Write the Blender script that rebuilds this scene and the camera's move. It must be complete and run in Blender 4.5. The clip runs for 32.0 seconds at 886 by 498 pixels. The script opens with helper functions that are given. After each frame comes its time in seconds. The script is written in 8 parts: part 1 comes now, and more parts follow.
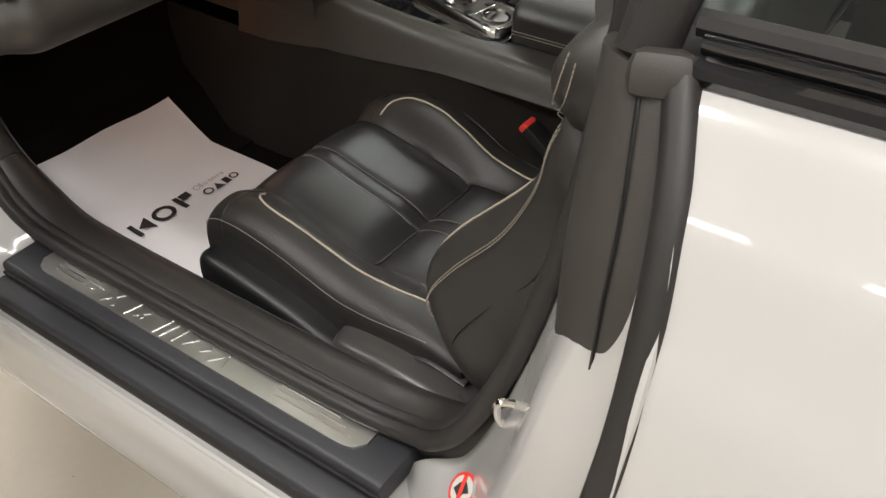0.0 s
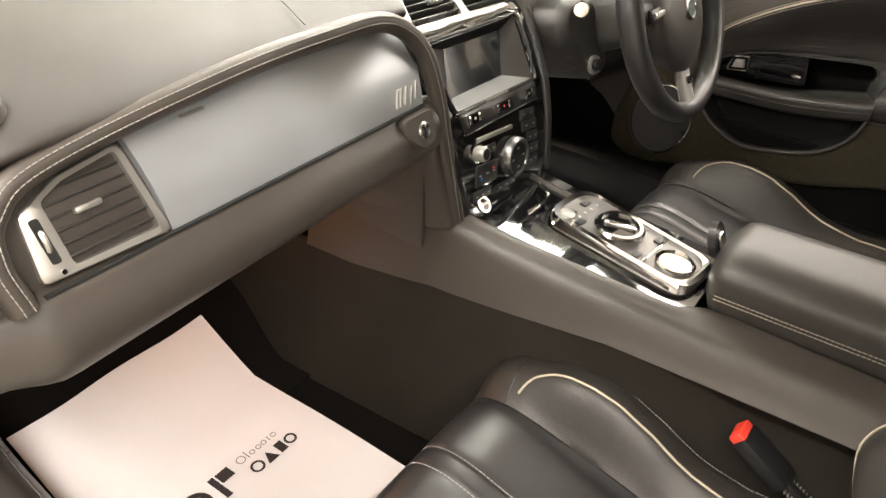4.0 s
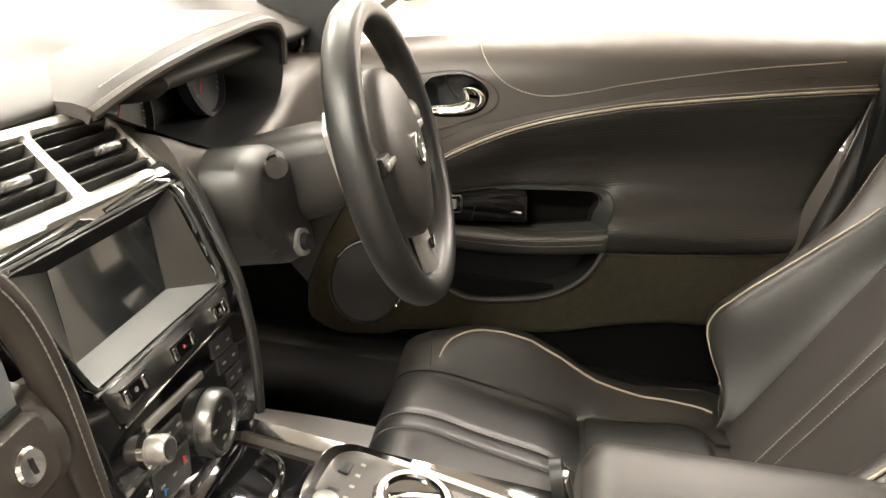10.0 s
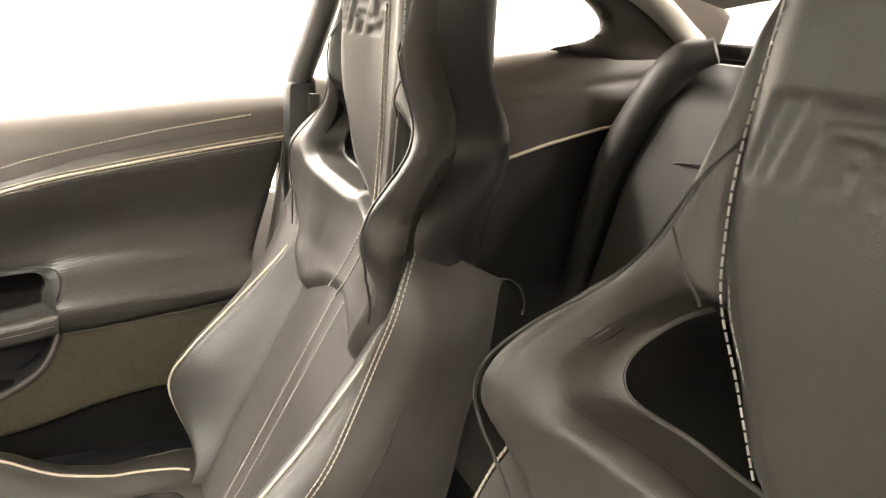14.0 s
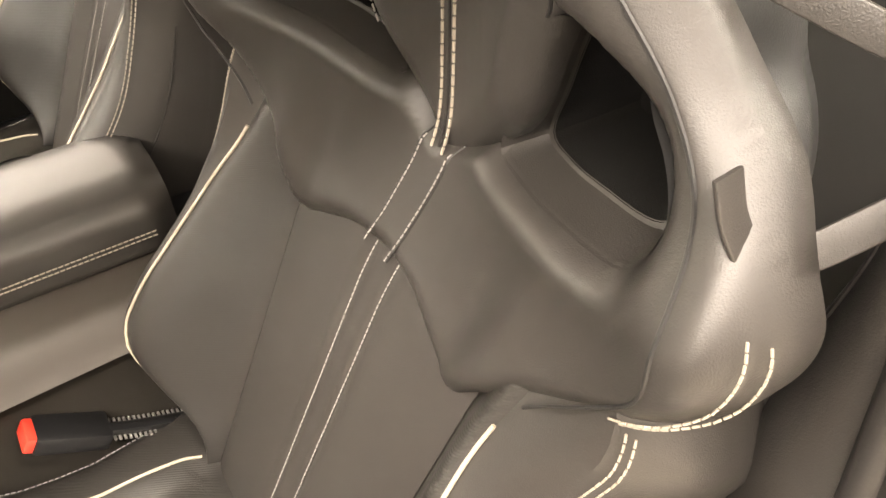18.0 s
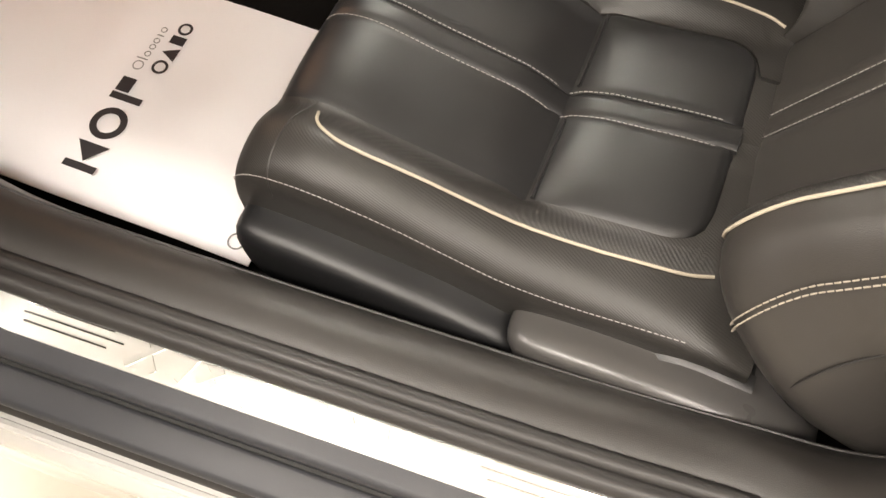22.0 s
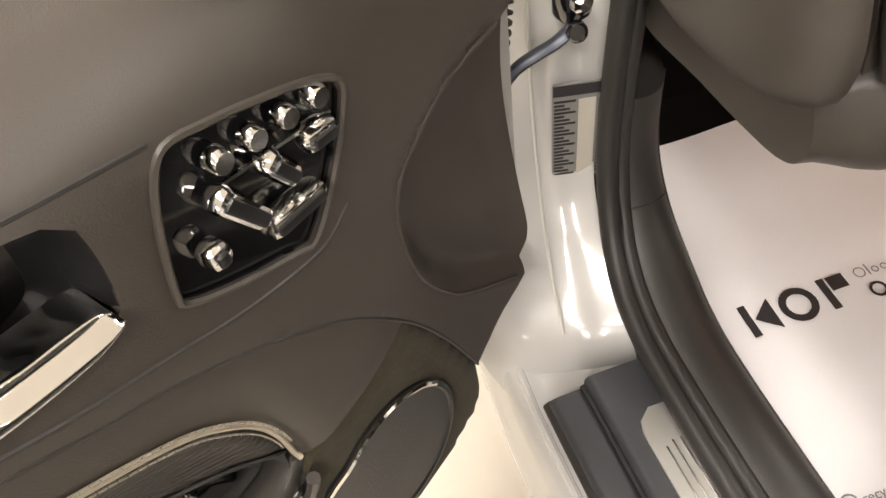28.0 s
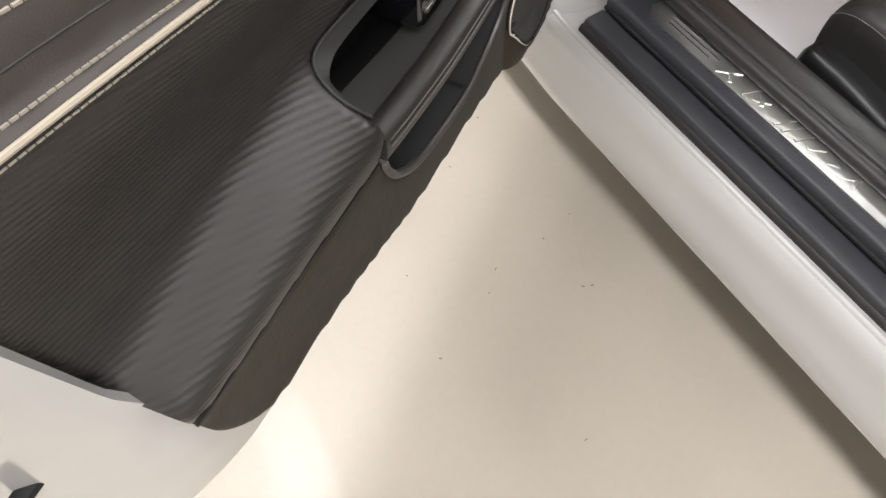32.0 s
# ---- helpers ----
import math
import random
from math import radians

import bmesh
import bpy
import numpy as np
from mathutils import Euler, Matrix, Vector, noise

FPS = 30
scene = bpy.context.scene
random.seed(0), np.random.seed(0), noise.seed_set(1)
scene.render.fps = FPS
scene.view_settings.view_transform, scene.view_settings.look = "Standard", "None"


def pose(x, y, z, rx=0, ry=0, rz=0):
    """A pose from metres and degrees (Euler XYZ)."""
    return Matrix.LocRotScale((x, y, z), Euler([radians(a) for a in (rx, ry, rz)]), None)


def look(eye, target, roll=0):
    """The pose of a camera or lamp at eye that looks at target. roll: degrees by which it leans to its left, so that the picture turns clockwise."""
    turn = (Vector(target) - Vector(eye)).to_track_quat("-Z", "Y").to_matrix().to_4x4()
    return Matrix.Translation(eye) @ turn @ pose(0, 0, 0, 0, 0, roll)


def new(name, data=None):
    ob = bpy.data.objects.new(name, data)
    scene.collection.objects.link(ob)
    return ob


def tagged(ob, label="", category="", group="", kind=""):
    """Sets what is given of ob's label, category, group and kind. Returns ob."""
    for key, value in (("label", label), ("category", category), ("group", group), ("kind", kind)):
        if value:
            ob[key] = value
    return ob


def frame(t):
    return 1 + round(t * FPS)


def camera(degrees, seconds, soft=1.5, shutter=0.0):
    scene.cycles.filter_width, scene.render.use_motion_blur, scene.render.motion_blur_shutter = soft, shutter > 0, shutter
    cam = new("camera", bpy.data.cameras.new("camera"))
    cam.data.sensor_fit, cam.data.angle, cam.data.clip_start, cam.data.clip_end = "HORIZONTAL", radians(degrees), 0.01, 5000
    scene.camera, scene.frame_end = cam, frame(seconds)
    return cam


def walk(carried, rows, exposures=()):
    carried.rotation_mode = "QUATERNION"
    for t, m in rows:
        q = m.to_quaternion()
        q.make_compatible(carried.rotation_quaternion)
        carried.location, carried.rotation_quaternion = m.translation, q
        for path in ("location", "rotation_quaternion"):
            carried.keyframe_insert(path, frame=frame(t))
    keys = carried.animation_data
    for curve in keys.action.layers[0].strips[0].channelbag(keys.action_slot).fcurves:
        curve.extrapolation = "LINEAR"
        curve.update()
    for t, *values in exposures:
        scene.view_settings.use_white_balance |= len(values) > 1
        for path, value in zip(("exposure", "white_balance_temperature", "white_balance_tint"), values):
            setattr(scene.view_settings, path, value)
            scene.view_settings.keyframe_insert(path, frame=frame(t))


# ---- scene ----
cam = camera(61.1, 32.0)
PATH = [
    (0, (-1.186, -0.413, 1.288), (0.003, 0.511, -0.027), -1.2),
    (0.5, (-1.168, -0.371, 1.294), (0.025, 0.587, 0.006), -0.6),
    (1, (-1.164, -0.3, 1.299), (0.042, 0.677, 0.038), 0.3),
    (1.5, (-1.142, -0.226, 1.318), (0.089, 0.761, 0.088), 1.1),
    (2, (-1.093, -0.163, 1.327), (0.168, 0.821, 0.126), 1.9),
    (2.5, (-1.048, -0.076, 1.337), (0.242, 0.909, 0.169), 2.3),
    (3, (-1.013, -0.011, 1.339), (0.305, 0.97, 0.2), 2.4),
    (3.5, (-0.977, 0.061, 1.313), (0.358, 1.038, 0.19), 2.1),
    (5.5, (-0.732, 0.41, 1.244), (0.701, 1.143, 0.056), 6.3),
    (6, (-0.689, 0.437, 1.231), (0.777, 1.149, 0.072), 6.2),
    (6.5, (-0.649, 0.452, 1.215), (0.859, 1.135, 0.093), 6.1),
    (7, (-0.609, 0.458, 1.2), (0.951, 1.106, 0.128), 6.0),
    (7.5, (-0.572, 0.458, 1.183), (1.041, 1.063, 0.167), 6.2),
    (8, (-0.548, 0.463, 1.174), (1.124, 1.009, 0.221), 6.6),
    (8.5, (-0.531, 0.466, 1.169), (1.195, 0.939, 0.275), 6.9),
    (9, (-0.526, 0.469, 1.165), (1.246, 0.856, 0.322), 6.8),
    (9.5, (-0.521, 0.462, 1.162), (1.288, 0.745, 0.356), 6.4),
    (10, (-0.513, 0.438, 1.164), (1.319, 0.614, 0.381), 5.7),
    (10.5, (-0.505, 0.403, 1.167), (1.341, 0.461, 0.398), 5.0),
    (11, (-0.5, 0.368, 1.173), (1.351, 0.305, 0.416), 4.5),
    (11.5, (-0.499, 0.342, 1.176), (1.352, 0.156, 0.443), 4.3),
    (12, (-0.505, 0.315, 1.177), (1.343, -0.001, 0.481), 4.1),
    (12.5, (-0.517, 0.279, 1.186), (1.319, -0.15, 0.52), 4.1),
    (13, (-0.531, 0.235, 1.198), (1.285, -0.313, 0.563), 4.2),
    (13.5, (-0.541, 0.198, 1.21), (1.241, -0.477, 0.604), 4.4),
    (14, (-0.552, 0.173, 1.221), (1.18, -0.627, 0.624), 4.6),
    (14.5, (-0.584, 0.145, 1.235), (1.089, -0.771, 0.633), 5.1),
    (16.5, (-0.654, 0.051, 1.259), (0.828, -0.946, 0.361), 2.3),
    (17, (-0.691, 0.065, 1.257), (0.719, -0.898, 0.214), 1.2),
    (17.5, (-0.72, 0.073, 1.248), (0.601, -0.823, 0.043), 0.2),
    (18, (-0.745, 0.078, 1.23), (0.484, -0.707, -0.139), -0.7),
    (18.5, (-0.763, 0.077, 1.209), (0.381, -0.551, -0.307), -1.9),
    (19, (-0.785, 0.083, 1.2), (0.265, -0.392, -0.435), -2.3),
    (19.5, (-0.816, 0.101, 1.198), (0.157, -0.227, -0.518), -1.1),
    (20, (-0.844, 0.112, 1.19), (0.075, -0.07, -0.577), 0.2),
    (20.5, (-0.874, 0.122, 1.179), (0.006, 0.068, -0.616), 2.4),
    (21, (-0.907, 0.134, 1.16), (-0.058, 0.225, -0.649), 2.1),
    (21.5, (-0.916, 0.152, 1.149), (-0.107, 0.377, -0.666), 0.7),
    (22, (-0.908, 0.192, 1.149), (-0.134, 0.536, -0.662), -1.4),
    (22.5, (-0.886, 0.235, 1.152), (-0.135, 0.695, -0.643), -4.0),
    (23, (-0.873, 0.279, 1.152), (-0.146, 0.844, -0.624), -6.1),
    (23.5, (-0.881, 0.33, 1.161), (-0.175, 0.994, -0.589), -7.3),
    (24, (-0.9, 0.396, 1.168), (-0.211, 1.144, -0.555), -7.0),
    (24.5, (-0.915, 0.455, 1.174), (-0.262, 1.289, -0.522), -6.7),
    (25, (-0.927, 0.493, 1.178), (-0.334, 1.421, -0.492), -7.4),
    (25.5, (-0.938, 0.514, 1.181), (-0.414, 1.523, -0.464), -7.9),
    (26, (-0.958, 0.53, 1.181), (-0.515, 1.602, -0.449), -8.5),
    (26.5, (-0.982, 0.541, 1.184), (-0.627, 1.657, -0.437), -9.4),
    (28.5, (-1.102, 0.401, 1.209), (-0.971, 1.608, -0.38), -10.7),
    (29, (-1.148, 0.344, 1.221), (-1.039, 1.577, -0.35), -10.4),
    (29.5, (-1.2, 0.272, 1.253), (-1.098, 1.521, -0.306), -10.2),
    (30, (-1.271, 0.216, 1.281), (-1.159, 1.441, -0.296), -10.3),
    (30.5, (-1.377, 0.147, 1.287), (-1.214, 1.343, -0.308), -9.2),
    (31, (-1.462, 0.073, 1.284), (-1.258, 1.214, -0.346), -7.6),
    (31.5, (-1.509, 0.015, 1.288), (-1.273, 1.102, -0.374), -7.9),
    (32, (-1.585, 0.008, 1.297), (-1.148, 0.946, -0.417), -2.8),
]
walk(cam, [(t, look(eye, target, roll)) for t, eye, target, roll in PATH],
     exposures=[(0, 0.0, 6400, 11), (1.0, 0.98, 6700, 12), (2.0, 1.44, 6800, 13), (3.5, 1.5, 7000, 13), (5.5, 1.38, 7000, 12), (7, 1.36, 7050, 13), (8, 1.43, 7150, 13), (10, 1.6, 7150, 13), (11, 1.85, 7050, 13), (12, 2.15, 7000, 13), (14, 2.84, 7050, 12), (17, 2.52, 7450, 15), (19, 2.16, 7500, 15), (21, 1.5, 7200, 14), (22, 1.15, 7000, 13), (23, 1.05, 6950, 13), (24, 0.95, 6900, 13), (26, 0.82, 6800, 13), (29, 0.76, 6850, 13), (31, 0.54, 6400, 13), (32, 0.26, 6100, 13)])

# ---------- world, sun-less showroom light ----------
world = bpy.data.worlds.new("showroom_air")
scene.world = world
world.use_nodes = True
world.node_tree.nodes["Background"].inputs[0].default_value = (0.93, 0.96, 1.0, 1)
world.node_tree.nodes["Background"].inputs[1].default_value = 0.35

def area_lamp(name, x, y, z, sx, sy, watts, colour=(1, 0.97, 0.92), rot=(0, 0, 0)):
    data = bpy.data.lights.new(name, "AREA")
    data.shape, data.size, data.size_y, data.energy, data.color = "RECTANGLE", sx, sy, watts, colour
    ob = new(name, data)
    ob.location, ob.rotation_euler = (x, y, z), [radians(a) for a in rot]
    return ob

LAMPS = [(x, y, 3.35) for x in (-4.6, -1.9, 2.4, 4.9) for y in (-3.6, -1.2, 1.2, 3.6)]
for lx, ly, lz in LAMPS:
    area_lamp("strip_light", lx, ly, lz, 0.35, 1.7, (21 if lx < -4 else 58) * (1.25 if ly > 3 else 1.0))

# ---------- modelling helpers ----------
def mat_nodes(name):
    m = bpy.data.materials.new(name)
    m.use_nodes = True
    nt = m.node_tree
    return m, nt, nt.nodes["Principled BSDF"]

def surface(name, colour, rough=0.5, metal=0.0, grain=0.0, grain_scale=400.0, vary=0.12, vary_scale=9.0, coat=0.0, spec=0.5,
            rough_vary=0.1, weave=0.0, weave_scale=600.0, weave_rot=(0.6, 0.7, 0.785), sheen=0.0, direction=None, emit=0.0):
    """A procedural surface: base colour with slow and fast variation, bump grain, optional woven ribs, uneven gloss."""
    m, nt, bsdf = mat_nodes(name)
    n, l = nt.nodes, nt.links
    geo = n.new("ShaderNodeTexCoord")
    slow = n.new("ShaderNodeTexNoise")
    slow.inputs["Scale"].default_value, slow.inputs["Detail"].default_value = vary_scale, 4
    fast = n.new("ShaderNodeTexNoise")
    fast.inputs["Scale"].default_value, fast.inputs["Detail"].default_value = grain_scale, 3
    l.new(geo.outputs["Object"], slow.inputs["Vector"])
    if direction:
        mp = n.new("ShaderNodeMapping")
        mp.inputs["Scale"].default_value = direction
        l.new(geo.outputs["Object"], mp.inputs["Vector"])
        l.new(mp.outputs["Vector"], fast.inputs["Vector"])
    else:
        l.new(geo.outputs["Object"], fast.inputs["Vector"])
    mix = n.new("ShaderNodeMix")
    mix.data_type = "RGBA"
    mix.inputs["A"].default_value = (*[c * (1 - vary) for c in colour], 1)
    mix.inputs["B"].default_value = (*[min(1, c * (1 + vary)) for c in colour], 1)
    add = n.new("ShaderNodeMath")
    add.operation = "MULTIPLY_ADD"
    add.inputs[1].default_value = 0.35
    l.new(fast.outputs["Fac"], add.inputs[0])
    sub = n.new("ShaderNodeMath")
    sub.operation = "MULTIPLY"
    sub.inputs[1].default_value = 0.75
    l.new(slow.outputs["Fac"], sub.inputs[0])
    l.new(sub.outputs[0], add.inputs[2])
    l.new(add.outputs[0], mix.inputs["Factor"])
    l.new(mix.outputs["Result"], bsdf.inputs["Base Color"])
    rr = n.new("ShaderNodeMapRange")
    rr.inputs["To Min"].default_value, rr.inputs["To Max"].default_value = max(0.02, rough - rough_vary), min(1, rough + rough_vary)
    l.new(slow.outputs["Fac"], rr.inputs["Value"])
    l.new(rr.outputs[0], bsdf.inputs["Roughness"])
    bsdf.inputs["Metallic"].default_value = metal
    bsdf.inputs["Specular IOR Level"].default_value = spec
    bsdf.inputs["Coat Weight"].default_value = coat
    bsdf.inputs["Coat Roughness"].default_value = 0.04
    if sheen:
        bsdf.inputs["Sheen Weight"].default_value = sheen
    height = fast.outputs["Fac"]
    if weave:
        mp2 = n.new("ShaderNodeMapping")
        mp2.inputs["Rotation"].default_value = weave_rot
        l.new(geo.outputs["Object"], mp2.inputs["Vector"])
        wv = n.new("ShaderNodeTexWave")
        wv.inputs["Scale"].default_value, wv.inputs["Distortion"].default_value = weave_scale, 0.3
        l.new(mp2.outputs["Vector"], wv.inputs["Vector"])
        bw = n.new("ShaderNodeBump")
        bw.inputs["Strength"].default_value, bw.inputs["Distance"].default_value = weave, 0.001
        l.new(wv.outputs["Fac"], bw.inputs["Height"])
    if grain:
        bump = n.new("ShaderNodeBump")
        bump.inputs["Strength"].default_value, bump.inputs["Distance"].default_value = grain, 0.0006
        l.new(height, bump.inputs["Height"])
        if weave:
            l.new(bw.outputs[0], bump.inputs["Normal"])
        l.new(bump.outputs[0], bsdf.inputs["Normal"])
    elif weave:
        l.new(bw.outputs[0], bsdf.inputs["Normal"])
    if emit:
        bsdf.inputs["Emission Color"].default_value = (*colour, 1)
        bsdf.inputs["Emission Strength"].default_value = emit
    return m

LEATHER = surface("black_leather", (0.0175, 0.017, 0.017), 0.34, grain=0.4, grain_scale=900, vary=0.2, rough_vary=0.05)
LEATHER_SOFT = surface("charcoal_leather", (0.032, 0.029, 0.0265), 0.38, grain=0.4, grain_scale=900, vary=0.15, rough_vary=0.05)
LEATHER_RIB = surface("woven_leather", (0.024, 0.022, 0.020), 0.40, grain=0.2, grain_scale=800, weave=0.18, weave_scale=150, rough_vary=0.05)
DOOR_RIB = surface("ribbed_door_leather", (0.029, 0.026, 0.0235), 0.40, grain=0.15, grain_scale=800, weave=0.3, weave_scale=62, weave_rot=(0.0, -1.848, 0.2136), rough_vary=0.05)
TRIM = surface("warm_grey_trim_leather", (0.052, 0.0445, 0.0385), 0.42, grain=0.4, grain_scale=900, vary=0.1, rough_vary=0.05)
LEDGE_SKIN = surface("black_ledge_leather", (0.026, 0.0235, 0.0215), 0.42, grain=0.4, grain_scale=900, vary=0.12, rough_vary=0.05)
DASH_TOP = surface("dash_top_leather", (0.029, 0.0248, 0.0218), 0.58, grain=0.4, grain_scale=900, vary=0.08)
PAD = surface("grey_brown_pillar_plastic", (0.046, 0.041, 0.037), 0.50, grain=0.4, grain_scale=900, vary=0.15)
LEATHER_BLACK = surface("dull_black_leather", (0.019, 0.0175, 0.016), 0.58, grain=0.4, grain_scale=900, vary=0.15)
PLASTIC = surface("black_plastic", (0.010, 0.010, 0.0105), 0.38, grain=0.25, grain_scale=1200, vary=0.15)
RUBBER = surface("black_rubber", (0.022, 0.020, 0.019), 0.48, grain=0.2, grain_scale=500, vary=0.2)
SILL_TRIM = surface("slate_sill_plastic", (0.028, 0.029, 0.034), 0.45, grain=0.4, grain_scale=1300, vary=0.15)
GLOSS = surface("piano_black", (0.006, 0.006, 0.007), 0.06, rough_vary=0.03, coat=1.0, vary=0.1)
CHROME = surface("chrome", (0.82, 0.81, 0.80), 0.08, metal=1.0, rough_vary=0.04, vary=0.03)
SATIN = surface("satin_metal", (0.44, 0.428, 0.405), 0.36, metal=0.75, rough_vary=0.05, vary=0.05)
ALU_DARK = surface("dark_aluminium_veneer", (0.50, 0.53, 0.56), 0.40, metal=0.62, grain=0.08, grain_scale=90, direction=(1, 14, 14), rough_vary=0.06, vary=0.06)
ALU = surface("brushed_aluminium", (0.72, 0.72, 0.70), 0.34, metal=1.0, grain=0.1, grain_scale=120, direction=(14, 1, 14), vary=0.05)
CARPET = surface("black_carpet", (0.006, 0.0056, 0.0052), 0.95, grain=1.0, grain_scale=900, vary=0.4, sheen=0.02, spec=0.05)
CARPET_GREY = surface("grey_brown_carpet", (0.019, 0.0165, 0.0135), 0.95, grain=1.0, grain_scale=800, vary=0.35, vary_scale=14, sheen=0.05, spec=0.05)
SUEDE = surface("grey_brown_suede", (0.040, 0.034, 0.022), 0.95, grain=1.0, grain_scale=260, vary=0.5, vary_scale=70, sheen=0.06, spec=0.1)
PAINT = surface("white_car_paint", (0.50, 0.492, 0.48), 0.22, coat=1.0, vary=0.02, rough_vary=0.06)
PAINT_SOFT = surface("white_primer_paint", (0.60, 0.59, 0.55), 0.4, coat=0.3, vary=0.04)
PAPER = surface("white_paper", (0.80, 0.78, 0.79), 0.7, grain=0.1, grain_scale=300, vary=0.03)
INK = surface("dark_grey_print", (0.025, 0.022, 0.024), 0.6, vary=0.1)
PIPING = surface("cream_piping", (0.40, 0.35, 0.275), 0.45, grain=0.2, vary=0.08)
THREAD = surface("cream_thread", (0.31, 0.275, 0.225), 0.7, grain=0.5, grain_scale=2500, vary=0.1)
THREAD_DIM = surface("grey_thread", (0.28, 0.265, 0.25), 0.7, grain=0.5, grain_scale=2500, vary=0.1)
RED = surface("red_plastic", (0.75, 0.055, 0.035), 0.35, vary=0.06)
YELLOW = surface("yellow_label", (0.80, 0.66, 0.08), 0.5, vary=0.05)
LABEL = surface("grey_label", (0.23, 0.225, 0.22), 0.45, vary=0.06)
LABEL_LIGHT = surface("pale_label", (0.52, 0.49, 0.43), 0.5, vary=0.06)
# Near-black that puts the shade of wells, slots, gaps and pocket into colour.
RECESS_SHADE = surface("recess_shade_black", (0.006, 0.006, 0.006), 0.7, vary=0.2)
SCREEN = surface("dark_screen", (0.010, 0.011, 0.012), 0.12, coat=0.6, vary=0.1)
FLOOR = surface("cream_epoxy_floor", (0.46, 0.415, 0.345), 0.40, grain=0.12, grain_scale=60, vary=0.12, vary_scale=3.0, rough_vary=0.1, coat=0.06)
# Grey for walls out of view, tuned to cut light bounced onto the car.
WALL_GREY = surface("grey_wall_paint", (0.50, 0.50, 0.50), 0.8, grain=0.2, grain_scale=200, vary=0.06)
WALL = surface("white_wall_paint", (0.80, 0.79, 0.77), 0.8, grain=0.2, grain_scale=200, vary=0.03)
HEADLINER = surface("pale_headliner", (0.34, 0.32, 0.29), 0.95, grain=0.6, grain_scale=900, vary=0.06)
BLUE = surface("blue_print", (0.02, 0.2, 0.5), 0.4, vary=0.05)
glass_m, _nt, _b = mat_nodes("tinted_glass")
_b.inputs["Base Color"].default_value = (0.72, 0.80, 0.77, 1)
_b.inputs["Transmission Weight"].default_value, _b.inputs["Roughness"].default_value, _b.inputs["IOR"].default_value = 1.0, 0.02, 1.45
GLASS = glass_m

def V(*a):
    return Vector(a)

def cr(pts, n, closed=False):
    """n points on a smooth curve through pts (centripetal-free Catmull-Rom)."""
    P = [Vector(p) for p in pts]
    k = len(P)
    out = []
    if closed:
        for i in range(n):
            u = i / n * k
            j = int(u) % k
            f = u - int(u)
            a, b, c, d = P[j - 1], P[j], P[(j + 1) % k], P[(j + 2) % k]
            out.append(0.5 * ((2 * b) + (c - a) * f + (2 * a - 5 * b + 4 * c - d) * f * f + (3 * b - a - 3 * c + d) * f ** 3))
        return out
    if k == 2:
        return [P[0].lerp(P[1], i / (n - 1)) for i in range(n)]
    P = [2 * P[0] - P[1]] + P + [2 * P[-1] - P[-2]]
    for i in range(n):
        u = i / (n - 1) * (k - 1)
        j = min(int(u), k - 2)
        f = u - j
        a, b, c, d = P[j], P[j + 1], P[j + 2], P[j + 3]
        out.append(0.5 * ((2 * b) + (c - a) * f + (2 * a - 5 * b + 4 * c - d) * f * f + (3 * b - a - 3 * c + d) * f ** 3))
    return out

def even(pts, step):
    """Points at even distance along a polyline, with their directions."""
    out, carry = [], 0.0
    for a, b in zip(pts, pts[1:]):
        d = (b - a).length
        if d < 1e-9:
            continue
        t = (b - a) / d
        while carry <= d:
            out.append((a + t * carry, t))
            carry += step
        carry -= d
    return out

def from_rows(rows, closed_u=False, closed_v=False, cap=False, bm=None):
    """A skin over rows of points."""
    bm = bm or bmesh.new()
    vs = [[bm.verts.new(p) for p in r] for r in rows]
    nr, nc = len(vs), len(vs[0])
    for i in range(nr if closed_v else nr - 1):
        a, b = vs[i], vs[(i + 1) % nr]
        for j in range(nc if closed_u else nc - 1):
            k = (j + 1) % nc
            bm.faces.new((a[j], a[k], b[k], b[j]))
    if cap:
        bm.faces.new(list(reversed(vs[0])))
        bm.faces.new(vs[-1])
    return bm

def thick(rows, depth, toward=None):
    """A closed slab: the skin over rows, and its copy moved by depth against the normals (or along a given vector), with edges."""
    bm = from_rows(rows)
    bm.normal_update()
    nr, nc = len(rows), len(rows[0])
    bm.verts.ensure_lookup_table()
    top = [[bm.verts[i * nc + j] for j in range(nc)] for i in range(nr)]
    back = [[bm.verts.new(v.co + (Vector(toward) if toward is not None else -v.normal * depth)) for v in r] for r in top]
    for i in range(nr - 1):
        for j in range(nc - 1):
            bm.faces.new((back[i][j], back[i + 1][j], back[i + 1][j + 1], back[i][j + 1]))
    rim = [(i, 0) for i in range(nr)] + [(nr - 1, j) for j in range(1, nc)] + [(i, nc - 1) for i in range(nr - 2, -1, -1)] + [(0, j) for j in range(nc - 2, 0, -1)]
    for (a, b), (c, d) in zip(rim, rim[1:] + rim[:1]):
        bm.faces.new((top[a][b], top[c][d], back[c][d], back[a][b]))
    bmesh.ops.recalc_face_normals(bm, faces=bm.faces)
    return bm

def frames(pts, up=None):
    """Right and up vectors along a polyline, carried without twist."""
    out = []
    n = Vector(up) if up is not None else None
    for i, p in enumerate(pts):
        t = (pts[min(i + 1, len(pts) - 1)] - pts[max(i - 1, 0)]).normalized()
        if n is None:
            n = t.orthogonal().normalized()
        n = (n - t * n.dot(t))
        n = n.normalized() if n.length > 1e-6 else t.orthogonal().normalized()
        out.append((t.cross(n).normalized(), n.copy()))
    return out

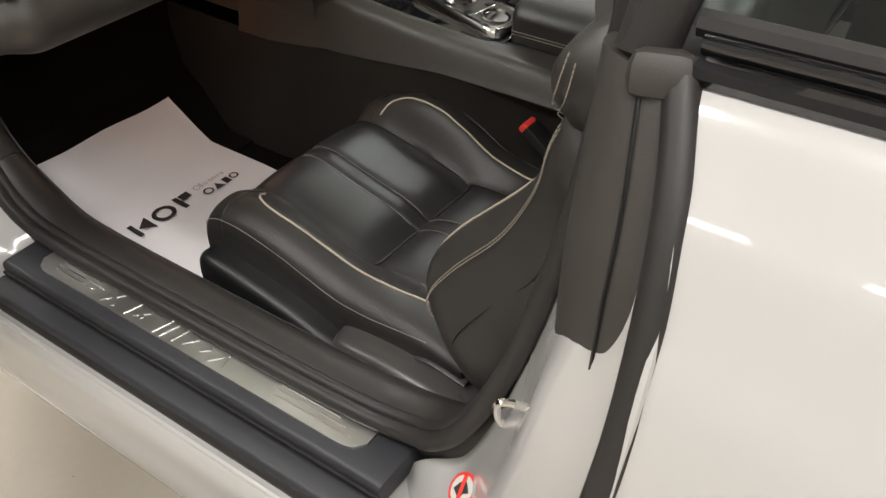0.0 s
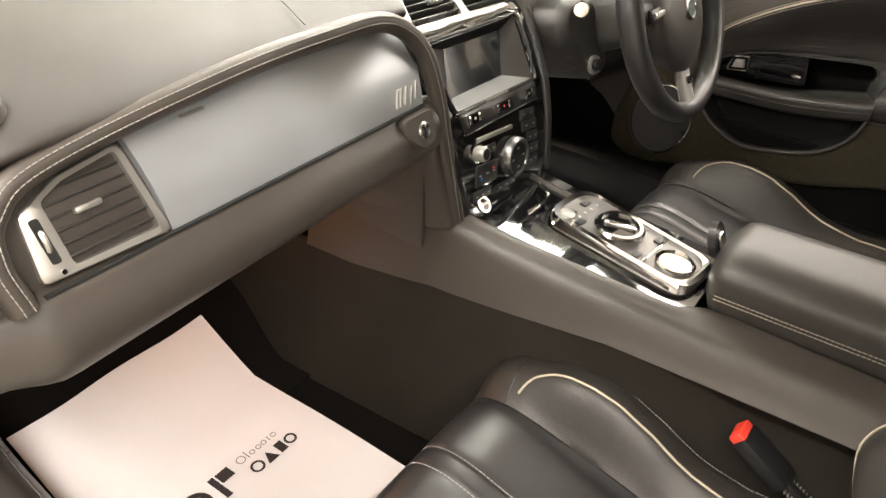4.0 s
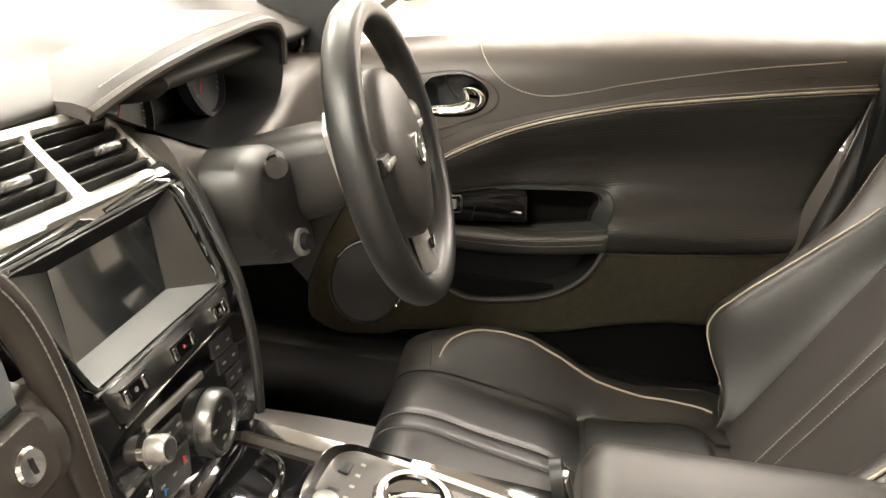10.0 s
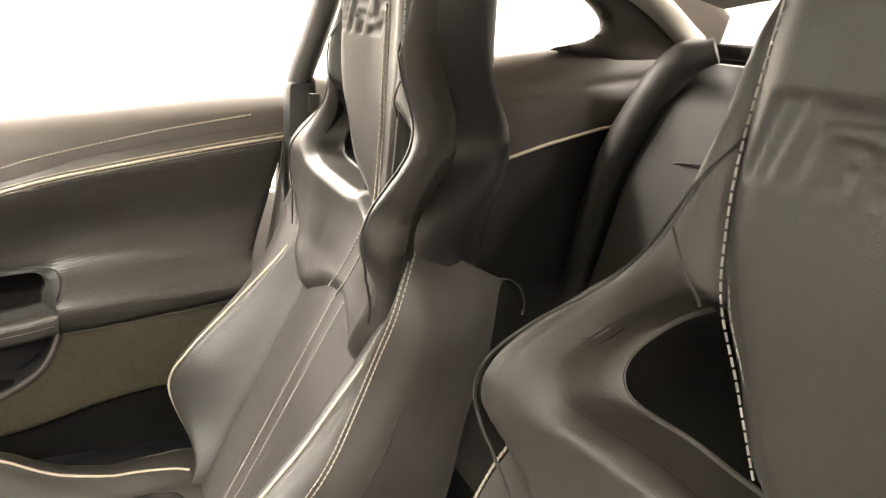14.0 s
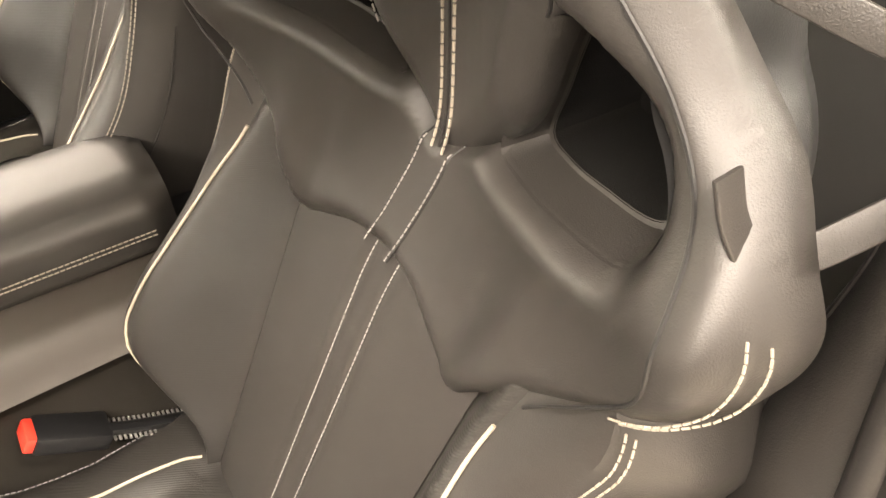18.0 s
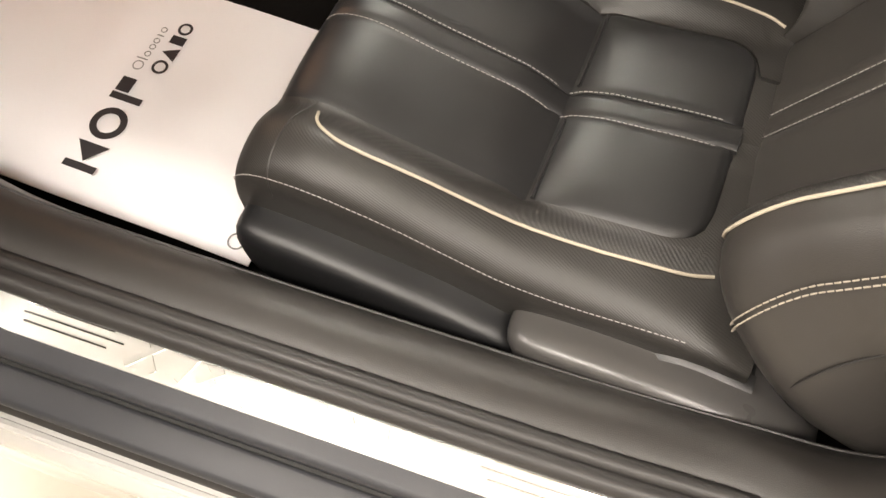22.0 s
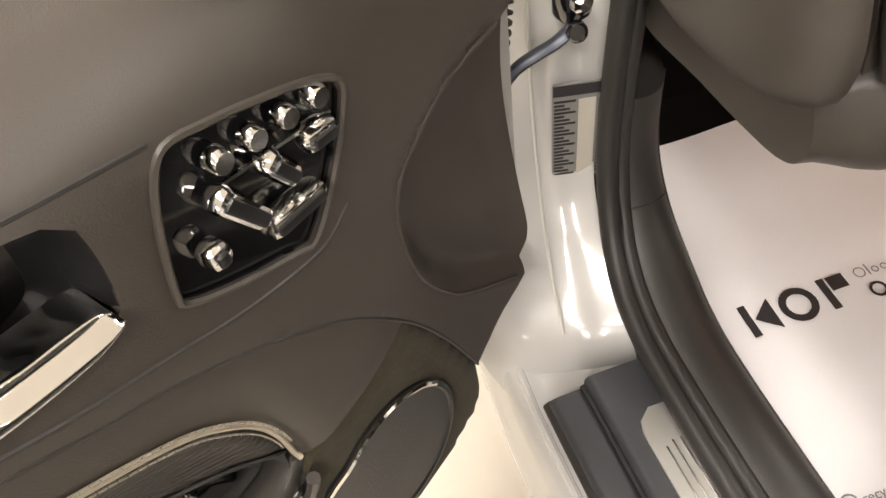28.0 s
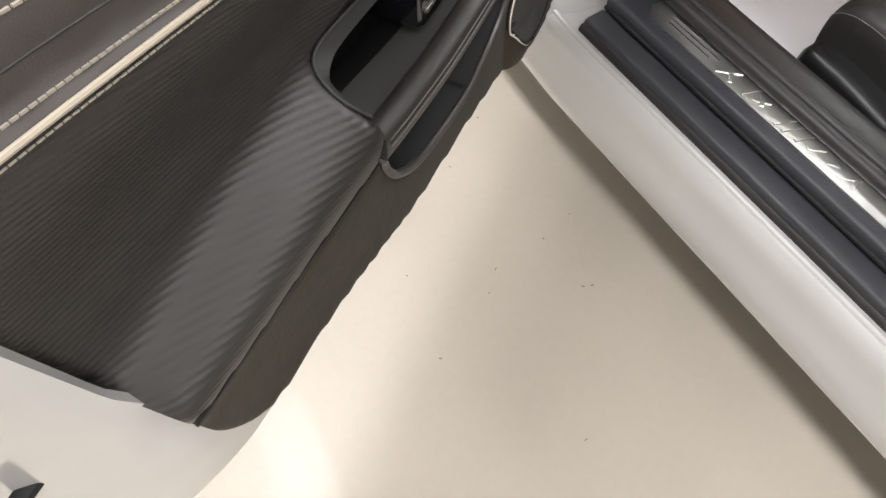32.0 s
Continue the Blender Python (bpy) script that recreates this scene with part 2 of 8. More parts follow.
def tube(pts, r, n=8, flat=1.0, closed=False, up=None, bm=None, taper=None):
    fr = frames(pts, up)
    rows = []
    for i, (p, (a, b)) in enumerate(zip(pts, fr)):
        q = r * (taper(i / max(1, len(pts) - 1)) if taper else 1)
        rows.append([p + a * (q * math.cos(2 * math.pi * k / n)) + b * (q * flat * math.sin(2 * math.pi * k / n)) for k in range(n)])
    return from_rows(rows, closed_u=True, closed_v=closed, cap=not closed, bm=bm)

def stitches(pts, step=0.0065, size=0.0045, r=0.0007, lift=None):
    """A row of thread stitches along a line, one mesh."""
    bm = bmesh.new()
    for p, t in even(pts, step):
        if lift is not None:
            p = p + Vector(lift)
        tube([p - t * size * 0.5, p + t * size * 0.1, p + t * size * 0.5], r, 5, bm=bm)
    return bm

def sweep(profile, pts, up, caps=True):
    """A closed 2D profile (right, up) carried along a line."""
    fr = frames(pts, up)
    rows = [[p + a * u + b * v for u, v in profile] for p, (a, b) in zip(pts, fr)]
    bm = from_rows(rows, closed_u=True, cap=caps)
    bmesh.ops.recalc_face_normals(bm, faces=bm.faces)
    return bm

def rounded(corners, r, n=4):
    """A 2D polygon with its corners rounded."""
    out = []
    k = len(corners)
    for i in range(k):
        p, a, b = Vector(corners[i]), Vector(corners[i - 1]), Vector(corners[(i + 1) % k])
        rr = min(r, (a - p).length * 0.49, (b - p).length * 0.49)
        s, e = p + (a - p).normalized() * rr, p + (b - p).normalized() * rr
        for j in range(n + 1):
            f = j / n
            out.append((s * (1 - f) ** 2 + p * 2 * f * (1 - f) + e * f * f))
    return out

def slab(outline, depth, m=None, bevel=0.0, bm=None):
    """A flat shape (2D outline, x and y) with depth downwards, edges eased, placed by the matrix m."""
    own = bmesh.new()
    o = [Vector((p[0], p[1], 0)) for p in outline]
    c = sum(o, Vector()) / len(o)
    rings = []
    if bevel:
        ease = lambda p: p - (p - c).normalized() * bevel
        rings = [[ease(p) for p in o], [p - Vector((0, 0, bevel)) for p in o], [p - Vector((0, 0, depth)) for p in o]]
    else:
        rings = [o, [p - Vector((0, 0, depth)) for p in o]]
    from_rows(rings, closed_u=True, cap=True, bm=own)
    bmesh.ops.recalc_face_normals(own, faces=own.faces)
    if m is not None:
        bmesh.ops.transform(own, matrix=m, verts=own.verts)
    if bm is not None:
        me = bpy.data.meshes.new("t")
        own.to_mesh(me)
        bm.from_mesh(me)
        bpy.data.meshes.remove(me)
        own.free()
        return bm
    return own

def rbox(sx, sy, sz, bevel=0.004, m=None, seg=2):
    bm = bmesh.new()
    bmesh.ops.create_cube(bm, size=1)
    bmesh.ops.scale(bm, vec=(sx, sy, sz), verts=bm.verts)
    if bevel:
        bmesh.ops.bevel(bm, geom=list(bm.edges), offset=bevel, segments=seg, affect="EDGES", profile=0.5)
    if m is not None:
        bmesh.ops.transform(bm, matrix=m, verts=bm.verts)
    return bm

def lathe(profile, m=None, n=32):
    """A turned shape: profile of (radius, height) about z."""
    rows = [[Vector((r * math.cos(2 * math.pi * k / n), r * math.sin(2 * math.pi * k / n), h)) for k in range(n)] for r, h in profile]
    bm = from_rows(rows, closed_u=True, cap=True)
    bmesh.ops.recalc_face_normals(bm, faces=bm.faces)
    if m is not None:
        bmesh.ops.transform(bm, matrix=m, verts=bm.verts)
    return bm

def axes(origin, xdir, ydir):
    """A placing matrix whose x and y lie along the two directions."""
    x = Vector(xdir).normalized()
    z = x.cross(Vector(ydir)).normalized()
    y = z.cross(x)
    m = Matrix((x, y, z)).transposed().to_4x4()
    m.translation = origin
    return m

def part(name, bm, material, parent=None, label="", sharp=40, kind="", category=""):
    me = bpy.data.meshes.new(name)
    bm.to_mesh(me)
    bm.free()
    me.materials.append(material)
    me.polygons.foreach_set("use_smooth", [True] * len(me.polygons))
    me.set_sharp_from_angle(angle=radians(sharp))
    ob = new(name, me)
    if parent is not None:
        ob.parent = parent
    if label or kind or category:
        tagged(ob, label, category, "", kind)
    return ob

def thing(name, label, category, group="", kind="", at=(0, 0, 0)):
    ob = new(name)
    ob.empty_display_size = 0.05
    tagged(ob, label, category, group, kind)
    return ob

def ss(a, b, x):
    t = min(1.0, max(0.0, (x - a) / (b - a))) if a != b else float(x > a)
    return t * t * (3 - 2 * t)

def lerp_at(x, xs, ys):
    return float(np.interp(x, xs, ys))

def smooth_at(x, xs, ys):
    """Interpolation with rounded corners."""
    return sum(float(np.interp(x + k * 0.012, xs, ys)) for k in (-1.5, -0.5, 0.5, 1.5)) / 4

def circle(r, n=24, rx=None):
    return [(r * math.cos(2 * math.pi * k / n), (rx or r) * math.sin(2 * math.pi * k / n)) for k in range(n)]

def near_loop(px, py, loop):
    """Nearest point of a closed 2D loop and the signed distance (inside positive) for arrays of points."""
    L = np.array([(p[0], p[1]) for p in loop])
    A, Bq = L, np.roll(L, -1, axis=0)
    best = np.full(px.shape, 1e9)
    qx, qy = np.zeros_like(px), np.zeros_like(py)
    inside = np.zeros(px.shape, bool)
    for (ax, ay), (bx, by) in zip(A, Bq):
        dx, dy = bx - ax, by - ay
        n2 = dx * dx + dy * dy
        if n2 < 1e-14:
            continue
        t = np.clip(((px - ax) * dx + (py - ay) * dy) / n2, 0, 1)
        cx, cy = ax + t * dx, ay + t * dy
        dd = np.hypot(px - cx, py - cy)
        m = dd < best
        best, qx, qy = np.where(m, dd, best), np.where(m, cx, qx), np.where(m, cy, qy)
        if ay != by:
            cross = ((ay > py) != (by > py)) & (px < ax + (py - ay) / (by - ay) * dx)
            inside ^= cross
    return np.where(inside, best, -best), qx, qy

def sheet(outline, holes, step, surf, back):
    """A padded panel of any outline with holes: surf(x, y, edge) gives its front, back(x, y, edge) its rear; edge is the way to the rim."""
    xs = [p[0] for p in outline]
    ys = [p[1] for p in outline]
    gx = np.arange(min(xs) - step, max(xs) + 2 * step, step)
    gy = np.arange(min(ys) - step, max(ys) + 2 * step, step)
    px, py = np.meshgrid(gx, gy)
    sd, qx, qy = near_loop(px, py, outline)
    for h in holes:
        s2, hx, hy = near_loop(px, py, h)
        m = -s2 < sd
        sd, qx, qy = np.where(m, -s2, sd), np.where(m, hx, qx), np.where(m, hy, qy)
    rim = np.abs(sd) <= 0.5 * step
    keep = sd > -0.5 * step
    px, py = np.where(rim, qx, px), np.where(rim, qy, py)
    sd = np.where(rim, 0.0, np.maximum(sd, 0))
    bm = bmesh.new()
    top, low = {}, {}
    for i, j in zip(*np.nonzero(keep)):
        a = (float(px[i, j]), float(py[i, j]), float(sd[i, j]))
        top[i, j] = bm.verts.new(surf(*a))
        low[i, j] = bm.verts.new(back(*a))
    count = {}
    def face(q):
        bm.faces.new([top[k] for k in q])
        bm.faces.new([low[k] for k in reversed(q)])
        for a, b in zip(q, q[1:] + q[:1]):
            if (b, a) in count:
                del count[b, a]
            else:
                count[a, b] = 1
    for i in range(len(gy) - 1):
        for j in range(len(gx) - 1):
            q = [k for k in ((i, j), (i, j + 1), (i + 1, j + 1), (i + 1, j)) if keep[k]]
            if len(q) >= 3:
                face(q)
    for a, b in count:
        bm.faces.new((top[b], top[a], low[a], low[b]))
    bmesh.ops.recalc_face_normals(bm, faces=bm.faces)
    return bm

def bowl(loops, bm=None):
    """A hollow made of rings, the last one closed."""
    bm = from_rows(loops, closed_u=True, bm=bm)
    bm.verts.ensure_lookup_table()
    n = len(loops[0])
    bm.faces.new([bm.verts[len(bm.verts) - n + k] for k in range(n)])
    return bm

def roll(edge, radius):
    """How far a padded face falls back near its rim."""
    f = min(1.0, edge / radius)
    return radius * (1 - f) ** 2.2

def mirrored(half):
    """A symmetric outline from its +x half, given from bottom to top."""
    return [(p[0], p[1]) for p in half] + [(-p[0], p[1]) for p in reversed(half)]

def smooth2(pts, n, closed=False):
    return [(p.x, p.y) for p in cr([(a, b, 0) for a, b in pts], n, closed)]

# ---------- showroom ----------
part("floor", slab([(-7, -7), (7, -7), (7, 7), (-7, 7)], 0.1), FLOOR, None, "pale cream epoxy showroom floor with faint marks", kind="structure")
for nm, w in (("wall_west", (-7, 0, 0.1, 14)), ("wall_east", (7, 0, 0.1, 14)), ("wall_south", (0, -7, 14, 0.1)), ("wall_north", (0, 7, 14, 0.1))):
    # wall_west is unseen; its grey tones down the light on the quarter panel.
    part(nm, rbox(w[2], w[3], 3.6, 0, pose(w[0], w[1], 1.75)), WALL if nm in ("wall_east", "wall_north") else WALL_GREY, None, "plain painted showroom wall", kind="structure")
part("ceiling", rbox(14.2, 14.2, 0.1, 0, pose(0, 0, 3.55)), WALL, None, "white showroom ceiling", kind="structure")

def speck(x, y, s, a):
    tube([V(x, y, 0.0008), V(x + s * math.cos(a) * 0.5, y + s * math.sin(a) * 0.5, 0.0009), V(x + s * math.cos(a + 0.4), y + s * math.sin(a + 0.4), 0.0008)], 0.0009, 4, bm=specks)
specks = bmesh.new()
random.seed(4)
for _ in range(46):
    speck(random.uniform(-2.1, -0.95), random.uniform(-0.4, 1.2), random.uniform(0.002, 0.007), random.uniform(0, 6))
tagged(part("floor_specks", specks, surface("grit", (0.16, 0.13, 0.10), 0.8), None), "tiny dark specks of grit on the floor", "grit", kind="stuff")

# ---------- sill on the open side ----------
def sill_x(y):
    """The inner edge of the sill trim: it runs slightly out towards the front."""
    return lerp_at(y, (-0.05, 0.8), (-0.752, -0.812))

car_sill = thing("door_sill", "white painted car sill with black stepped trim under the open door", "car sill", kind="structure")
SILL_A, SILL_B = -0.02, 0.80
# painted outer rocker
ys = [-0.34 + 1.7 * i / 40 for i in range(41)]
def rocker(y):
    x = sill_x(y)
    ins = 0.04
    return [V(x + ins, y, 0.375), V(x - 0.06, y, 0.366), V(x - 0.108, y, 0.360), V(x - 0.126, y, 0.364), V(x - 0.140, y, 0.358), V(x - 0.150, y, 0.340), V(x - 0.156, y, 0.300),
            V(x - 0.164, y, 0.255), V(x - 0.160, y, 0.215), V(x - 0.135, y, 0.185), V(x - 0.06, y, 0.165), V(x + ins, y, 0.165)]
part("rocker_panel", from_rows([cr(rocker(y), 34) for y in ys], closed_u=True, cap=True), PAINT, car_sill, "glossy white painted outer sill")
part("rocker_edge", tube([V(sill_x(y) - 0.130, y, 0.362) for y in ys], 0.006, 8), PAINT, car_sill)
# black two-step trim
def trim_bar(x0, x1, z0, z1, ya, yb, slant=0.0, r=0.006):
    rows = []
    for i in range(25):
        y = ya + (yb - ya) * i / 24
        x = sill_x(y)
        prof = rounded([(x + x0, z1), (x + x0, z0), (x + x1, z0), (x + x1, z1 - slant)], r, 3)
        rows.append([V(p[0], y, p[1]) for p in prof])
    bm = from_rows(rows, closed_u=True, cap=True)
    bmesh.ops.recalc_face_normals(bm, faces=bm.faces)
    return bm
part("upper_step", trim_bar(0.015, -0.072, 0.38, 0.424, SILL_A, SILL_B, 0.004, 0.010), SILL_TRIM, car_sill, "dark slate plastic sill step")
part("lower_step", trim_bar(-0.073, -0.114, 0.36, 0.395, SILL_A - 0.01, SILL_B, 0.006, 0.008), SILL_TRIM, car_sill)
part("lower_lip", trim_bar(-0.110, -0.120, 0.355, 0.378, SILL_A - 0.04, SILL_B + 0.005, 0.008, 0.005), RUBBER, car_sill, "black rubber sill lip")
part("step_groove", tube([V(sill_x(y) - 0.0735, y, 0.399) for y in np.linspace(SILL_A, SILL_B, 20)], 0.0035, 6), RECESS_SHADE, car_sill)
# metal kick plate let into the upper step
plate = thing("kick_plate", "brushed aluminium sill kick plate with raised lettering shapes", "kick plate")
def on_plate(u, y, h=0.0):
    return V(sill_x(y) - 0.004 - u, y, 0.4245 - 0.045 * u + h)
PL0, PL1 = 0.035, 0.742
rows = []
for i in range(60):
    y = PL0 + (PL1 - PL0) * i / 59
    w0, w1 = 0.0, 0.043
    e = min((y - PL0), (PL1 - y))
    w1 *= min(1.0, 0.55 + 0.45 * math.sqrt(max(0.0, 1 - (1 - min(1, e / 0.035)) ** 2)))
    rows.append([on_plate(w0 + (w1 - w0) * j / 6, y, 0.0022) for j in range(7)])
part("plate", thick(rows, 0.003, (0, 0, -0.004)), ALU, plate)
for k, (a, b) in enumerate(((0.70, 0.60), (0.70, 0.585), (0.695, 0.60), (0.20, 0.09), (0.21, 0.075), (0.20, 0.06))):
    u = (0.010, 0.019, 0.028)[k % 3]
    part("raised_rib", tube([on_plate(u, a + (b - a) * i / 10, 0.0028) for i in range(11)], 0.0014, 6), CHROME, plate)
# the raised badge, kept as plain slanted bars
for yy, ln, sl in ((0.560, 0.030, 0.030), (0.556, 0.030, -0.026), (0.512, 0.030, 0.010), (0.490, 0.017, -0.020), (0.488, 0.017, 0.022), (0.440, 0.036, 0.012), (0.424, 0.036, 0.012), (0.402, 0.030, 0.008), (0.378, 0.020, 0.018), (0.345, 0.010, 0.014), (0.316, 0.024, 0.024), (0.304, 0.024, -0.006)):
    a, b = on_plate(0.021 - ln / 2, yy - sl / 2, 0.0024), on_plate(0.021 + ln / 2, yy + sl / 2, 0.0024)
    part("raised_bar", slab(rounded([(-0.0034, -0.0), (0.0034, 0.0), (0.0034, (b - a).length), (-0.0034, (b - a).length)], 0.001), 0.0018, axes(a, tuple((b - a).cross(V(0, 0, 1)).normalized()), tuple((b - a).normalized())) @ pose(0, 0, 0.0016), 0.0005), ALU, plate)
# weather strip: one line from the rear pillar along the sill up the front pillar
strip = thing("weather_strip", "black rubber door weather strip round the opening", "door seal", kind="structure")
seal_line = cr([(-0.690, -0.205, 1.07), (-0.702, -0.200, 0.98), (-0.722, -0.190, 0.85), (-0.750, -0.150, 0.66), (-0.763, -0.085, 0.515), (-0.757, 0.0, 0.452), (-0.768, 0.15, 0.437),
                (-0.790, 0.45, 0.437), (-0.808, 0.72, 0.440), (-0.812, 0.83, 0.452), (-0.806, 0.905, 0.488), (-0.796, 0.958, 0.565), (-0.79, 0.974, 0.68), (-0.785, 0.976, 0.82), (-0.776, 1.0, 0.95), (-0.765, 1.03, 1.06)], 150)
part("seal_bulb", tube(seal_line, 0.0125, 12), RUBBER, strip)
part("seal_lip", tube([p + V(0.017, 0.004, 0.004) for p in seal_line], 0.010, 10), RUBBER, strip)
led = seal_line[7:118]
rows = []
for i, p in enumerate(led):
    t = (led[min(i + 1, len(led) - 1)] - led[max(i - 1, 0)]).normalized()
    nrm = V(1, 0, 0).cross(t).normalized()
    k = (1.0 - 0.25 * ss(85, 105, i)) * (0.6 + 0.4 * ss(0, 16, i))
    pr = [(0.126, -0.13), (0.110, -0.060), (0.092, -0.020), (0.072, -0.002), (0.050, 0.004), (0.024, 0.0), (0.010, -0.014), (0.010, -0.05), (0.04, -0.11), (0.10, -0.15)]
    rows.append(cr([p + V(a * k, 0, 0) + nrm * b for a, b in pr], 36, True))
part("inner_ledge", from_rows(rows, closed_u=True, cap=True), LEDGE_SKIN, strip, "soft charcoal leather inner sill ledge")
part("ledge_seam", tube([r[6] for r in rows], 0.0022, 6), RUBBER, strip)
part("ledge_joint", tube(rows[97][4:22], 0.0016, 6), RUBBER, strip)
part("seal_joint", rbox(0.03, 0.006, 0.035, 0.002, pose(-0.757, -0.088, 0.53, 35)), SATIN, strip)

# ---------- rear pillar and quarter panel ----------
bp = thing("rear_quarter", "white painted rear quarter panel and pillar with black trim", "car body", kind="structure")
# white jamb between seal and quarter
def skin_x(z):
    return lerp_at(z, (0.25, 0.42, 0.60, 0.75, 0.86, 0.915, 0.965, 1.0, 1.037, 1.05), (-0.915, -0.925, -0.915, -0.885, -0.852, -0.825, -0.800, -0.775, -0.745, -0.715))
def skin_y(z):
    return lerp_at(z, (0.25, 0.80, 0.90, 0.965, 1.037), (-0.325, -0.325, -0.318, -0.303, -0.272))
rows = []
for z, ya, yb in ((0.34, 0.02, -0.12), (0.42, -0.04, -0.15), (0.48, -0.10, -0.18), (0.56, -0.135, -0.205), (0.66, -0.165, -0.225), (0.76, -0.185, -0.235), (0.86, -0.196, -0.25), (0.95, -0.20, -0.25), (1.03, -0.202, -0.245)):
    xe, ye = skin_x(z) + 0.006, skin_y(z) + 0.004
    xi = -0.755 + 0.05 * ss(0.6, 0.95, z)
    rows.append(cr([V(xi, ya, z), V(0.6 * xi + 0.4 * xe + 0.006, (ya + yb) / 2, z), V(0.35 * xi + 0.65 * xe, yb, z), V(0.12 * xi + 0.88 * xe, ye + 0.02, z), V(xe, ye, z)], 16))
rows = [list(r) for r in zip(*[cr([rows[i][j] for i in range(len(rows))], 40) for j in range(16)])]
part("door_jamb", thick(rows, 0.012, (0.012, -0.02, 0)), PAINT, bp, "white painted door jamb")
# outer skin
rows = []
zs = [1.05, 1.037, 1.0, 0.965, 0.915, 0.86, 0.75, 0.60, 0.42, 0.25]
for i in range(40):
    k = 1.25 * (i / 39)
    rows.append(cr([V(skin_x(z) - 0.05 * k * ss(1.0, 0.6, z), skin_y(z) - k, z + 0.02 * k * ss(0.8, 1.0, z)) for z in zs], 34))
part("quarter_skin", thick(rows, 0.012, (0.02, 0, 0)), PAINT, bp, "glossy white rear quarter panel")
part("skin_edge", tube(cr([V(skin_x(z), skin_y(z), z) for z in zs[1:]], 40), 0.005, 8), PAINT, bp)
# pillar pad: soft black cover between the seals
lf = cr([(-0.712, -0.200, 1.048), (-0.728, -0.203, 0.95), (-0.745, -0.207, 0.86), (-0.762, -0.214, 0.758)], 24)
rt = cr([(-0.744, -0.266, 1.046), (-0.786, -0.292, 0.96), (-0.815, -0.301, 0.90), (-0.840, -0.306, 0.818)], 24)
rows = []
for i, (p, q) in enumerate(zip(lf, rt)):
    puff = 0.012 + 0.008 * math.sin(i / 23 * math.pi)
    rows.append(cr([p + V(0.012, 0, 0), p + V(-puff * 0.8, 0, 0), p.lerp(q, 0.35) + V(-puff * 1.3, 0.004, 0.002), p.lerp(q, 0.7) + V(-puff * 0.9, 0.002, 0), q + V(0.0, 0, 0)], 16))
part("pillar_pad", thick(rows, 0.014, (0.014, -0.006, 0)), PAD, bp, "charcoal plastic pillar cover pad")
part("pad_seam", tube([r[11] + V(-0.001, 0.0005, 0) for r in rows[:-1]], 0.0018, 6), PLASTIC, bp)
part("pad_cap", rbox(0.032, 0.044, 0.034, 0.010, pose(-0.738, -0.252, 1.044, 0, 20, 20)), PAD, bp)
part("pillar_seal", tube(cr([(-0.728, -0.262, 1.052), (-0.760, -0.282, 1.010), (-0.790, -0.297, 0.968), (-0.826, -0.310, 0.90), (-0.858, -0.317, 0.82), (-0.885, -0.316, 0.73), (-0.907, -0.313, 0.60), (-0.900, -0.303, 0.45)], 44), 0.014, 10), RUBBER, bp)
part("pillar_post", tube(cr([(-0.728, -0.235, 1.05), (-0.700, -0.246, 1.15), (-0.664, -0.262, 1.26), (-0.640, -0.278, 1.33)], 20), 0.022, 12, flat=0.6, up=(1, 0.4, 0)), RUBBER, bp)
part("post_bead", tube(cr([(-0.735, -0.222, 1.055), (-0.712, -0.232, 1.15), (-0.677, -0.248, 1.26), (-0.652, -0.264, 1.33)], 20), 0.006, 8), RUBBER, bp)
# belt trims and side glass
part("belt_trim", tube([V(-0.722, -0.272 - k, 1.064 + 0.02 * k) for k in np.linspace(0, 1.2, 12)], 0.010, 10, flat=0.7), GLOSS, bp, "gloss black waist trim")
part("belt_rubber", tube([V(-0.733, -0.272 - k, 1.050 + 0.02 * k) for k in np.linspace(0, 1.2, 12)], 0.009, 8), GLOSS, bp)
part("glass_channel", tube([V(-0.708, -0.262 - k, 1.072 + 0.02 * k) for k in np.linspace(0, 1.2, 12)], 0.010, 8), RUBBER, bp)
qg = part("quarter_glass", thick([[V(-0.708 + 0.28 * (z - 1.07), -0.255 - k - 0.12 * (z - 1.07), z) for z in np.linspace(1.07, 1.31, 5)] for k in np.linspace(0, 0.8, 9)], 0.004), GLASS, bp, "tinted rear side glass")
qg.visible_shadow = False
# striker loop on the jamb
striker = thing("door_striker", "chromed steel door striker loop on the white jamb", "door striker")
sm = axes((-0.780, -0.198, 0.652), (-1, -0.45, 0), (0, 0.15, 1))
part("striker_plate", slab(rounded([(-0.022, -0.024), (0.022, -0.024), (0.022, 0.024), (-0.022, 0.024)], 0.008), 0.006, sm @ pose(0, 0, 0.004), 0.001), CHROME, striker)
part("striker_loop", tube([sm @ p for p in cr([(-0.014, -0.016, 0.0), (-0.014, -0.016, 0.028), (-0.014, 0.016, 0.028), (-0.014, 0.016, 0.0)], 24)], 0.0045, 8), CHROME, striker)
for sy in (-0.014, 0.014):
    part("bolt", lathe([(0.007, 0.004), (0.007, 0.008), (0.004, 0.009), (0.0, 0.007)], sm @ pose(0.010, sy, 0), 12), CHROME, striker)
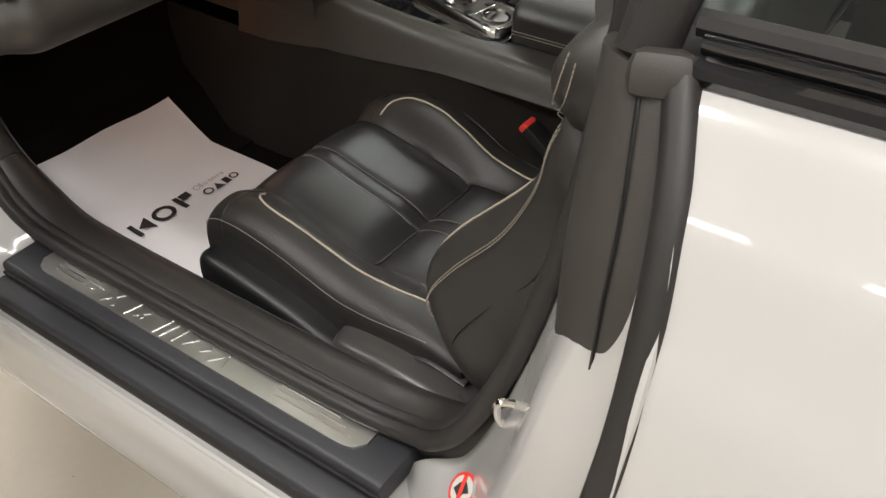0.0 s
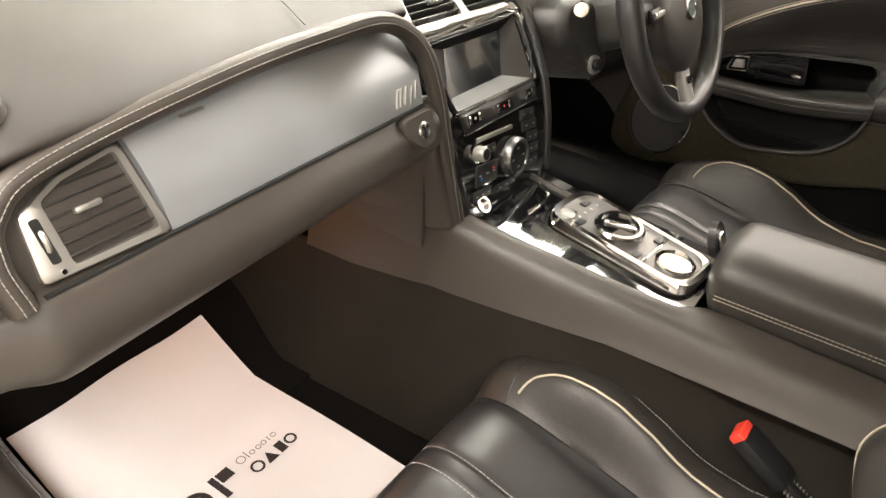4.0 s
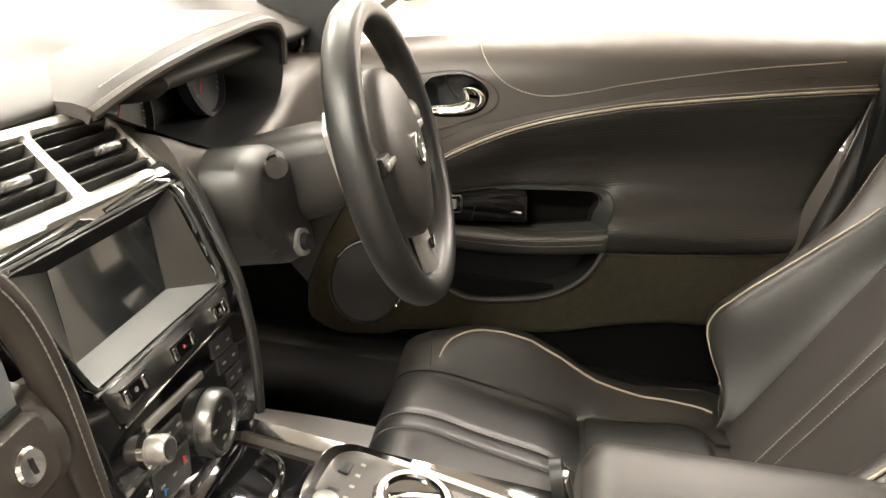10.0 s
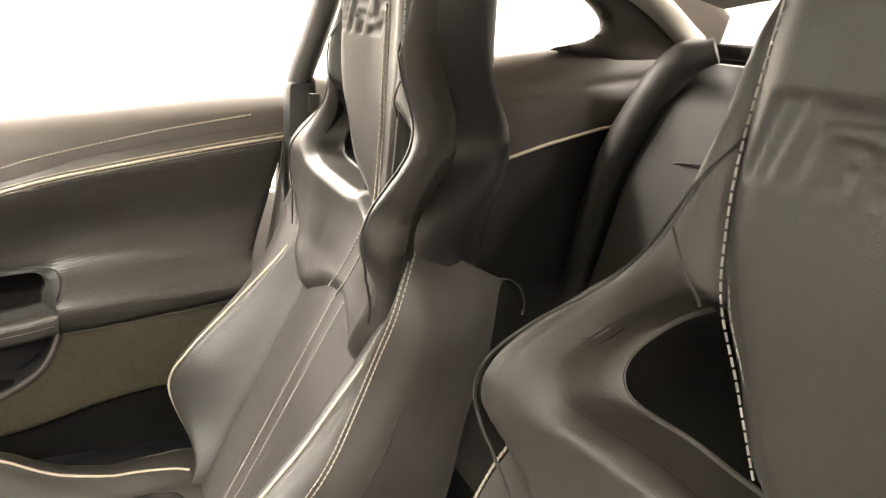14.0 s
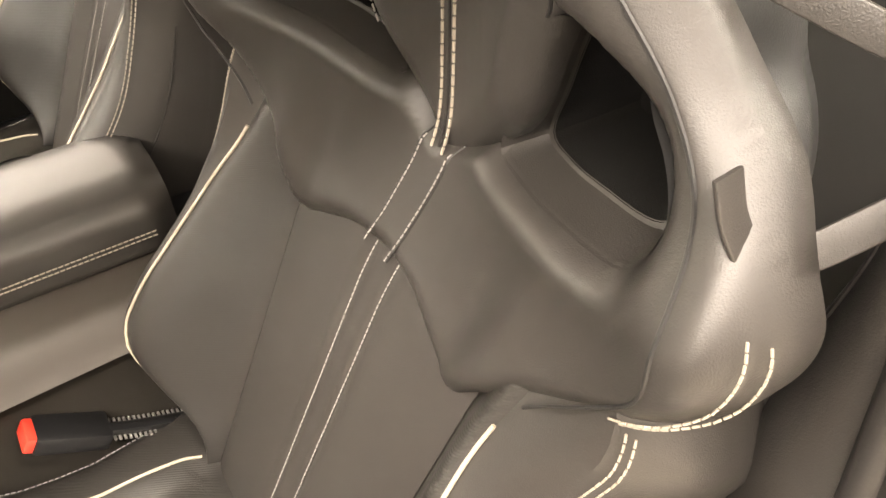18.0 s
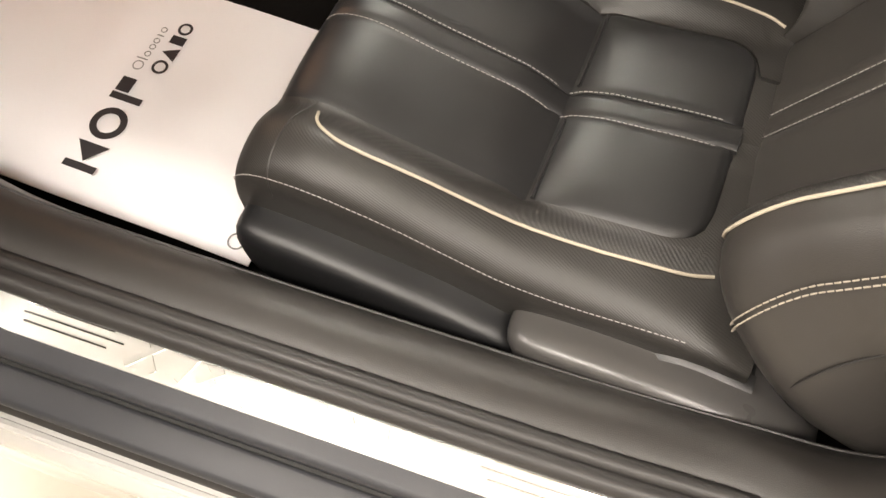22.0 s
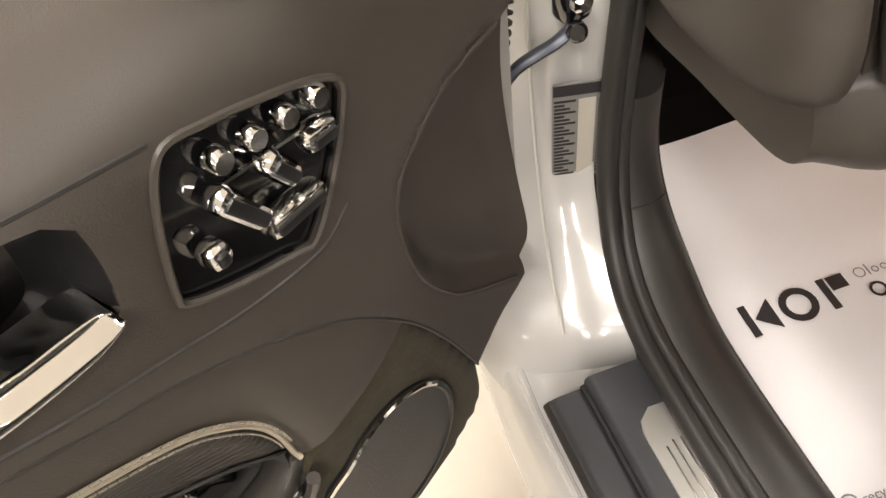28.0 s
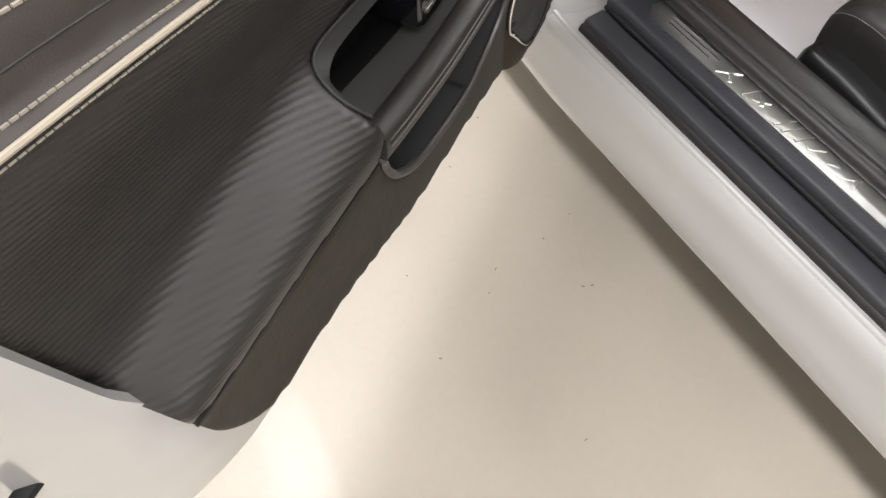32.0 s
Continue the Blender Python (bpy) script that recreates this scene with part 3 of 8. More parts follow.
# airbag warning label
sticker = thing("airbag_label", "round red airbag warning label with yellow tab on white paint", "warning label")
lm = axes((-0.804, -0.140, 0.507), (-0.67, -0.74, 0), (0.548, -0.496, 0.67))
part("red_disc", slab(circle(0.021, 28), 0.001, lm @ pose(0, 0, 0.0045)), RED, sticker)
part("white_ring", slab(circle(0.017, 28), 0.001, lm @ pose(0, 0, 0.005)), PAINT_SOFT, sticker)
part("dark_figure", slab([(-0.008, -0.010), (0.009, -0.008), (0.006, 0.0), (0.010, 0.008), (-0.004, 0.010), (-0.009, 0.002)], 0.001, lm @ pose(0, 0, 0.0055)), INK, sticker)
part("red_bar", slab([(-0.014, 0.010), (-0.010, 0.014), (0.014, -0.010), (0.010, -0.014)], 0.001, lm @ pose(0, 0, 0.006)), RED, sticker)
part("yellow_tab", slab([(0.052, -0.02), (0.062, -0.02), (0.062, 0.03), (0.052, 0.03)], 0.001, lm @ pose(0, 0, 0.005)), YELLOW, sticker)

def lettering(text, size, m, material, parent, depth=0.0003, name="lettering"):
    cu = bpy.data.curves.new("t", "FONT")
    cu.body, cu.size, cu.extrude, cu.align_x, cu.align_y = text, size, depth, "CENTER", "CENTER"
    ob = bpy.data.objects.new("t", cu)
    scene.collection.objects.link(ob)
    dg = bpy.context.evaluated_depsgraph_get()
    me = bpy.data.meshes.new_from_object(ob.evaluated_get(dg))
    bpy.data.objects.remove(ob)
    me.transform(m)
    me.materials.clear()
    me.materials.append(material)
    o = new(name, me)
    o.parent = parent
    return o
lettering("AIRBAG", 0.011, lm @ pose(0.034, 0.006, 0.005, 0, 0, -90), INK, sticker)

# ---------- front pillar (hinge side) ----------
ap = thing("hinge_pillar", "white painted hinge pillar inside the open door gap", "car body", kind="structure")
rows = []
for z, x0, y0, x1, y1, x2, y2 in ((0.33, -0.80, 0.80, -0.87, 0.82, -0.96, 0.85), (0.40, -0.81, 0.83, -0.865, 0.85, -0.945, 0.90), (0.44, -0.81, 0.885, -0.86, 0.905, -0.93, 0.96), (0.49, -0.805, 0.945, -0.855, 0.965, -0.91, 1.03), (0.55, -0.80, 0.985, -0.85, 1.0, -0.905, 1.06), (0.68, -0.79, 0.998, -0.846, 1.010, -0.90, 1.075), (0.82, -0.785, 1.005, -0.842, 1.02, -0.895, 1.09), (0.95, -0.778, 1.03, -0.835, 1.04, -0.89, 1.10), (1.08, -0.765, 1.06, -0.825, 1.065, -0.88, 1.11)):
    rows.append(cr([V(x0, y0, z), V((x0 + x1) / 2, (y0 + y1) / 2 + 0.002, z), V(x1, y1, z), V((x1 + x2) / 2, (y1 + y2) / 2 - 0.004, z), V(x2, y2, z), V(x2 - 0.03, y2 + 0.10, z)], 18))
rows = [list(r) for r in zip(*[cr([rows[i][j] for i in range(len(rows))], 40) for j in range(18)])]
part("pillar_skin", thick(rows, 0.012, (0.01, 0.02, 0)), PAINT, ap, "glossy white painted hinge pillar")
part("wing_edge", rbox(0.03, 0.5, 0.75, 0.01, pose(-0.965, 1.32, 0.62, 0, 0, 2)), PAINT, ap, "white front wing edge")
part("rubber_plug", sweep(rounded([(-0.016, -0.003), (0.016, -0.003), (0.016, 0.003), (-0.016, 0.003)], 0.002, 3), cr([(-0.886, 1.086, 0.444), (-0.888, 1.05, 0.418), (-0.888, 1.012, 0.392)], 16), (1, 0.2, 0.3)), RUBBER, ap, "black oval rubber plug")
part("pillar_seam", tube(cr([(-0.885, 0.86, 0.42), (-0.878, 0.93, 0.50), (-0.868, 0.99, 0.60), (-0.862, 1.02, 0.70), (-0.857, 1.045, 0.85)], 30), 0.0022, 6), PAINT_SOFT, ap)
# type label on the pillar
tl = thing("type_label", "grey printed data label stuck on the white pillar", "data label")
lm2 = axes((-0.816, 0.995, 0.607), (1, -0.22, 0.0), (0, 0.02, 1))
part("label_sheet", slab(rounded([(-0.030, -0.072), (0.032, -0.072), (0.032, 0.068), (-0.030, 0.068)], 0.003), 0.0012, lm2 @ pose(0.0, 0, 0.004)), LABEL, tl)
part("label_panel", slab([(-0.002, -0.066), (0.016, -0.066), (0.016, 0.046), (-0.002, 0.046)], 0.001, lm2 @ pose(0, 0, 0.0048)), LABEL_LIGHT, tl)
for k in range(22):
    part("printed_bar", slab([(-0.028, -0.066 + k * 0.0052), (-0.005 - 0.006 * (k % 3), -0.066 + k * 0.0052), (-0.005 - 0.006 * (k % 3), -0.0635 + k * 0.0052), (-0.028, -0.0635 + k * 0.0052)], 0.001, lm2 @ pose(0, 0, 0.0047)), INK, tl)
part("printed_head", slab([(-0.029, 0.052), (0.031, 0.052), (0.031, 0.066), (-0.029, 0.066)], 0.001, lm2 @ pose(0, 0, 0.0047)), INK, tl)
for k in range(20):
    part("printed_bar", slab([(0.019, -0.066 + k * 0.0056), (0.029, -0.066 + k * 0.0056), (0.029, -0.064 + k * 0.0056), (0.019, -0.064 + k * 0.0056)], 0.001, lm2 @ pose(0, 0, 0.0047)), INK, tl)
# door check strap with its bracket
cs = thing("door_check_strap", "dark steel door check strap bolted to the white pillar", "check strap")
part("bracket", rbox(0.030, 0.028, 0.032, 0.006, pose(-0.830, 0.992, 0.775, 0, 0, 20)), GLOSS, cs, "blackened steel bracket")
part("bolt_head", lathe([(0.010, 0), (0.010, 0.008), (0.006, 0.012), (0.0, 0.012)], pose(-0.830, 0.976, 0.786, 80, 0, 10), 14), CHROME, cs)
part("pivot_bolt", lathe([(0.010, 0), (0.010, 0.01), (0.007, 0.014), (0.0, 0.014)], pose(-0.834, 0.970, 0.760, 60, 0, -20), 14), GLOSS, cs)
part("arm", tube(cr([(-0.832, 0.975, 0.764), (-0.852, 0.972, 0.752), (-0.875, 0.970, 0.745), (-0.893, 0.970, 0.736), (-0.912, 0.968, 0.718), (-0.94, 0.965, 0.700)], 24), 0.010, 10, flat=0.5, up=(0, 0.3, 1)), surface("blued_steel", (0.05, 0.055, 0.07), 0.4, metal=0.6), cs, "blue-grey steel check arm")
# ribbed cable boot
boot = thing("cable_boot", "ribbed black rubber cable boot between pillar and door", "cable boot")
bpath = cr([(-0.872, 1.05, 0.80), (-0.888, 1.02, 0.808), (-0.898, 1.0, 0.79), (-0.905, 0.99, 0.765), (-0.912, 0.985, 0.74)], 40)
part("boot_sleeve", tube(bpath, 0.010, 14), RUBBER, boot)
for p, t in even(bpath, 0.009):
    m = axes(p, t.orthogonal(), t.cross(t.orthogonal()))
    part("boot_rib", lathe([(0.009, -0.003), (0.015, -0.0012), (0.015, 0.0012), (0.009, 0.003)], m, 16), RUBBER, boot)
# hinges
for hz in (0.44, 0.52):
    h = part("door_hinge", rbox(0.012, 0.07, 0.05, 0.004, pose(-0.925, 0.985, hz, 0, 0, 25)), PAINT_SOFT, ap, "white painted steel hinge leaf")
    part("knuckle", lathe([(0.013, -0.03), (0.013, 0.03), (0.008, 0.032), (0.0, 0.032)], pose(-0.945, 0.955, hz), 14), PAINT_SOFT, h)
    part("hinge_bolt", lathe([(0.008, 0), (0.008, 0.006), (0.0, 0.007)], pose(-0.925, 0.975, hz + 0.015, 90, 0, 25), 8), SATIN, h)

# ---------- cabin shell ----------
part("floor_pan", rbox(1.52, 2.9, 0.02, 0, pose(0.03, 0.1, 0.232)), CARPET, None, "black carpeted cabin floor", kind="structure")
part("underbody", rbox(1.50, 3.4, 0.04, 0, pose(0.03, 0.3, 0.195)), PLASTIC, None, "dark car underbody", kind="structure")
part("bulkhead", thick([[V(x, 1.20 + 0.30 * (z - 0.24) + (0.12 if z > 0.6 else 0), z) for z in np.linspace(0.24, 0.98, 12)] for x in (-0.80, -0.4, 0.0, 0.4, 0.84)], 0.02), CARPET, None, "black carpeted toe board", kind="structure")
part("toe_board", thick([[V(x, y, 0.245 + 0.62 * max(0, y - 1.04)) for y in np.linspace(0.95, 1.36, 12)] for x in (-0.80, -0.4, 0.0, 0.4, 0.84)], 0.012), CARPET, None, "sloped black carpet footwell", kind="structure")
# kick panel by the front pillar
kp = thing("kick_panel", "black plastic kick panel beside the footwell", "kick panel", kind="structure")
rows = []
for i in range(14):
    f = i / 13
    y = 0.80 + 0.45 * f
    rows.append(cr([V(-0.795 + 0.02 * f, y, 0.44 - 0.02 * f + 0.55 * max(0, f - 0.15)), V(-0.765 + 0.02 * f, y + 0.01, 0.43 - 0.05 * f + 0.45 * max(0, f - 0.15)), V(-0.735, y + 0.02, 0.36 + 0.1 * f), V(-0.715, y + 0.02, 0.30), V(-0.705, y + 0.02, 0.24)], 14))
part("panel", thick(rows, 0.01), PLASTIC, kp)
part("pillar_trim", thick([cr([V(-0.792 + 0.03 * (z - 0.5), 0.87 + 0.75 * (z - 0.45) - 0.55 * max(0, z - 0.6), z), V(-0.76, 0.905 + 0.72 * (z - 0.45) - 0.5 * max(0, z - 0.6), z), V(-0.735, 0.98 + 0.6 * (z - 0.45) - 0.4 * max(0, z - 0.6), z), V(-0.73, 1.2, z)], 12) for z in np.linspace(0.40, 0.98, 16)], 0.01), PLASTIC, kp, "black plastic pillar trim")

# ---------- seats ----------
def build_seat(cx, side, label, yoff=0.0, zoff=0.0, bol=(0.0, 0.012, 0.05, 0.085, 0.100, 0.090, 0.062, 0.040, 0.032, 0.030), skew=0.0):
    """A sports seat. side: -1 where the outer flank faces -x, +1 where it faces +x."""
    seat = thing("sports_seat", label, "car seat", "sports seats")
    W = lambda x, y, z: V(cx + x * side, y + yoff, z + zoff)   # local +x: outer flank

    # cushion: height over the plan, u across (outer +), v from rear 0 to nose 1
    def crest_h(v):
        return lerp_at(v, (0, 0.10, 0.175, 0.235, 0.285, 0.33, 0.375, 0.42, 0.47, 0.52, 0.60, 0.75, 1.0), (0.012, 0.014, 0.022, 0.046, 0.074, 0.088, 0.086, 0.076, 0.057, 0.042, 0.034, 0.030, 0.015))
    def mid(v):
        """y and z of the centre line, running over the nose."""
        ys = (0.045, 0.12, 0.27, 0.41, 0.50, 0.552, 0.578, 0.586, 0.580)
        zs = (0.440, 0.436, 0.420, 0.442, 0.462, 0.455, 0.425, 0.375, 0.325)
        t = v * 8
        a = cr([(0, y, z) for y, z in zip(ys, zs)], 9 * 8 - 7)
        i = min(int(t * 8), len(a) - 2)
        f = t * 8 - i
        return a[i].lerp(a[i + 1], f)
    def cushion(x, v, puff=True):
        c = mid(v)
        ax = abs(x)
        h = crest_h(v) if x < 0 or side > 0 else 0.35 * crest_h(v) + 0.014
        nose = ss(0.70, 0.95, v)
        up = h * ss(0.125, 0.195, ax) if ax <= 0.2 else h
        dz = up
        xo = x
        if ax > 0.195:
            f = (ax - 0.195) / 0.10
            drop = 0.085 * (0.35 + 0.65 * ss(0.02, 0.24, v))
            dz = h - drop * (1 - math.sqrt(max(0.0, 1 - min(1, f) ** 2)))
            if f > 1:
                dz = h - drop - (ax - 0.295)
            xo = math.copysign(0.195 + 0.062 * math.sin(min(1.0, f) * math.pi / 2) + max(0, f - 1) * 0.01, x)
        if puff and ax < 0.15:
            vv = abs(c.y - 0.275)
            dz += 0.013 * ss(0.0, 0.062, vv) * (1 - (ax / 0.15) ** 4) * (1 - nose)
            dz -= 0.011 * math.exp(-(vv / 0.012) ** 2)
            dz -= 0.003 * math.exp(-((ax - 0.0167) / 0.004) ** 2)
        # the nose narrows and drops at its ends
        dy = -0.055 * nose * (ax / 0.25) ** 2 - 0.02 * nose * ss(0.2, 0.27, ax)
        return W(xo, c.y + dy, c.z + dz * (1 - 0.35 * nose) - 0.02 * nose * (ax / 0.25) ** 2)
    def cpart(name, xs, vs, material, label=""):
        rows = [[cushion(x, v) for x in xs] for v in vs]
        return part(name, thick(rows, 0.02, (0, -0.004, -0.016)), material, seat, label)
    vs = np.linspace(0.02, 1.0, 64)
    cpart("centre_band", np.linspace(-0.0165, 0.0165, 8), np.linspace(0.055, 1.0, 64), LEATHER, "black leather centre band with cream stitching")
    for s in (-1, 1):
        def side_x(v):
            g = max(0.0, 1 - (v - 0.055) / 0.075)
            return 0.142 - 0.05 * (1 - math.sqrt(max(0.0, 1 - min(1, g) ** 2)))
        pv = np.linspace(0.055, 1.0, 64)
        rows = [[cushion(s * (0.0168 + (side_x(v) - 0.0168) * f), v) + V(0, 0, 0.001 - 0.009 * ss(0.075, 0.055, v) - 0.004 * ss(0.93, 1.0, f)) for f in np.linspace(0, 1, 18)] for v in pv]
        part("cushion_panel", thick(rows, 0.02, (0, -0.004, -0.016)), LEATHER, seat, "smooth black leather cushion panel")
        rows = [[cushion(s * (side_x(max(v, 0.055)) + (0.300 - side_x(max(v, 0.055))) * f), v) for f in np.linspace(0.003, 1, 26)] for v in vs]
        rows.insert(0, [p + V(0, -0.055, -0.012) for p in rows[0]])
        part("cushion_bolster", thick(rows, 0.02, (0, -0.004, -0.016)), LEATHER_RIB, seat)
        rows = [[cushion(s * (0.0 + 0.145 * f), v) + V(0, 0, -0.006) for f in np.linspace(0, 1, 10)] for v in np.linspace(0.0, 0.085, 8)]
        part("rear_band", thick(rows, 0.02, (0, -0.004, -0.012)), LEATHER_RIB, seat)
        for ed in (0.0185,):
            ln = [cushion(ed * s, v) + V(0, 0, 0.0012) for v in np.linspace(0.1, 0.93, 120)]
            part("stitching", stitches(ln), THREAD_DIM, seat)
        # piping: from the nose along the bolster crest to the back
        px = cr([(0.160, 0.512, 0), (0.174, 0.500, 0), (0.186, 0.475, 0), (0.195, 0.42, 0), (0.194, 0.3, 0), (0.185, 0.1, 0), (0.175, 0.03, 0)], 70)
        part("piping", tube([cushion(p.x * s, p.y) + V(0, 0, 0.0012) for p in px], 0.0019, 8), PIPING, seat, "cream piping")
        nose_seam = [cushion(s * x, 0.535 + 0.02 * math.sin((x - 0.142) * 20)) + V(0, 0, 0.0006) for x in np.linspace(0.142, 0.285, 26)]
        part("nose_seam", tube(nose_seam, 0.0011, 6), RUBBER, seat)
        flank = [cushion(s * 0.262, v) + V(0, 0, 0.0) for v in np.linspace(0.05, 0.80, 100)]
        for o in (0.0, 0.007):
            part("stitching", stitches([p + V(0, 0, -o * 1.4) + V(side * s * 0.0015, 0, 0) for p in flank]), THREAD_DIM, seat)
        # skirt under the stitched flank
        rows = []
        for v in np.linspace(-0.0, 0.86, 26):
            p = cushion(s * 0.297, v)
            drop = 0.022 * (0.45 + 0.55 * ss(0.0, 0.25, v))
            rows.append([p, p + V(side * s * 0.006, 0, -0.3 * drop), p + V(side * s * 0.0, 0, -0.7 * drop), p + V(-side * s * 0.02, 0, -drop)])
        rows.insert(0, [p + V(0, -0.055, -0.006) for p in rows[0]])
        part("skirt", thick(rows, 0.012, (-side * s * 0.012, 0, 0)), LEATHER, seat)
    # pleat across the cushion
    for s in (-1, 1):
        ln = [cushion(s * x, 0.245) + V(0, 0, 0.002) for x in np.linspace(0.026, 0.14, 10)]
        part("pleat", tube(ln, 0.0022, 6), LEATHER, seat)
    # plastic flank covers on the outer side
    def cover(name, pts, x, rise, material, label):
        loop = cr([W(x, y, z) for y, z in pts], 56, True)
        cc = sum(loop, Vector()) / len(loop)
        rings = [[p + V(side * -0.05, 0, 0) for p in loop]] + [[cc + (p - cc) * k + V(side * rise * f, 0, 0) for p in loop] for k, f in ((1.0, 0.0), (0.992, 0.30), (0.965, 0.58), (0.91, 0.80), (0.80, 0.93), (0.4, 1.0))]
        bm = from_rows(rings, closed_u=True, cap=True)
        bmesh.ops.recalc_face_normals(bm, faces=bm.faces)
        part(name, bm, material, seat, label, sharp=70)
    cover("side_cover", ((0.566, 0.392), (0.50, 0.406), (0.40, 0.400), (0.30, 0.384), (0.215, 0.350), (0.175, 0.29), (0.26, 0.255), (0.40, 0.25), (0.52, 0.265), (0.570, 0.31)), 0.272, 0.030, PLASTIC, "black plastic seat side cover")
    cover("recliner_cover", ((0.228, 0.392), (0.12, 0.412), (0.02, 0.412), (-0.07, 0.394), (-0.10, 0.33), (0.0, 0.31), (0.10, 0.312), (0.18, 0.328), (0.230, 0.355)), 0.264, 0.042, surface("satin_grey_plastic", (0.052, 0.049, 0.047), 0.30), "smooth grey plastic recliner cover")
    part("seat_base", rbox(0.42, 0.52, 0.10, 0.02, pose(cx, 0.30 + yoff, 0.30 + zoff)), PLASTIC, seat)
    for s in (-1, 1):
        part("seat_rail", rbox(0.03, 0.55, 0.03, 0.004, pose(cx + s * 0.18, 0.27 + yoff, 0.257 + zoff)), SATIN, seat)

    # back: r runs up the back, x across, d out of the reference plane towards the sitter
    lean = radians(27)
    updir, fwd = V(0, -math.sin(lean), math.cos(lean)), V(0, math.cos(lean), math.sin(lean))
    def ref_y(z):
        """The back's middle line: leaning below, nearly upright at the head."""
        k = 0.02
        a, b = 0.055 - (z - 0.425) * math.tan(lean), -0.187
        return 0.5 * (a + b + math.sqrt((a - b) ** 2 + k * k)) - 0.002
    def Z(x, z, d):
        """A point at height z, d forward of the middle line."""
        f = ss(0.99, 0.80, z)
        return W(x - skew * ss(0.95, 0.75, z), ref_y(z) + d * (1 - 0.11 * f), z + 0.45 * d * f)
    def B(x, r, d):
        c = V(0, 0.055, 0.425) + updir * r + fwd * d
        return W(x - skew * ss(0.95, 0.75, c.z), c.y, c.z)
    R_TOP = 0.50
    def crest_x(r):
        return smooth_at(r, (0, 0.05, 0.08, 0.10, 0.14, 0.20, 0.30, 0.40, 0.48, 0.54), (0.128, 0.150, 0.200, 0.228, 0.245, 0.246, 0.238, 0.222, 0.222, 0.226))
    def crest_d(r):
        return smooth_at(r, (0, 0.05, 0.08, 0.10, 0.14, 0.20, 0.30, 0.40, 0.48, 0.54), bol)
    def inner_x(r):
        return lerp_at(r, (0, 0.2, 0.4, 0.5), (0.128, 0.138, 0.150, 0.150))
    def back(f, r):
        """f: 0 centre, 1 inner seam, 2 crest, 3 outer flank."""
        s, f = math.copysign(1, f), abs(f)
        ix, kx, kd = inner_x(r), crest_x(r), crest_d(r)
        wide = 0.03 * ss(0.06, 0.2, r) if s > 0 else 0.0
        kx -= wide
        if f <= 1:
            x = f * ix
            d = 0.006 * (1 - f ** 4) - 0.003 * math.exp(-((x - 0.0175) / 0.004) ** 2)
            return B(s * x, r, d)
        if f <= 2:
            g = f - 1
            return B(s * (ix + (kx - ix) * g), r, kd * (g * g * (3 - 2 * g)) + 0.012 * math.sin(math.pi * g))
        g = f - 2
        a = g * math.pi / 2 * 1.25
        low = 0.070 * ss(0.20, 0.03, r) * (1 - ss(-0.02, -0.09, r)) if s > 0 else 0.0
        bend = 0.055 * ss(0.26, 0.56, r)
        reach = (0.062 + wide + low) * (1 + 0.30 * ss(0.28, 0.5, r)) if s > 0 else 0.050 + 0.012 * ss(0.3, 0.5, r)
        reach *= math.sqrt(max(0.0, 1 - 0.96 * ss(0.46, 0.56, r)))
        return B(s * (kx + reach * math.sin(a)), r, kd + bend * ss(0.0, 0.35, g) + 0.006 * math.sin(min(1, g * 2.2) * math.pi) - (kd + (0.11 if s > 0 else 0.07)) * (1 - math.cos(a)) * 0.85)
    def bpart(name, fs, rs, material, label=""):
        return part(name, thick([[back(f, r) for f in fs] for r in rs], 0.018, tuple(fwd * -0.016)), material, seat, label)
    rs = np.linspace(0.0, R_TOP, 46)
    bf = 0.0175 / 0.138
    bpart("back_band", np.linspace(-bf, bf, 8), np.linspace(0.0, 0.52, 46), LEATHER_SOFT)
    for s in (-1, 1):
        bpart("back_panel", np.linspace(bf * 1.02 * s, 0.99 * s, 16), rs, LEATHER_SOFT)
        bpart("back_bolster", np.linspace(1.0 * s, 2.0 * s, 16), np.linspace(0.0, 0.52, 46), LEATHER_RIB)
        bpart("back_flank", np.linspace(2.0 * s, 3.0 * s, 14), np.linspace(-0.09 if s > 0 else -0.02, 0.56, 52), LEATHER_SOFT)
        for o in (bf * 0.95,):
            part("stitching", stitches([back(o * s, r) + fwd * 0.0012 for r in np.linspace(0.01, 0.50, 90)]), THREAD_DIM, seat)
        part("piping", tube([back(2.0 * s, r) + fwd * 0.002 for r in np.linspace(0.0, 0.415, 60)], 0.0018, 8), PIPING, seat, "cream piping")
        part("flank_seam", tube(cr([back(2.62 * s, 0.40), back(2.60 * s, 0.30), back(2.58 * s, 0.20), back(2.58 * s, 0.13), back(2.66 * s, 0.085), back(2.86 * s, 0.075)], 50), 0.0012, 6), RUBBER, seat)
        fl = [back(2.34 * s, r) for r in np.linspace(0.0, 0.50 if s > 0 else 0.55, 80)]
        n2 = V(side * s, 0.7, 0.3).normalized() * 0.0022
        for o in (0, 0.006):
            part("stitching", stitches([p + n2 - fwd * o * 0.5 + V(side * s * o * 0.8, 0, 0) for p in fl], 0.0065, 0.0048, 0.0008), THREAD, seat)
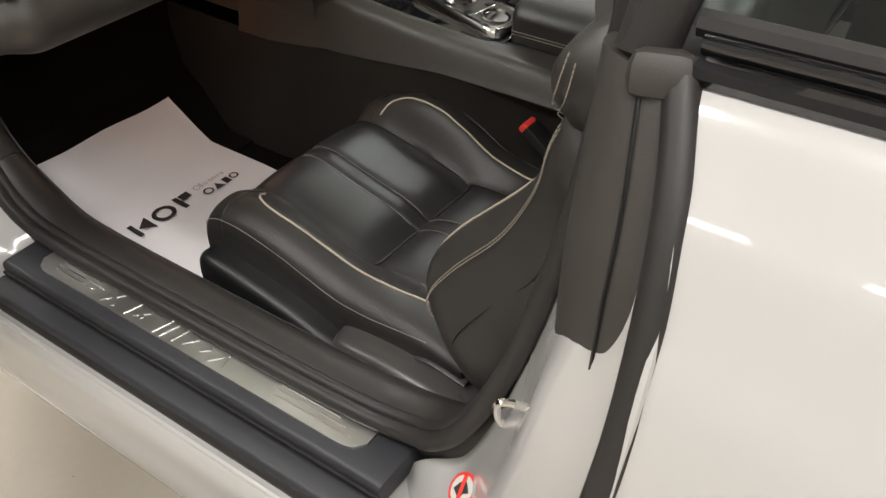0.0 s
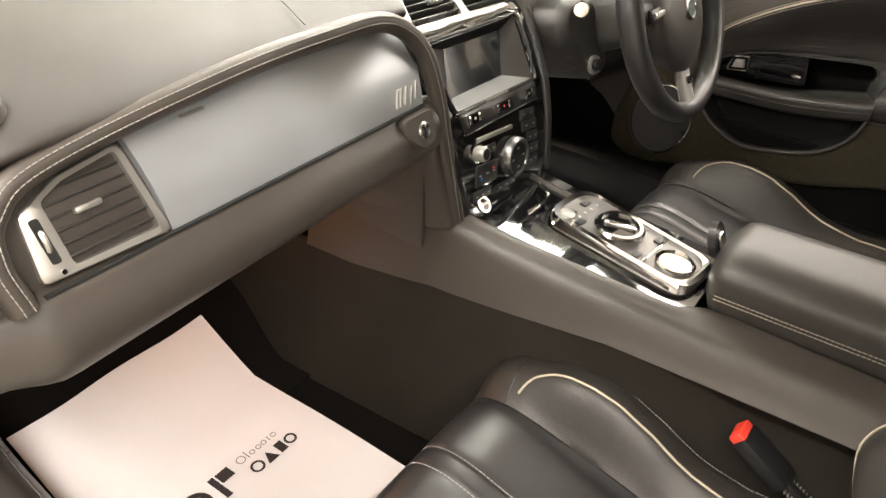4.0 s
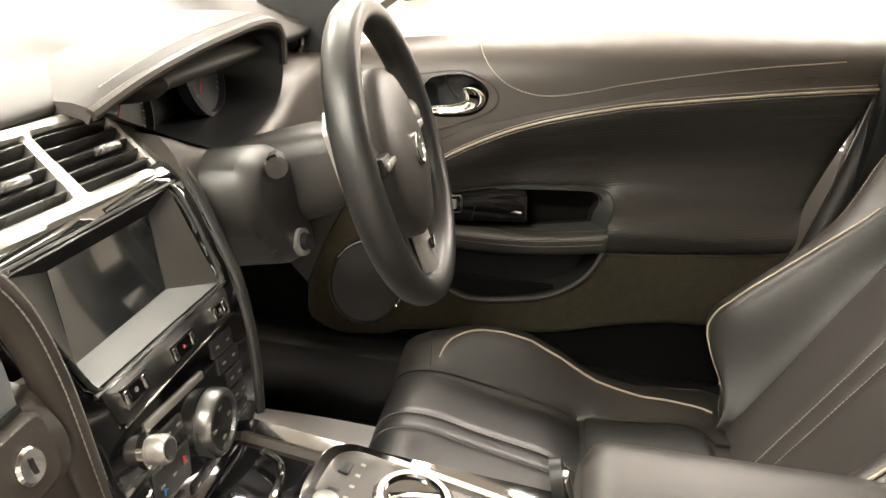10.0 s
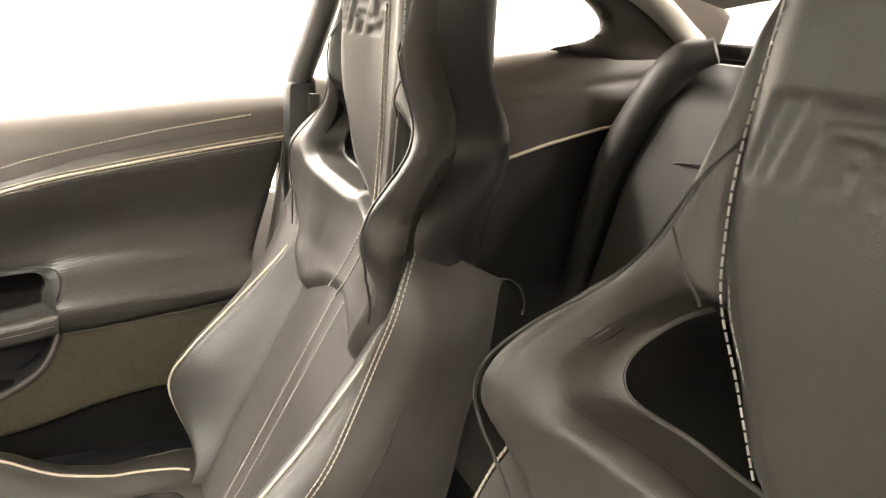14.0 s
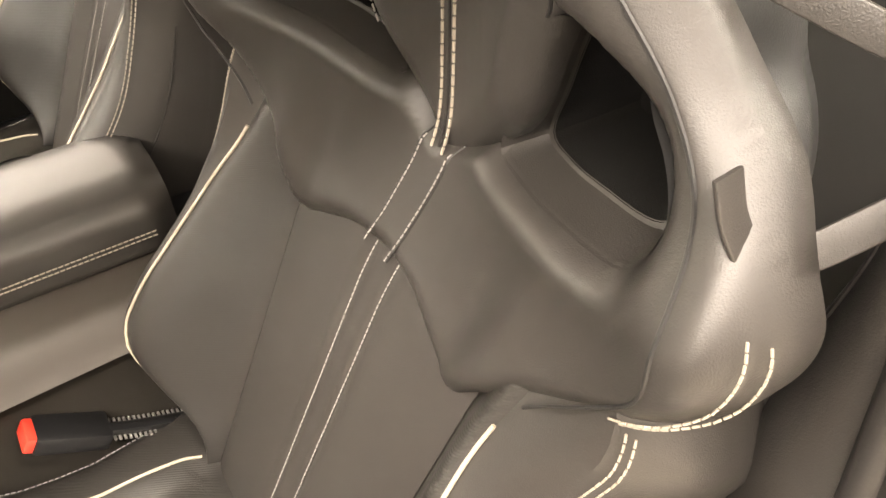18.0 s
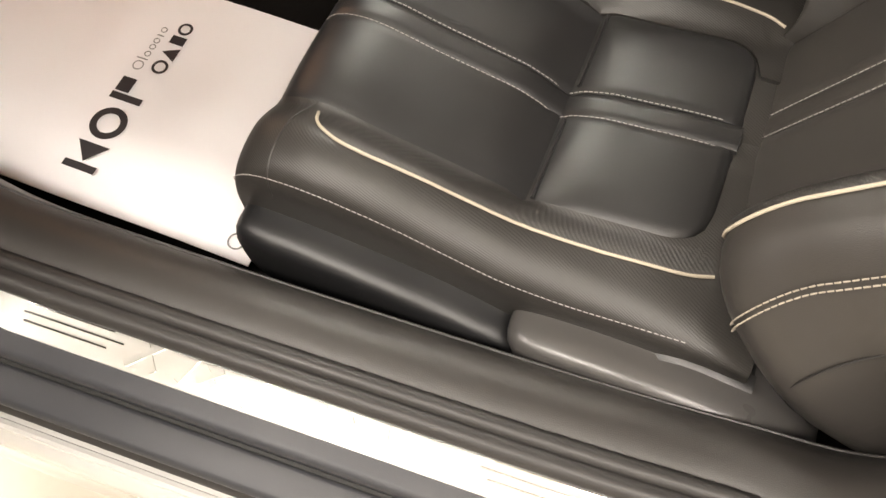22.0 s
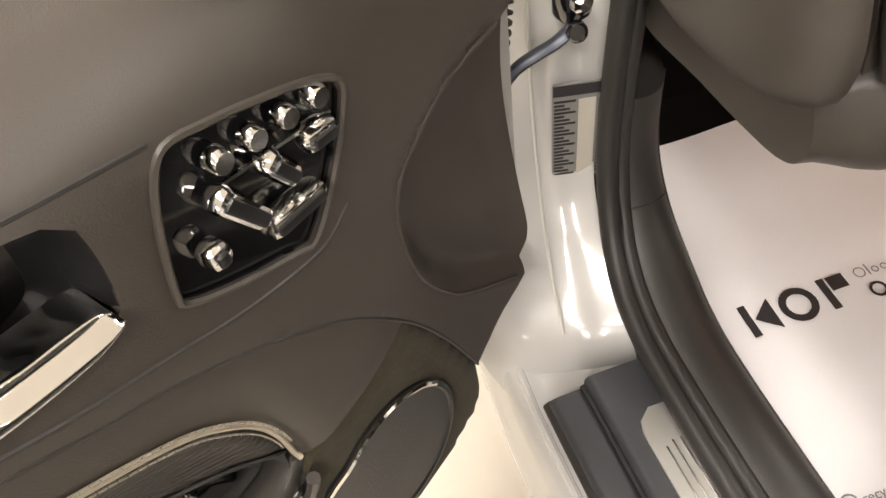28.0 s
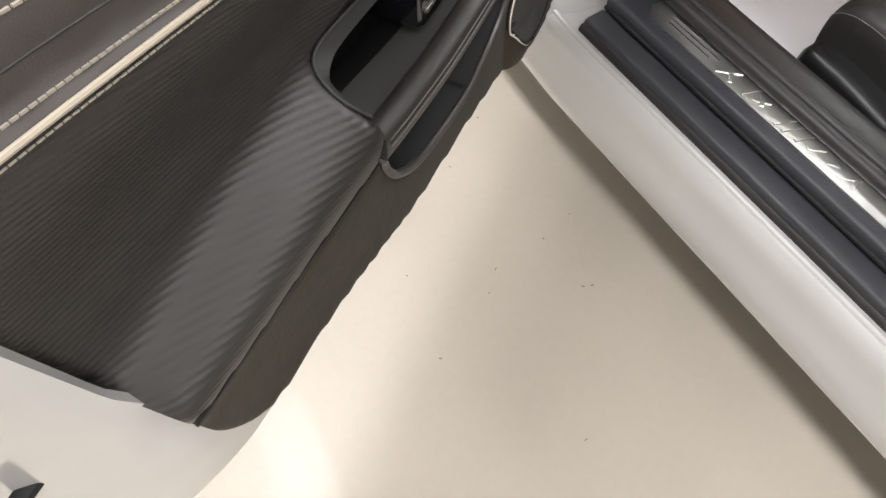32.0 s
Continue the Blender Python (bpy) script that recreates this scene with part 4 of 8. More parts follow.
    # shoulder yoke: one padded panel with two openings, its wings reaching forward, and the headrest pad rising between them
    def dish(x, z=1.0):
        """How far the yoke stands forward: hollow in the middle, the wings curling forward and over."""
        ax = abs(x) - (0.010 * ss(0.15, 0.25, x) if x > 0 else 0.0)
        hi = smooth_at(ax, (0.0, 0.03, 0.06, 0.10, 0.15, 0.20, 0.232, 0.252, 0.266, 0.280, 0.292, 0.31), (0.004, 0.008, 0.018, 0.032, 0.046, 0.070, 0.100, 0.118, 0.112, 0.085, 0.040, -0.020))
        hi *= (1 - 0.45 * ss(0.96, 1.06, z) * ss(0.12, 0.2, ax)) * (1 - 0.40 * ss(0.12, 0.25, x)) * (1 - 0.40 * ss(0.95, 1.05, z) * ss(0.16, 0.26, x))
        lo = 0.006 + 0.022 * ss(0.11, 0.165, ax) + 0.018 * ss(0.18, 0.245, ax) - 0.070 * ss(0.250, 0.30, ax)
        return lo + (hi - lo) * ss(0.77, 0.95, z)
    def wedge(x, z):
        """How deep a place lies inside the headrest's outline."""
        hw = lerp_at(z, (0.893, 0.93, 0.975, 1.03, 1.07, 1.11), (0.0, 0.05, 0.088, 0.108, 0.126, 0.132))
        return ss(-0.012, 0.012, hw - abs(x)) * ss(0.89, 0.925, z)
    half = smooth2([(0.0, 0.797), (0.05, 0.790), (0.095, 0.772), (0.130, 0.762), (0.162, 0.790), (0.205, 0.827), (0.246, 0.868), (0.278, 0.910), (0.293, 0.948), (0.289, 0.985), (0.256, 1.030), (0.212, 1.068), (0.174, 1.112), (0.150, 1.165), (0.138, 1.23), (0.118, 1.29), (0.075, 1.318), (0.0, 1.325)], 90)
    hole = smooth2([(0.105, 1.048), (0.135, 1.064), (0.165, 1.053), (0.196, 1.030), (0.214, 1.000), (0.213, 0.974), (0.196, 0.956), (0.150, 0.947), (0.100, 0.937), (0.062, 0.938), (0.078, 0.985), (0.092, 1.025)], 60, True)
    outline = half + [(-a if a < 0.2 else -0.2 - (a - 0.2) * 0.68, b) for a, b in reversed(half)]
    def yoke_front(x, z, e):
        low = ss(0.83, 0.79, z)
        return Z(x, z, dish(x, z) + 0.010 + 0.004 * low - 0.026 * wedge(x, z) - roll(e, 0.022 - 0.004 * low))
    def yoke_back(x, z, e):
        return Z(x, z, dish(x, z) - 0.030 - 0.020 * min(1, e / 0.02))
    part("shoulder_yoke", sheet(outline, [hole, [(-a, b) for a, b in hole]], 0.0054, yoke_front, yoke_back), LEATHER_SOFT, seat, "padded leather shoulder yoke with two openings", sharp=75)
    for s in (-1, 1):
        wing = smooth2([(0.118, 1.23), (0.130, 1.165), (0.160, 1.108), (0.200, 1.060), (0.236, 1.015), (0.254, 0.970), (0.256, 0.920), (0.236, 0.872), (0.205, 0.825)], 70)
        part("wing_seam", tube([yoke_front(s * a, b, 0.030) + V(0, 0.0004, 0) for a, b in wing], 0.0014, 6), LEATHER, seat)
        part("wing_seam", tube([yoke_front(s * a, b, 0.030) + V(0, 0.0002, 0) for a, b in smooth2([(0.128, 1.066), (0.135, 1.080), (0.146, 1.098), (0.154, 1.108)], 14)], 0.0012, 6), LEATHER, seat)
        rim = [(a, b) for a, b in half if 0.875 < b < 0.99 and a > 0.235]
        for o in (0.003, 0.0085) if s > 0 else ():
            part("stitching", stitches([yoke_front(s * (a - o * 0.9), b + o * 0.35, o + 0.004) + V(side * s * 0.0015, 0.0012, 0) for a, b in rim], 0.0056, 0.0043, 0.0008), THREAD, seat)
        # each opening: a stepped leather lip, then a shade-black bowl behind
        lip = lambda k, dd, dz=0.0: [Z(s * (0.140 + (a - 0.140) * k), 1.000 + (b - 1.000) * k + dz, dish(s * (0.140 + (a - 0.140) * k), 1.000 + (b - 1.000) * k) - dd) for a, b in hole]
        part("opening_lip", from_rows([lip(1.02, 0.008), lip(0.985, 0.020), lip(0.95, 0.034), lip(0.90, 0.044), lip(0.84, 0.046)], closed_u=True), LEATHER_SOFT, seat, "stepped leather lip of the belt opening")
        # Added closed bowl; the black carpet colour stands in for the unlit gap.
        part("opening_shade_bowl", bowl([lip(0.85, 0.045), lip(0.82, 0.085), lip(0.64, 0.110)]), CARPET, seat, "closed black bowl painting the dark behind the opening")
    for o in (-1, 1):
        part("stitching", stitches([yoke_front(o * 0.0165, z, 0.03) + V(0, 0.001, 0.0005) for z in np.linspace(0.800, 0.905, 22)]), THREAD_DIM, seat)
        part("band_edge", tube([yoke_front(o * 0.0185, z, 0.03) + V(0, 0.0002, 0.0) for z in np.linspace(0.798, 0.915, 20)], 0.0012, 6), RUBBER, seat)
    # headrest pad
    hhalf = smooth2([(0.0, 0.888), (0.014, 0.895), (0.05, 0.930), (0.087, 0.975), (0.108, 1.03), (0.124, 1.07), (0.131, 1.11), (0.132, 1.16), (0.125, 1.25), (0.090, 1.30), (0.0, 1.312)], 60)
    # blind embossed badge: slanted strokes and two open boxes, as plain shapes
    marks = [(-0.108, 0.0, 0.0035, 0.023), (-0.099, 0.0, 0.0035, 0.023), (-0.084, 0.0, 0.0045, 0.023), (-0.070, 0.016, 0.014, 0.006), (-0.066, 0.0, 0.010, 0.005), (-0.062, -0.015, 0.005, 0.009),
             (-0.048, -0.004, 0.007, 0.004), (-0.026, 0.017, 0.014, 0.005), (-0.034, 0.008, 0.005, 0.009), (-0.027, 0.0, 0.011, 0.0045), (-0.020, -0.009, 0.005, 0.009), (-0.029, -0.018, 0.014, 0.005)]
    def pad(x, z, e):
        d = dish(x, z) - 0.004 + 0.012 * ss(0.0, 0.03, e) - roll(e, 0.012)
        zz = z - 1.172
        if abs(zz) < 0.03:
            xx = -x * side - zz * 0.30
            deep = max(ss(w + 0.0018, w - 0.0018, abs(xx - u)) * ss(h + 0.0018, h - 0.0018, abs(zz - v)) for u, v, w, h in marks)
            d -= 0.0034 * deep
        return Z(x, z, d)
    part("headrest", sheet(mirrored(hhalf), [], 0.0034, pad, lambda x, z, e: Z(x, z, dish(x, z) - 0.03)), LEATHER_SOFT, seat, "grey-black leather headrest pad with a blind emboss", sharp=70)
    for o in (-0.007, 0.007):
        part("stitching", stitches([pad(o, z, 0.05) + V(0, 0.001, 0) for z in np.linspace(0.902, 1.29, 60)], 0.0085, 0.0068, 0.0012), THREAD, seat)
    part("headrest_seam", tube([pad(0, z, 0.05) + V(0, 0.0003, 0) for z in np.linspace(0.902, 1.3, 40)], 0.0012, 6), RUBBER, seat)
    edge_line = smooth2([(0.079, 0.977), (0.100, 1.03), (0.117, 1.07), (0.123, 1.11), (0.124, 1.16), (0.117, 1.24)], 60)
    for o in (0.0, 0.0055):
        part("stitching", stitches([pad(-x + o, z, 0.010) + V(0, 0.001, 0) for x, z in edge_line], 0.0075, 0.0056, 0.0008), THREAD_DIM, seat)
    # shell behind, lofted from the rim of the back
    sh = smooth2([(0.0, 0.40), (0.15, 0.405), (0.225, 0.43), (0.250, 0.50), (0.262, 0.60), (0.250, 0.72), (0.240, 0.80), (0.268, 0.86), (0.286, 0.93), (0.284, 0.985), (0.252, 1.032), (0.205, 1.070), (0.166, 1.116), (0.147, 1.17), (0.139, 1.235), (0.118, 1.292), (0.075, 1.32), (0.0, 1.327)], 110)
    loop = [(a * (1 - 0.17 * ss(0.17, 0.25, a) * ss(0.86, 0.94, b)), b) for a, b in sh] + [(-a * (1 - 0.15 * ss(0.2, 0.26, a)), b) for a, b in reversed(sh)]
    def front_d(x, z):
        return lerp_at(z, (0.4, 0.75, 0.86, 0.92), (-0.045, -0.045, -0.030, max(-0.050, dish(x * 0.96, max(z, 0.95)) - 0.060)))
    rings = []
    for k, dd, fl in ((0.93, 0.050, 1), (0.975, 0.026, 1), (1.002, -0.010, 1), (1.002, -0.026, 1), (0.985, -0.040, 1), (0.90, -0.050, 1), (0.70, -0.056, 1), (0.35, -0.058, 1)):
        rings.append([Z(x * k, 0.86 + (z - 0.86) * (k if z < 0.8 or k < 1 else 1), front_d(x * min(1, k), z) * fl + dd) for x, z in loop])
    bm = bowl(rings)
    bmesh.ops.recalc_face_normals(bm, faces=bm.faces)
    part("back_shell", bm, LEATHER, seat, "black leather-covered seat back shell", sharp=60)
    part("back_tilt_lever", sweep(rounded([(-0.012, -0.007), (0.012, -0.007), (0.012, 0.006), (-0.012, 0.006)], 0.006, 4), cr([Z(0.136, 1.214, 0.030), Z(0.152, 1.213, 0.040), Z(0.172, 1.210, 0.040), Z(0.190, 1.206, 0.034)], 16), (0, 0, 1)), CHROME, seat, "chrome seat tilt lever")
    part("lever_bracket", rbox(0.026, 0.030, 0.075, 0.009, pose(*Z(0.138, 1.206, 0.022), 0, 8 * side)), PLASTIC, seat, "black plastic lever bracket")
    # flat belt guide strap: from its press stud out round the belt and back to a stitched patch
    st = cr([W(0.138, -0.186, 1.128), W(0.152, -0.184, 1.118), W(0.170, -0.186, 1.109), W(0.200, -0.202, 1.098), W(0.240, -0.220, 1.086), W(0.282, -0.232, 1.078), W(0.302, -0.234, 1.062), W(0.298, -0.228, 1.042), W(0.284, -0.210, 1.022), W(0.272, -0.182, 1.006), W(0.262, -0.160, 1.004), W(0.253, -0.148, 1.024), W(0.244, -0.146, 1.046)], 70)
    part("belt_guide_strap", sweep(rounded([(-0.0085, -0.0014), (0.0085, -0.0014), (0.0085, 0.0014), (-0.0085, 0.0014)], 0.0012, 3), st, (0.3 * side, 0.9, 0.25)), LEATHER_SOFT, seat, "flat leather belt guide strap")
    part("press_stud", lathe([(0.0095, 0), (0.0095, 0.003), (0.007, 0.005), (0.0, 0.006)], axes(W(0.170, -0.184, 1.110), (0, 0, 1), (0.6, -0.8 * side, 0)), 20), CHROME, seat, "chrome press stud")
    return seat, B, fwd

seat_left, BL, seat_fwd = build_seat(-0.362, -1, "black leather sports seat with cream piping beside the open door", 0.0, 0.0, skew=0.032)
seat_right, BR, _f = build_seat(0.375, 1, "black leather sports seat with cream piping behind the steering wheel", 0.02, 0.04, skew=-0.012)

# buckles
def buckle(x, y, z, lean_y, label, pos):
    b = thing("seat_belt_buckle", label, "seat belt buckle", "belt buckles")
    m = pose(x, y, z, lean_y, 0, 0)
    part("body", rbox(0.044, 0.026, 0.085, 0.006, m), PLASTIC, b)
    part("release_button", rbox(0.036, 0.022, 0.018, 0.004, m @ pose(0, 0, 0.043)), RED, b, "red release button")
    stalk = [m @ p for p in cr([(0, 0, -0.035), (0, -0.003, -0.08), (0, -0.012, -0.14)], 16)]
    part("stalk", tube(stalk, 0.017, 10, flat=0.5), PLASTIC, b)
    for p, t in even(stalk, 0.006):
        part("stalk_rib", tube([p - V(0.0172, 0, 0), p + V(0.0172, 0, 0)], 0.0018, 5), SATIN, b)
    return b
buckle(-0.104, 0.178, 0.492, -56, "black belt buckle with red button beside the console", 0)
buckle(0.170, 0.185, 0.500, -50, "black belt buckle with red button beside the driver seat", 0)

# ---------- dashboard ----------
dash = thing("dashboard", "charcoal leather dashboard with dark aluminium panel and cream stitching", "dashboard")
X0, X1 = -0.80, -0.118
def edge_y(x):
    """How far the front edge of the dash top stands back: over the centre vents it retreats."""
    return 0.104 * ss(-0.150, -0.105, x) * (1 - ss(0.20, 0.25, x)) + 0.07 * ss(0.20, 0.26, x)
def top_line(x):
    e = edge_y(x)
    k = 1 - e / 0.16
    return [V(x, 1.42, 0.985), V(x, 1.25, 1.03), V(x, 1.05, 1.034), V(x, 0.93 + 0.3 * e, 1.026), V(x, 0.83 + 0.9 * e, 1.012), V(x, 0.775 + e, 0.997), V(x, 0.758 + e, 0.985), V(x, 0.766 + e, 0.973), V(x, 0.79 + e, 0.962), V(x, 0.84 + e, 0.955), V(x, 1.05, 0.95), V(x, 1.40, 0.93)]
rows = []
for i in range(70):
    f = i / 69
    x = -0.775 + (0.86 + 0.775) * f
    e = ss(0.0, 0.07, f) * (1 - ss(0.95, 1.0, f))
    rows.append([V(p.x, p.y + 0.04 * (1 - e), p.z - 0.03 * (1 - e)) for p in cr(top_line(x), 60, True)])
part("dash_top", from_rows(rows, closed_u=True, cap=True), DASH_TOP, dash, "soft grey-brown leather dash top")
def top_z(x, y):
    c = [p for p in cr(top_line(x), 120, True)]
    return max([p.z for p in c if abs(p.y - y) < 0.02] or [1.0])
seam = [V(-0.323 + 0.18 * f, 0.775 + 0.55 * f, top_z(-0.323 + 0.18 * f, 0.775 + 0.55 * f) + 0.0002) for f in np.linspace(0, 1, 30)]
part("top_seam", tube(seam, 0.0009, 6), RUBBER, dash)
# defroster band and speaker on top
part("demister_slot", rbox(1.1, 0.03, 0.006, 0.002, pose(0.0, 1.27, 1.035, 8)), PLASTIC, dash)
pad = cr([(0.02, 0.94, 1.0345), (-0.12, 0.92, 1.0345), (-0.20, 1.0, 1.0375), (-0.16, 1.12, 1.0395), (0.02, 1.16, 1.039), (0.12, 1.08, 1.0385), (0.11, 0.98, 1.036)], 40, True)
part("speaker_grille", slab([(p.x, p.y) for p in pad], 0.012, pose(0, 0, 1.0395)), surface("dark_grille", (0.03, 0.027, 0.025), 0.8, grain=1.0, grain_scale=500), dash, "dark speaker grille on the dash top")
# round demister outlet near the door
part("outlet_ring", lathe([(0.026, 0), (0.030, 0.004), (0.034, 0.003), (0.036, -0.006)], pose(-0.688, 0.815, 1.009, 8, -6), 28), TRIM, dash)
for k in range(5):
    part("outlet_slat", rbox(0.044 - 0.006 * abs(k - 2), 0.004, 0.006, 0.001, pose(-0.688, 0.815 + (k - 2) * 0.0095, 1.012, 30, -6)), PLASTIC, dash)
part("outlet_well", lathe([(0.0, -0.004), (0.027, -0.004), (0.027, -0.006), (0.0, -0.006)], pose(-0.688, 0.815, 1.010, 8, -6), 24), RECESS_SHADE, dash)

def face(x, g, out=0.0):
    """The dark aluminium panel: g 0 at its top edge, 1 at its lower edge."""
    y = 0.786 - 0.046 * g - 0.010 * math.sin(math.pi * g) - out * 0.92
    z = 0.962 - 0.104 * g + out * 0.39
    return V(x, y, z)
rows = []
for x in np.linspace(-0.575, -0.147, 52):
    k = max(0.0, (x + 0.225) / 0.078)
    g0 = 0.0 + 0.62 * (1 - math.sqrt(max(0.0, 1 - min(1, k) ** 2)))
    rows.append([face(x + 0.013 * j / 14 * ss(-0.50, -0.575, x), g0 - 0.12 + (1.12 - g0) * j / 14, 0.004) for j in range(15)])
part("aluminium_panel", thick(rows, 0.006, (0, 0.010, -0.004)), ALU_DARK, dash, "satin dark aluminium dash panel")
for gg in ((-0.200, 0.60), (-0.192, 0.60), (-0.182, 0.60), (-0.170, 0.63), (-0.160, 0.58)):
    part("badge_stroke", tube([face(gg[0] - 0.004, gg[1] + 0.30, 0.0055), face(gg[0] + 0.003, gg[1] + 0.08, 0.0055)], 0.0018, 6, flat=0.5), CHROME, dash)
part("side_badge", rbox(0.030, 0.0015, 0.005, 0.0006, pose(*face(-0.492, 0.10, 0.0052), -66)), SATIN, dash)
# rolled edge above the panel: stitched lip that turns down by the centre stack to the console
lip = cr([(-0.722, 0.728, 0.860), (-0.727, 0.742, 0.905), (-0.712, 0.756, 0.940), (-0.655, 0.762, 0.966), (-0.45, 0.762, 0.986), (-0.30, 0.760, 0.989), (-0.215, 0.760, 0.984), (-0.165, 0.755, 0.962), (-0.135, 0.745, 0.925), (-0.116, 0.735, 0.86), (-0.104, 0.722, 0.76), (-0.094, 0.706, 0.655)], 140)
part("stitched_lip", tube(lip, 0.013, 12), TRIM, dash, "rolled leather lip with double cream stitching")
for o in (-0.0045, 0.0045):
    ln = []
    for i, p in enumerate(lip):
        t = (lip[min(i + 1, len(lip) - 1)] - lip[max(i - 1, 0)]).normalized()
        sd = t.cross(V(0, -0.9, 0.42)).normalized()
        ln.append(p + V(0, -0.9, 0.42).normalized() * 0.0128 + sd * o)
    part("stitching", stitches(ln, 0.0065, 0.005, 0.0006), THREAD_DIM, dash)
# lower roll with the glove box
rows = []
for i in range(46):
    f = i / 45
    x = -0.765 + (0.765 - 0.128) * f
    e = ss(0.0, 0.10, f)
    lift = 0.0 + 0.01 * f
    y0 = 0.008 * f
    sec = [V(x, 0.738 + y0, 0.860), V(x, 0.722 + y0, 0.846), V(x, 0.709 + y0, 0.815 + lift), V(x, 0.712 + y0, 0.785 + lift), V(x, 0.735 + y0, 0.762 + lift), V(x, 0.79, 0.748 + lift), V(x, 0.90, 0.735), V(x, 1.05, 0.72), V(x, 1.10, 0.80), V(x, 0.95, 0.86), V(x, 0.80, 0.865)]
    c = V(x, 0.80, 0.81)
    rows.append([c + (p - c) * (0.72 + 0.28 * e) for p in cr(sec, 44, True)])
part("glove_box", from_rows(rows, closed_u=True, cap=True), TRIM, dash, "leather-covered glove box lid under the panel")
part("lid_gap", tube([V(x, 0.7335, 0.8585) for x in np.linspace(-0.70, -0.15, 20)], 0.003, 6), RECESS_SHADE, dash)
# lock set in a scoop at the lid's end
lockm = axes((-0.172, 0.722, 0.832), (1, 0, 0), (0, 0.35, 1))
part("lock_scoop", slab(rounded([(-0.036, 0.026), (0.030, 0.026), (0.028, -0.022), (-0.008, -0.028), (-0.030, -0.010)], 0.012), 0.016, lockm @ pose(0, 0, 0.008), 0.004), TRIM, dash)
part("lock_barrel", lathe([(0.0125, 0.004), (0.0125, 0.010), (0.0105, 0.012), (0.0, 0.0115)], lockm, 24), CHROME, dash, "chrome glove box lock")
part("key_slot", rbox(0.002, 0.011, 0.002, 0, lockm @ pose(0, 0, 0.012)), RECESS_SHADE, dash)
# door-side end of the dash, a big soft roll
rows = []
for f in np.linspace(0, 1, 22):
    a = f * math.pi / 2
    x = -0.764 - 0.042 * math.sin(a)
    k = 0.25 + 0.75 * math.cos(a) ** 0.7 if f < 1 else 0.25
    sec = [V(x, 0.752, 0.985), V(x, 0.735, 0.935), V(x, 0.722, 0.885), V(x, 0.735, 0.845), V(x, 0.79, 0.820), V(x, 0.90, 0.81), V(x, 1.0, 0.85), V(x, 1.02, 0.95), V(x, 0.93, 1.01), V(x, 0.82, 1.008)]
    c = V(x, 0.87, 0.89)
    rows.append([c + (p - c) * k for p in cr(sec, 40, True)])
part("dash_end", from_rows(rows, closed_u=True, cap=True), TRIM, dash, "rounded leather dash end by the door")
# under-dash light glow lens
part("footwell_lamp", rbox(0.05, 0.03, 0.008, 0.003, pose(-0.28, 0.98, 0.712)), surface("amber_lens", (1.0, 0.50, 0.26), 0.4, emit=36.0), dash, "small lit amber footwell lamp")

# ---------- vents ----------
def vent(o, xdir, ydir, w, h, n, name_label, slats=6, frame_w=0.011):
    m = axes(o, xdir, ydir)
    v = thing("air_vent", name_label, "air vent", "dash air vents")
    # Near-black sheet stands for the shade behind the slats.
    part("vent_well", slab(rounded([(-w / 2, -h / 2), (w / 2, -h / 2), (w / 2, h / 2), (-w / 2, h / 2)], 0.006), 0.004, m @ pose(0, 0, -0.016)), RECESS_SHADE, v)
    out = rounded([(-w / 2 - frame_w * 2.2, -h / 2 - frame_w), (w / 2 + frame_w, -h / 2 - frame_w), (w / 2 + frame_w, h / 2 + frame_w), (-w / 2 - frame_w * 1.4, h / 2 + frame_w)], 0.016, 6)
    inn = rounded([(-w / 2, -h / 2), (w / 2, -h / 2), (w / 2, h / 2), (-w / 2, h / 2)], 0.010, 6)
    def ringed(z, pts, k=1.0):
        return [m @ V(p[0] * k, p[1] * k, z) for p in pts]
    rows = [ringed(-0.02, out), ringed(0.0, out), ringed(0.004, out, 0.975), ringed(0.003, inn, 1.01), ringed(-0.015, inn)]
    bm = from_rows(rows, closed_u=True, closed_v=True)
    bmesh.ops.recalc_face_normals(bm, faces=bm.faces)
    part("vent_frame", bm, SATIN, v, "satin metal vent surround")
    for k in range(slats):
        y = -h / 2 + h * (k + 0.5) / slats
        part("slat", rbox(w - 0.002, h / slats * 0.62, 0.0022, 0.0008, m @ pose(0, y, -0.004, 38)), PLASTIC, v)
    part("tab", rbox(0.026, 0.008, 0.012, 0.003, m @ pose(0, 0, 0.002)), surface("smoked_chrome", (0.35, 0.34, 0.33), 0.25, metal=0.8), v, "small metal vent tab")
    return v, m
SLAT = surface("grey_slat_plastic", (0.032, 0.031, 0.030), 0.30)
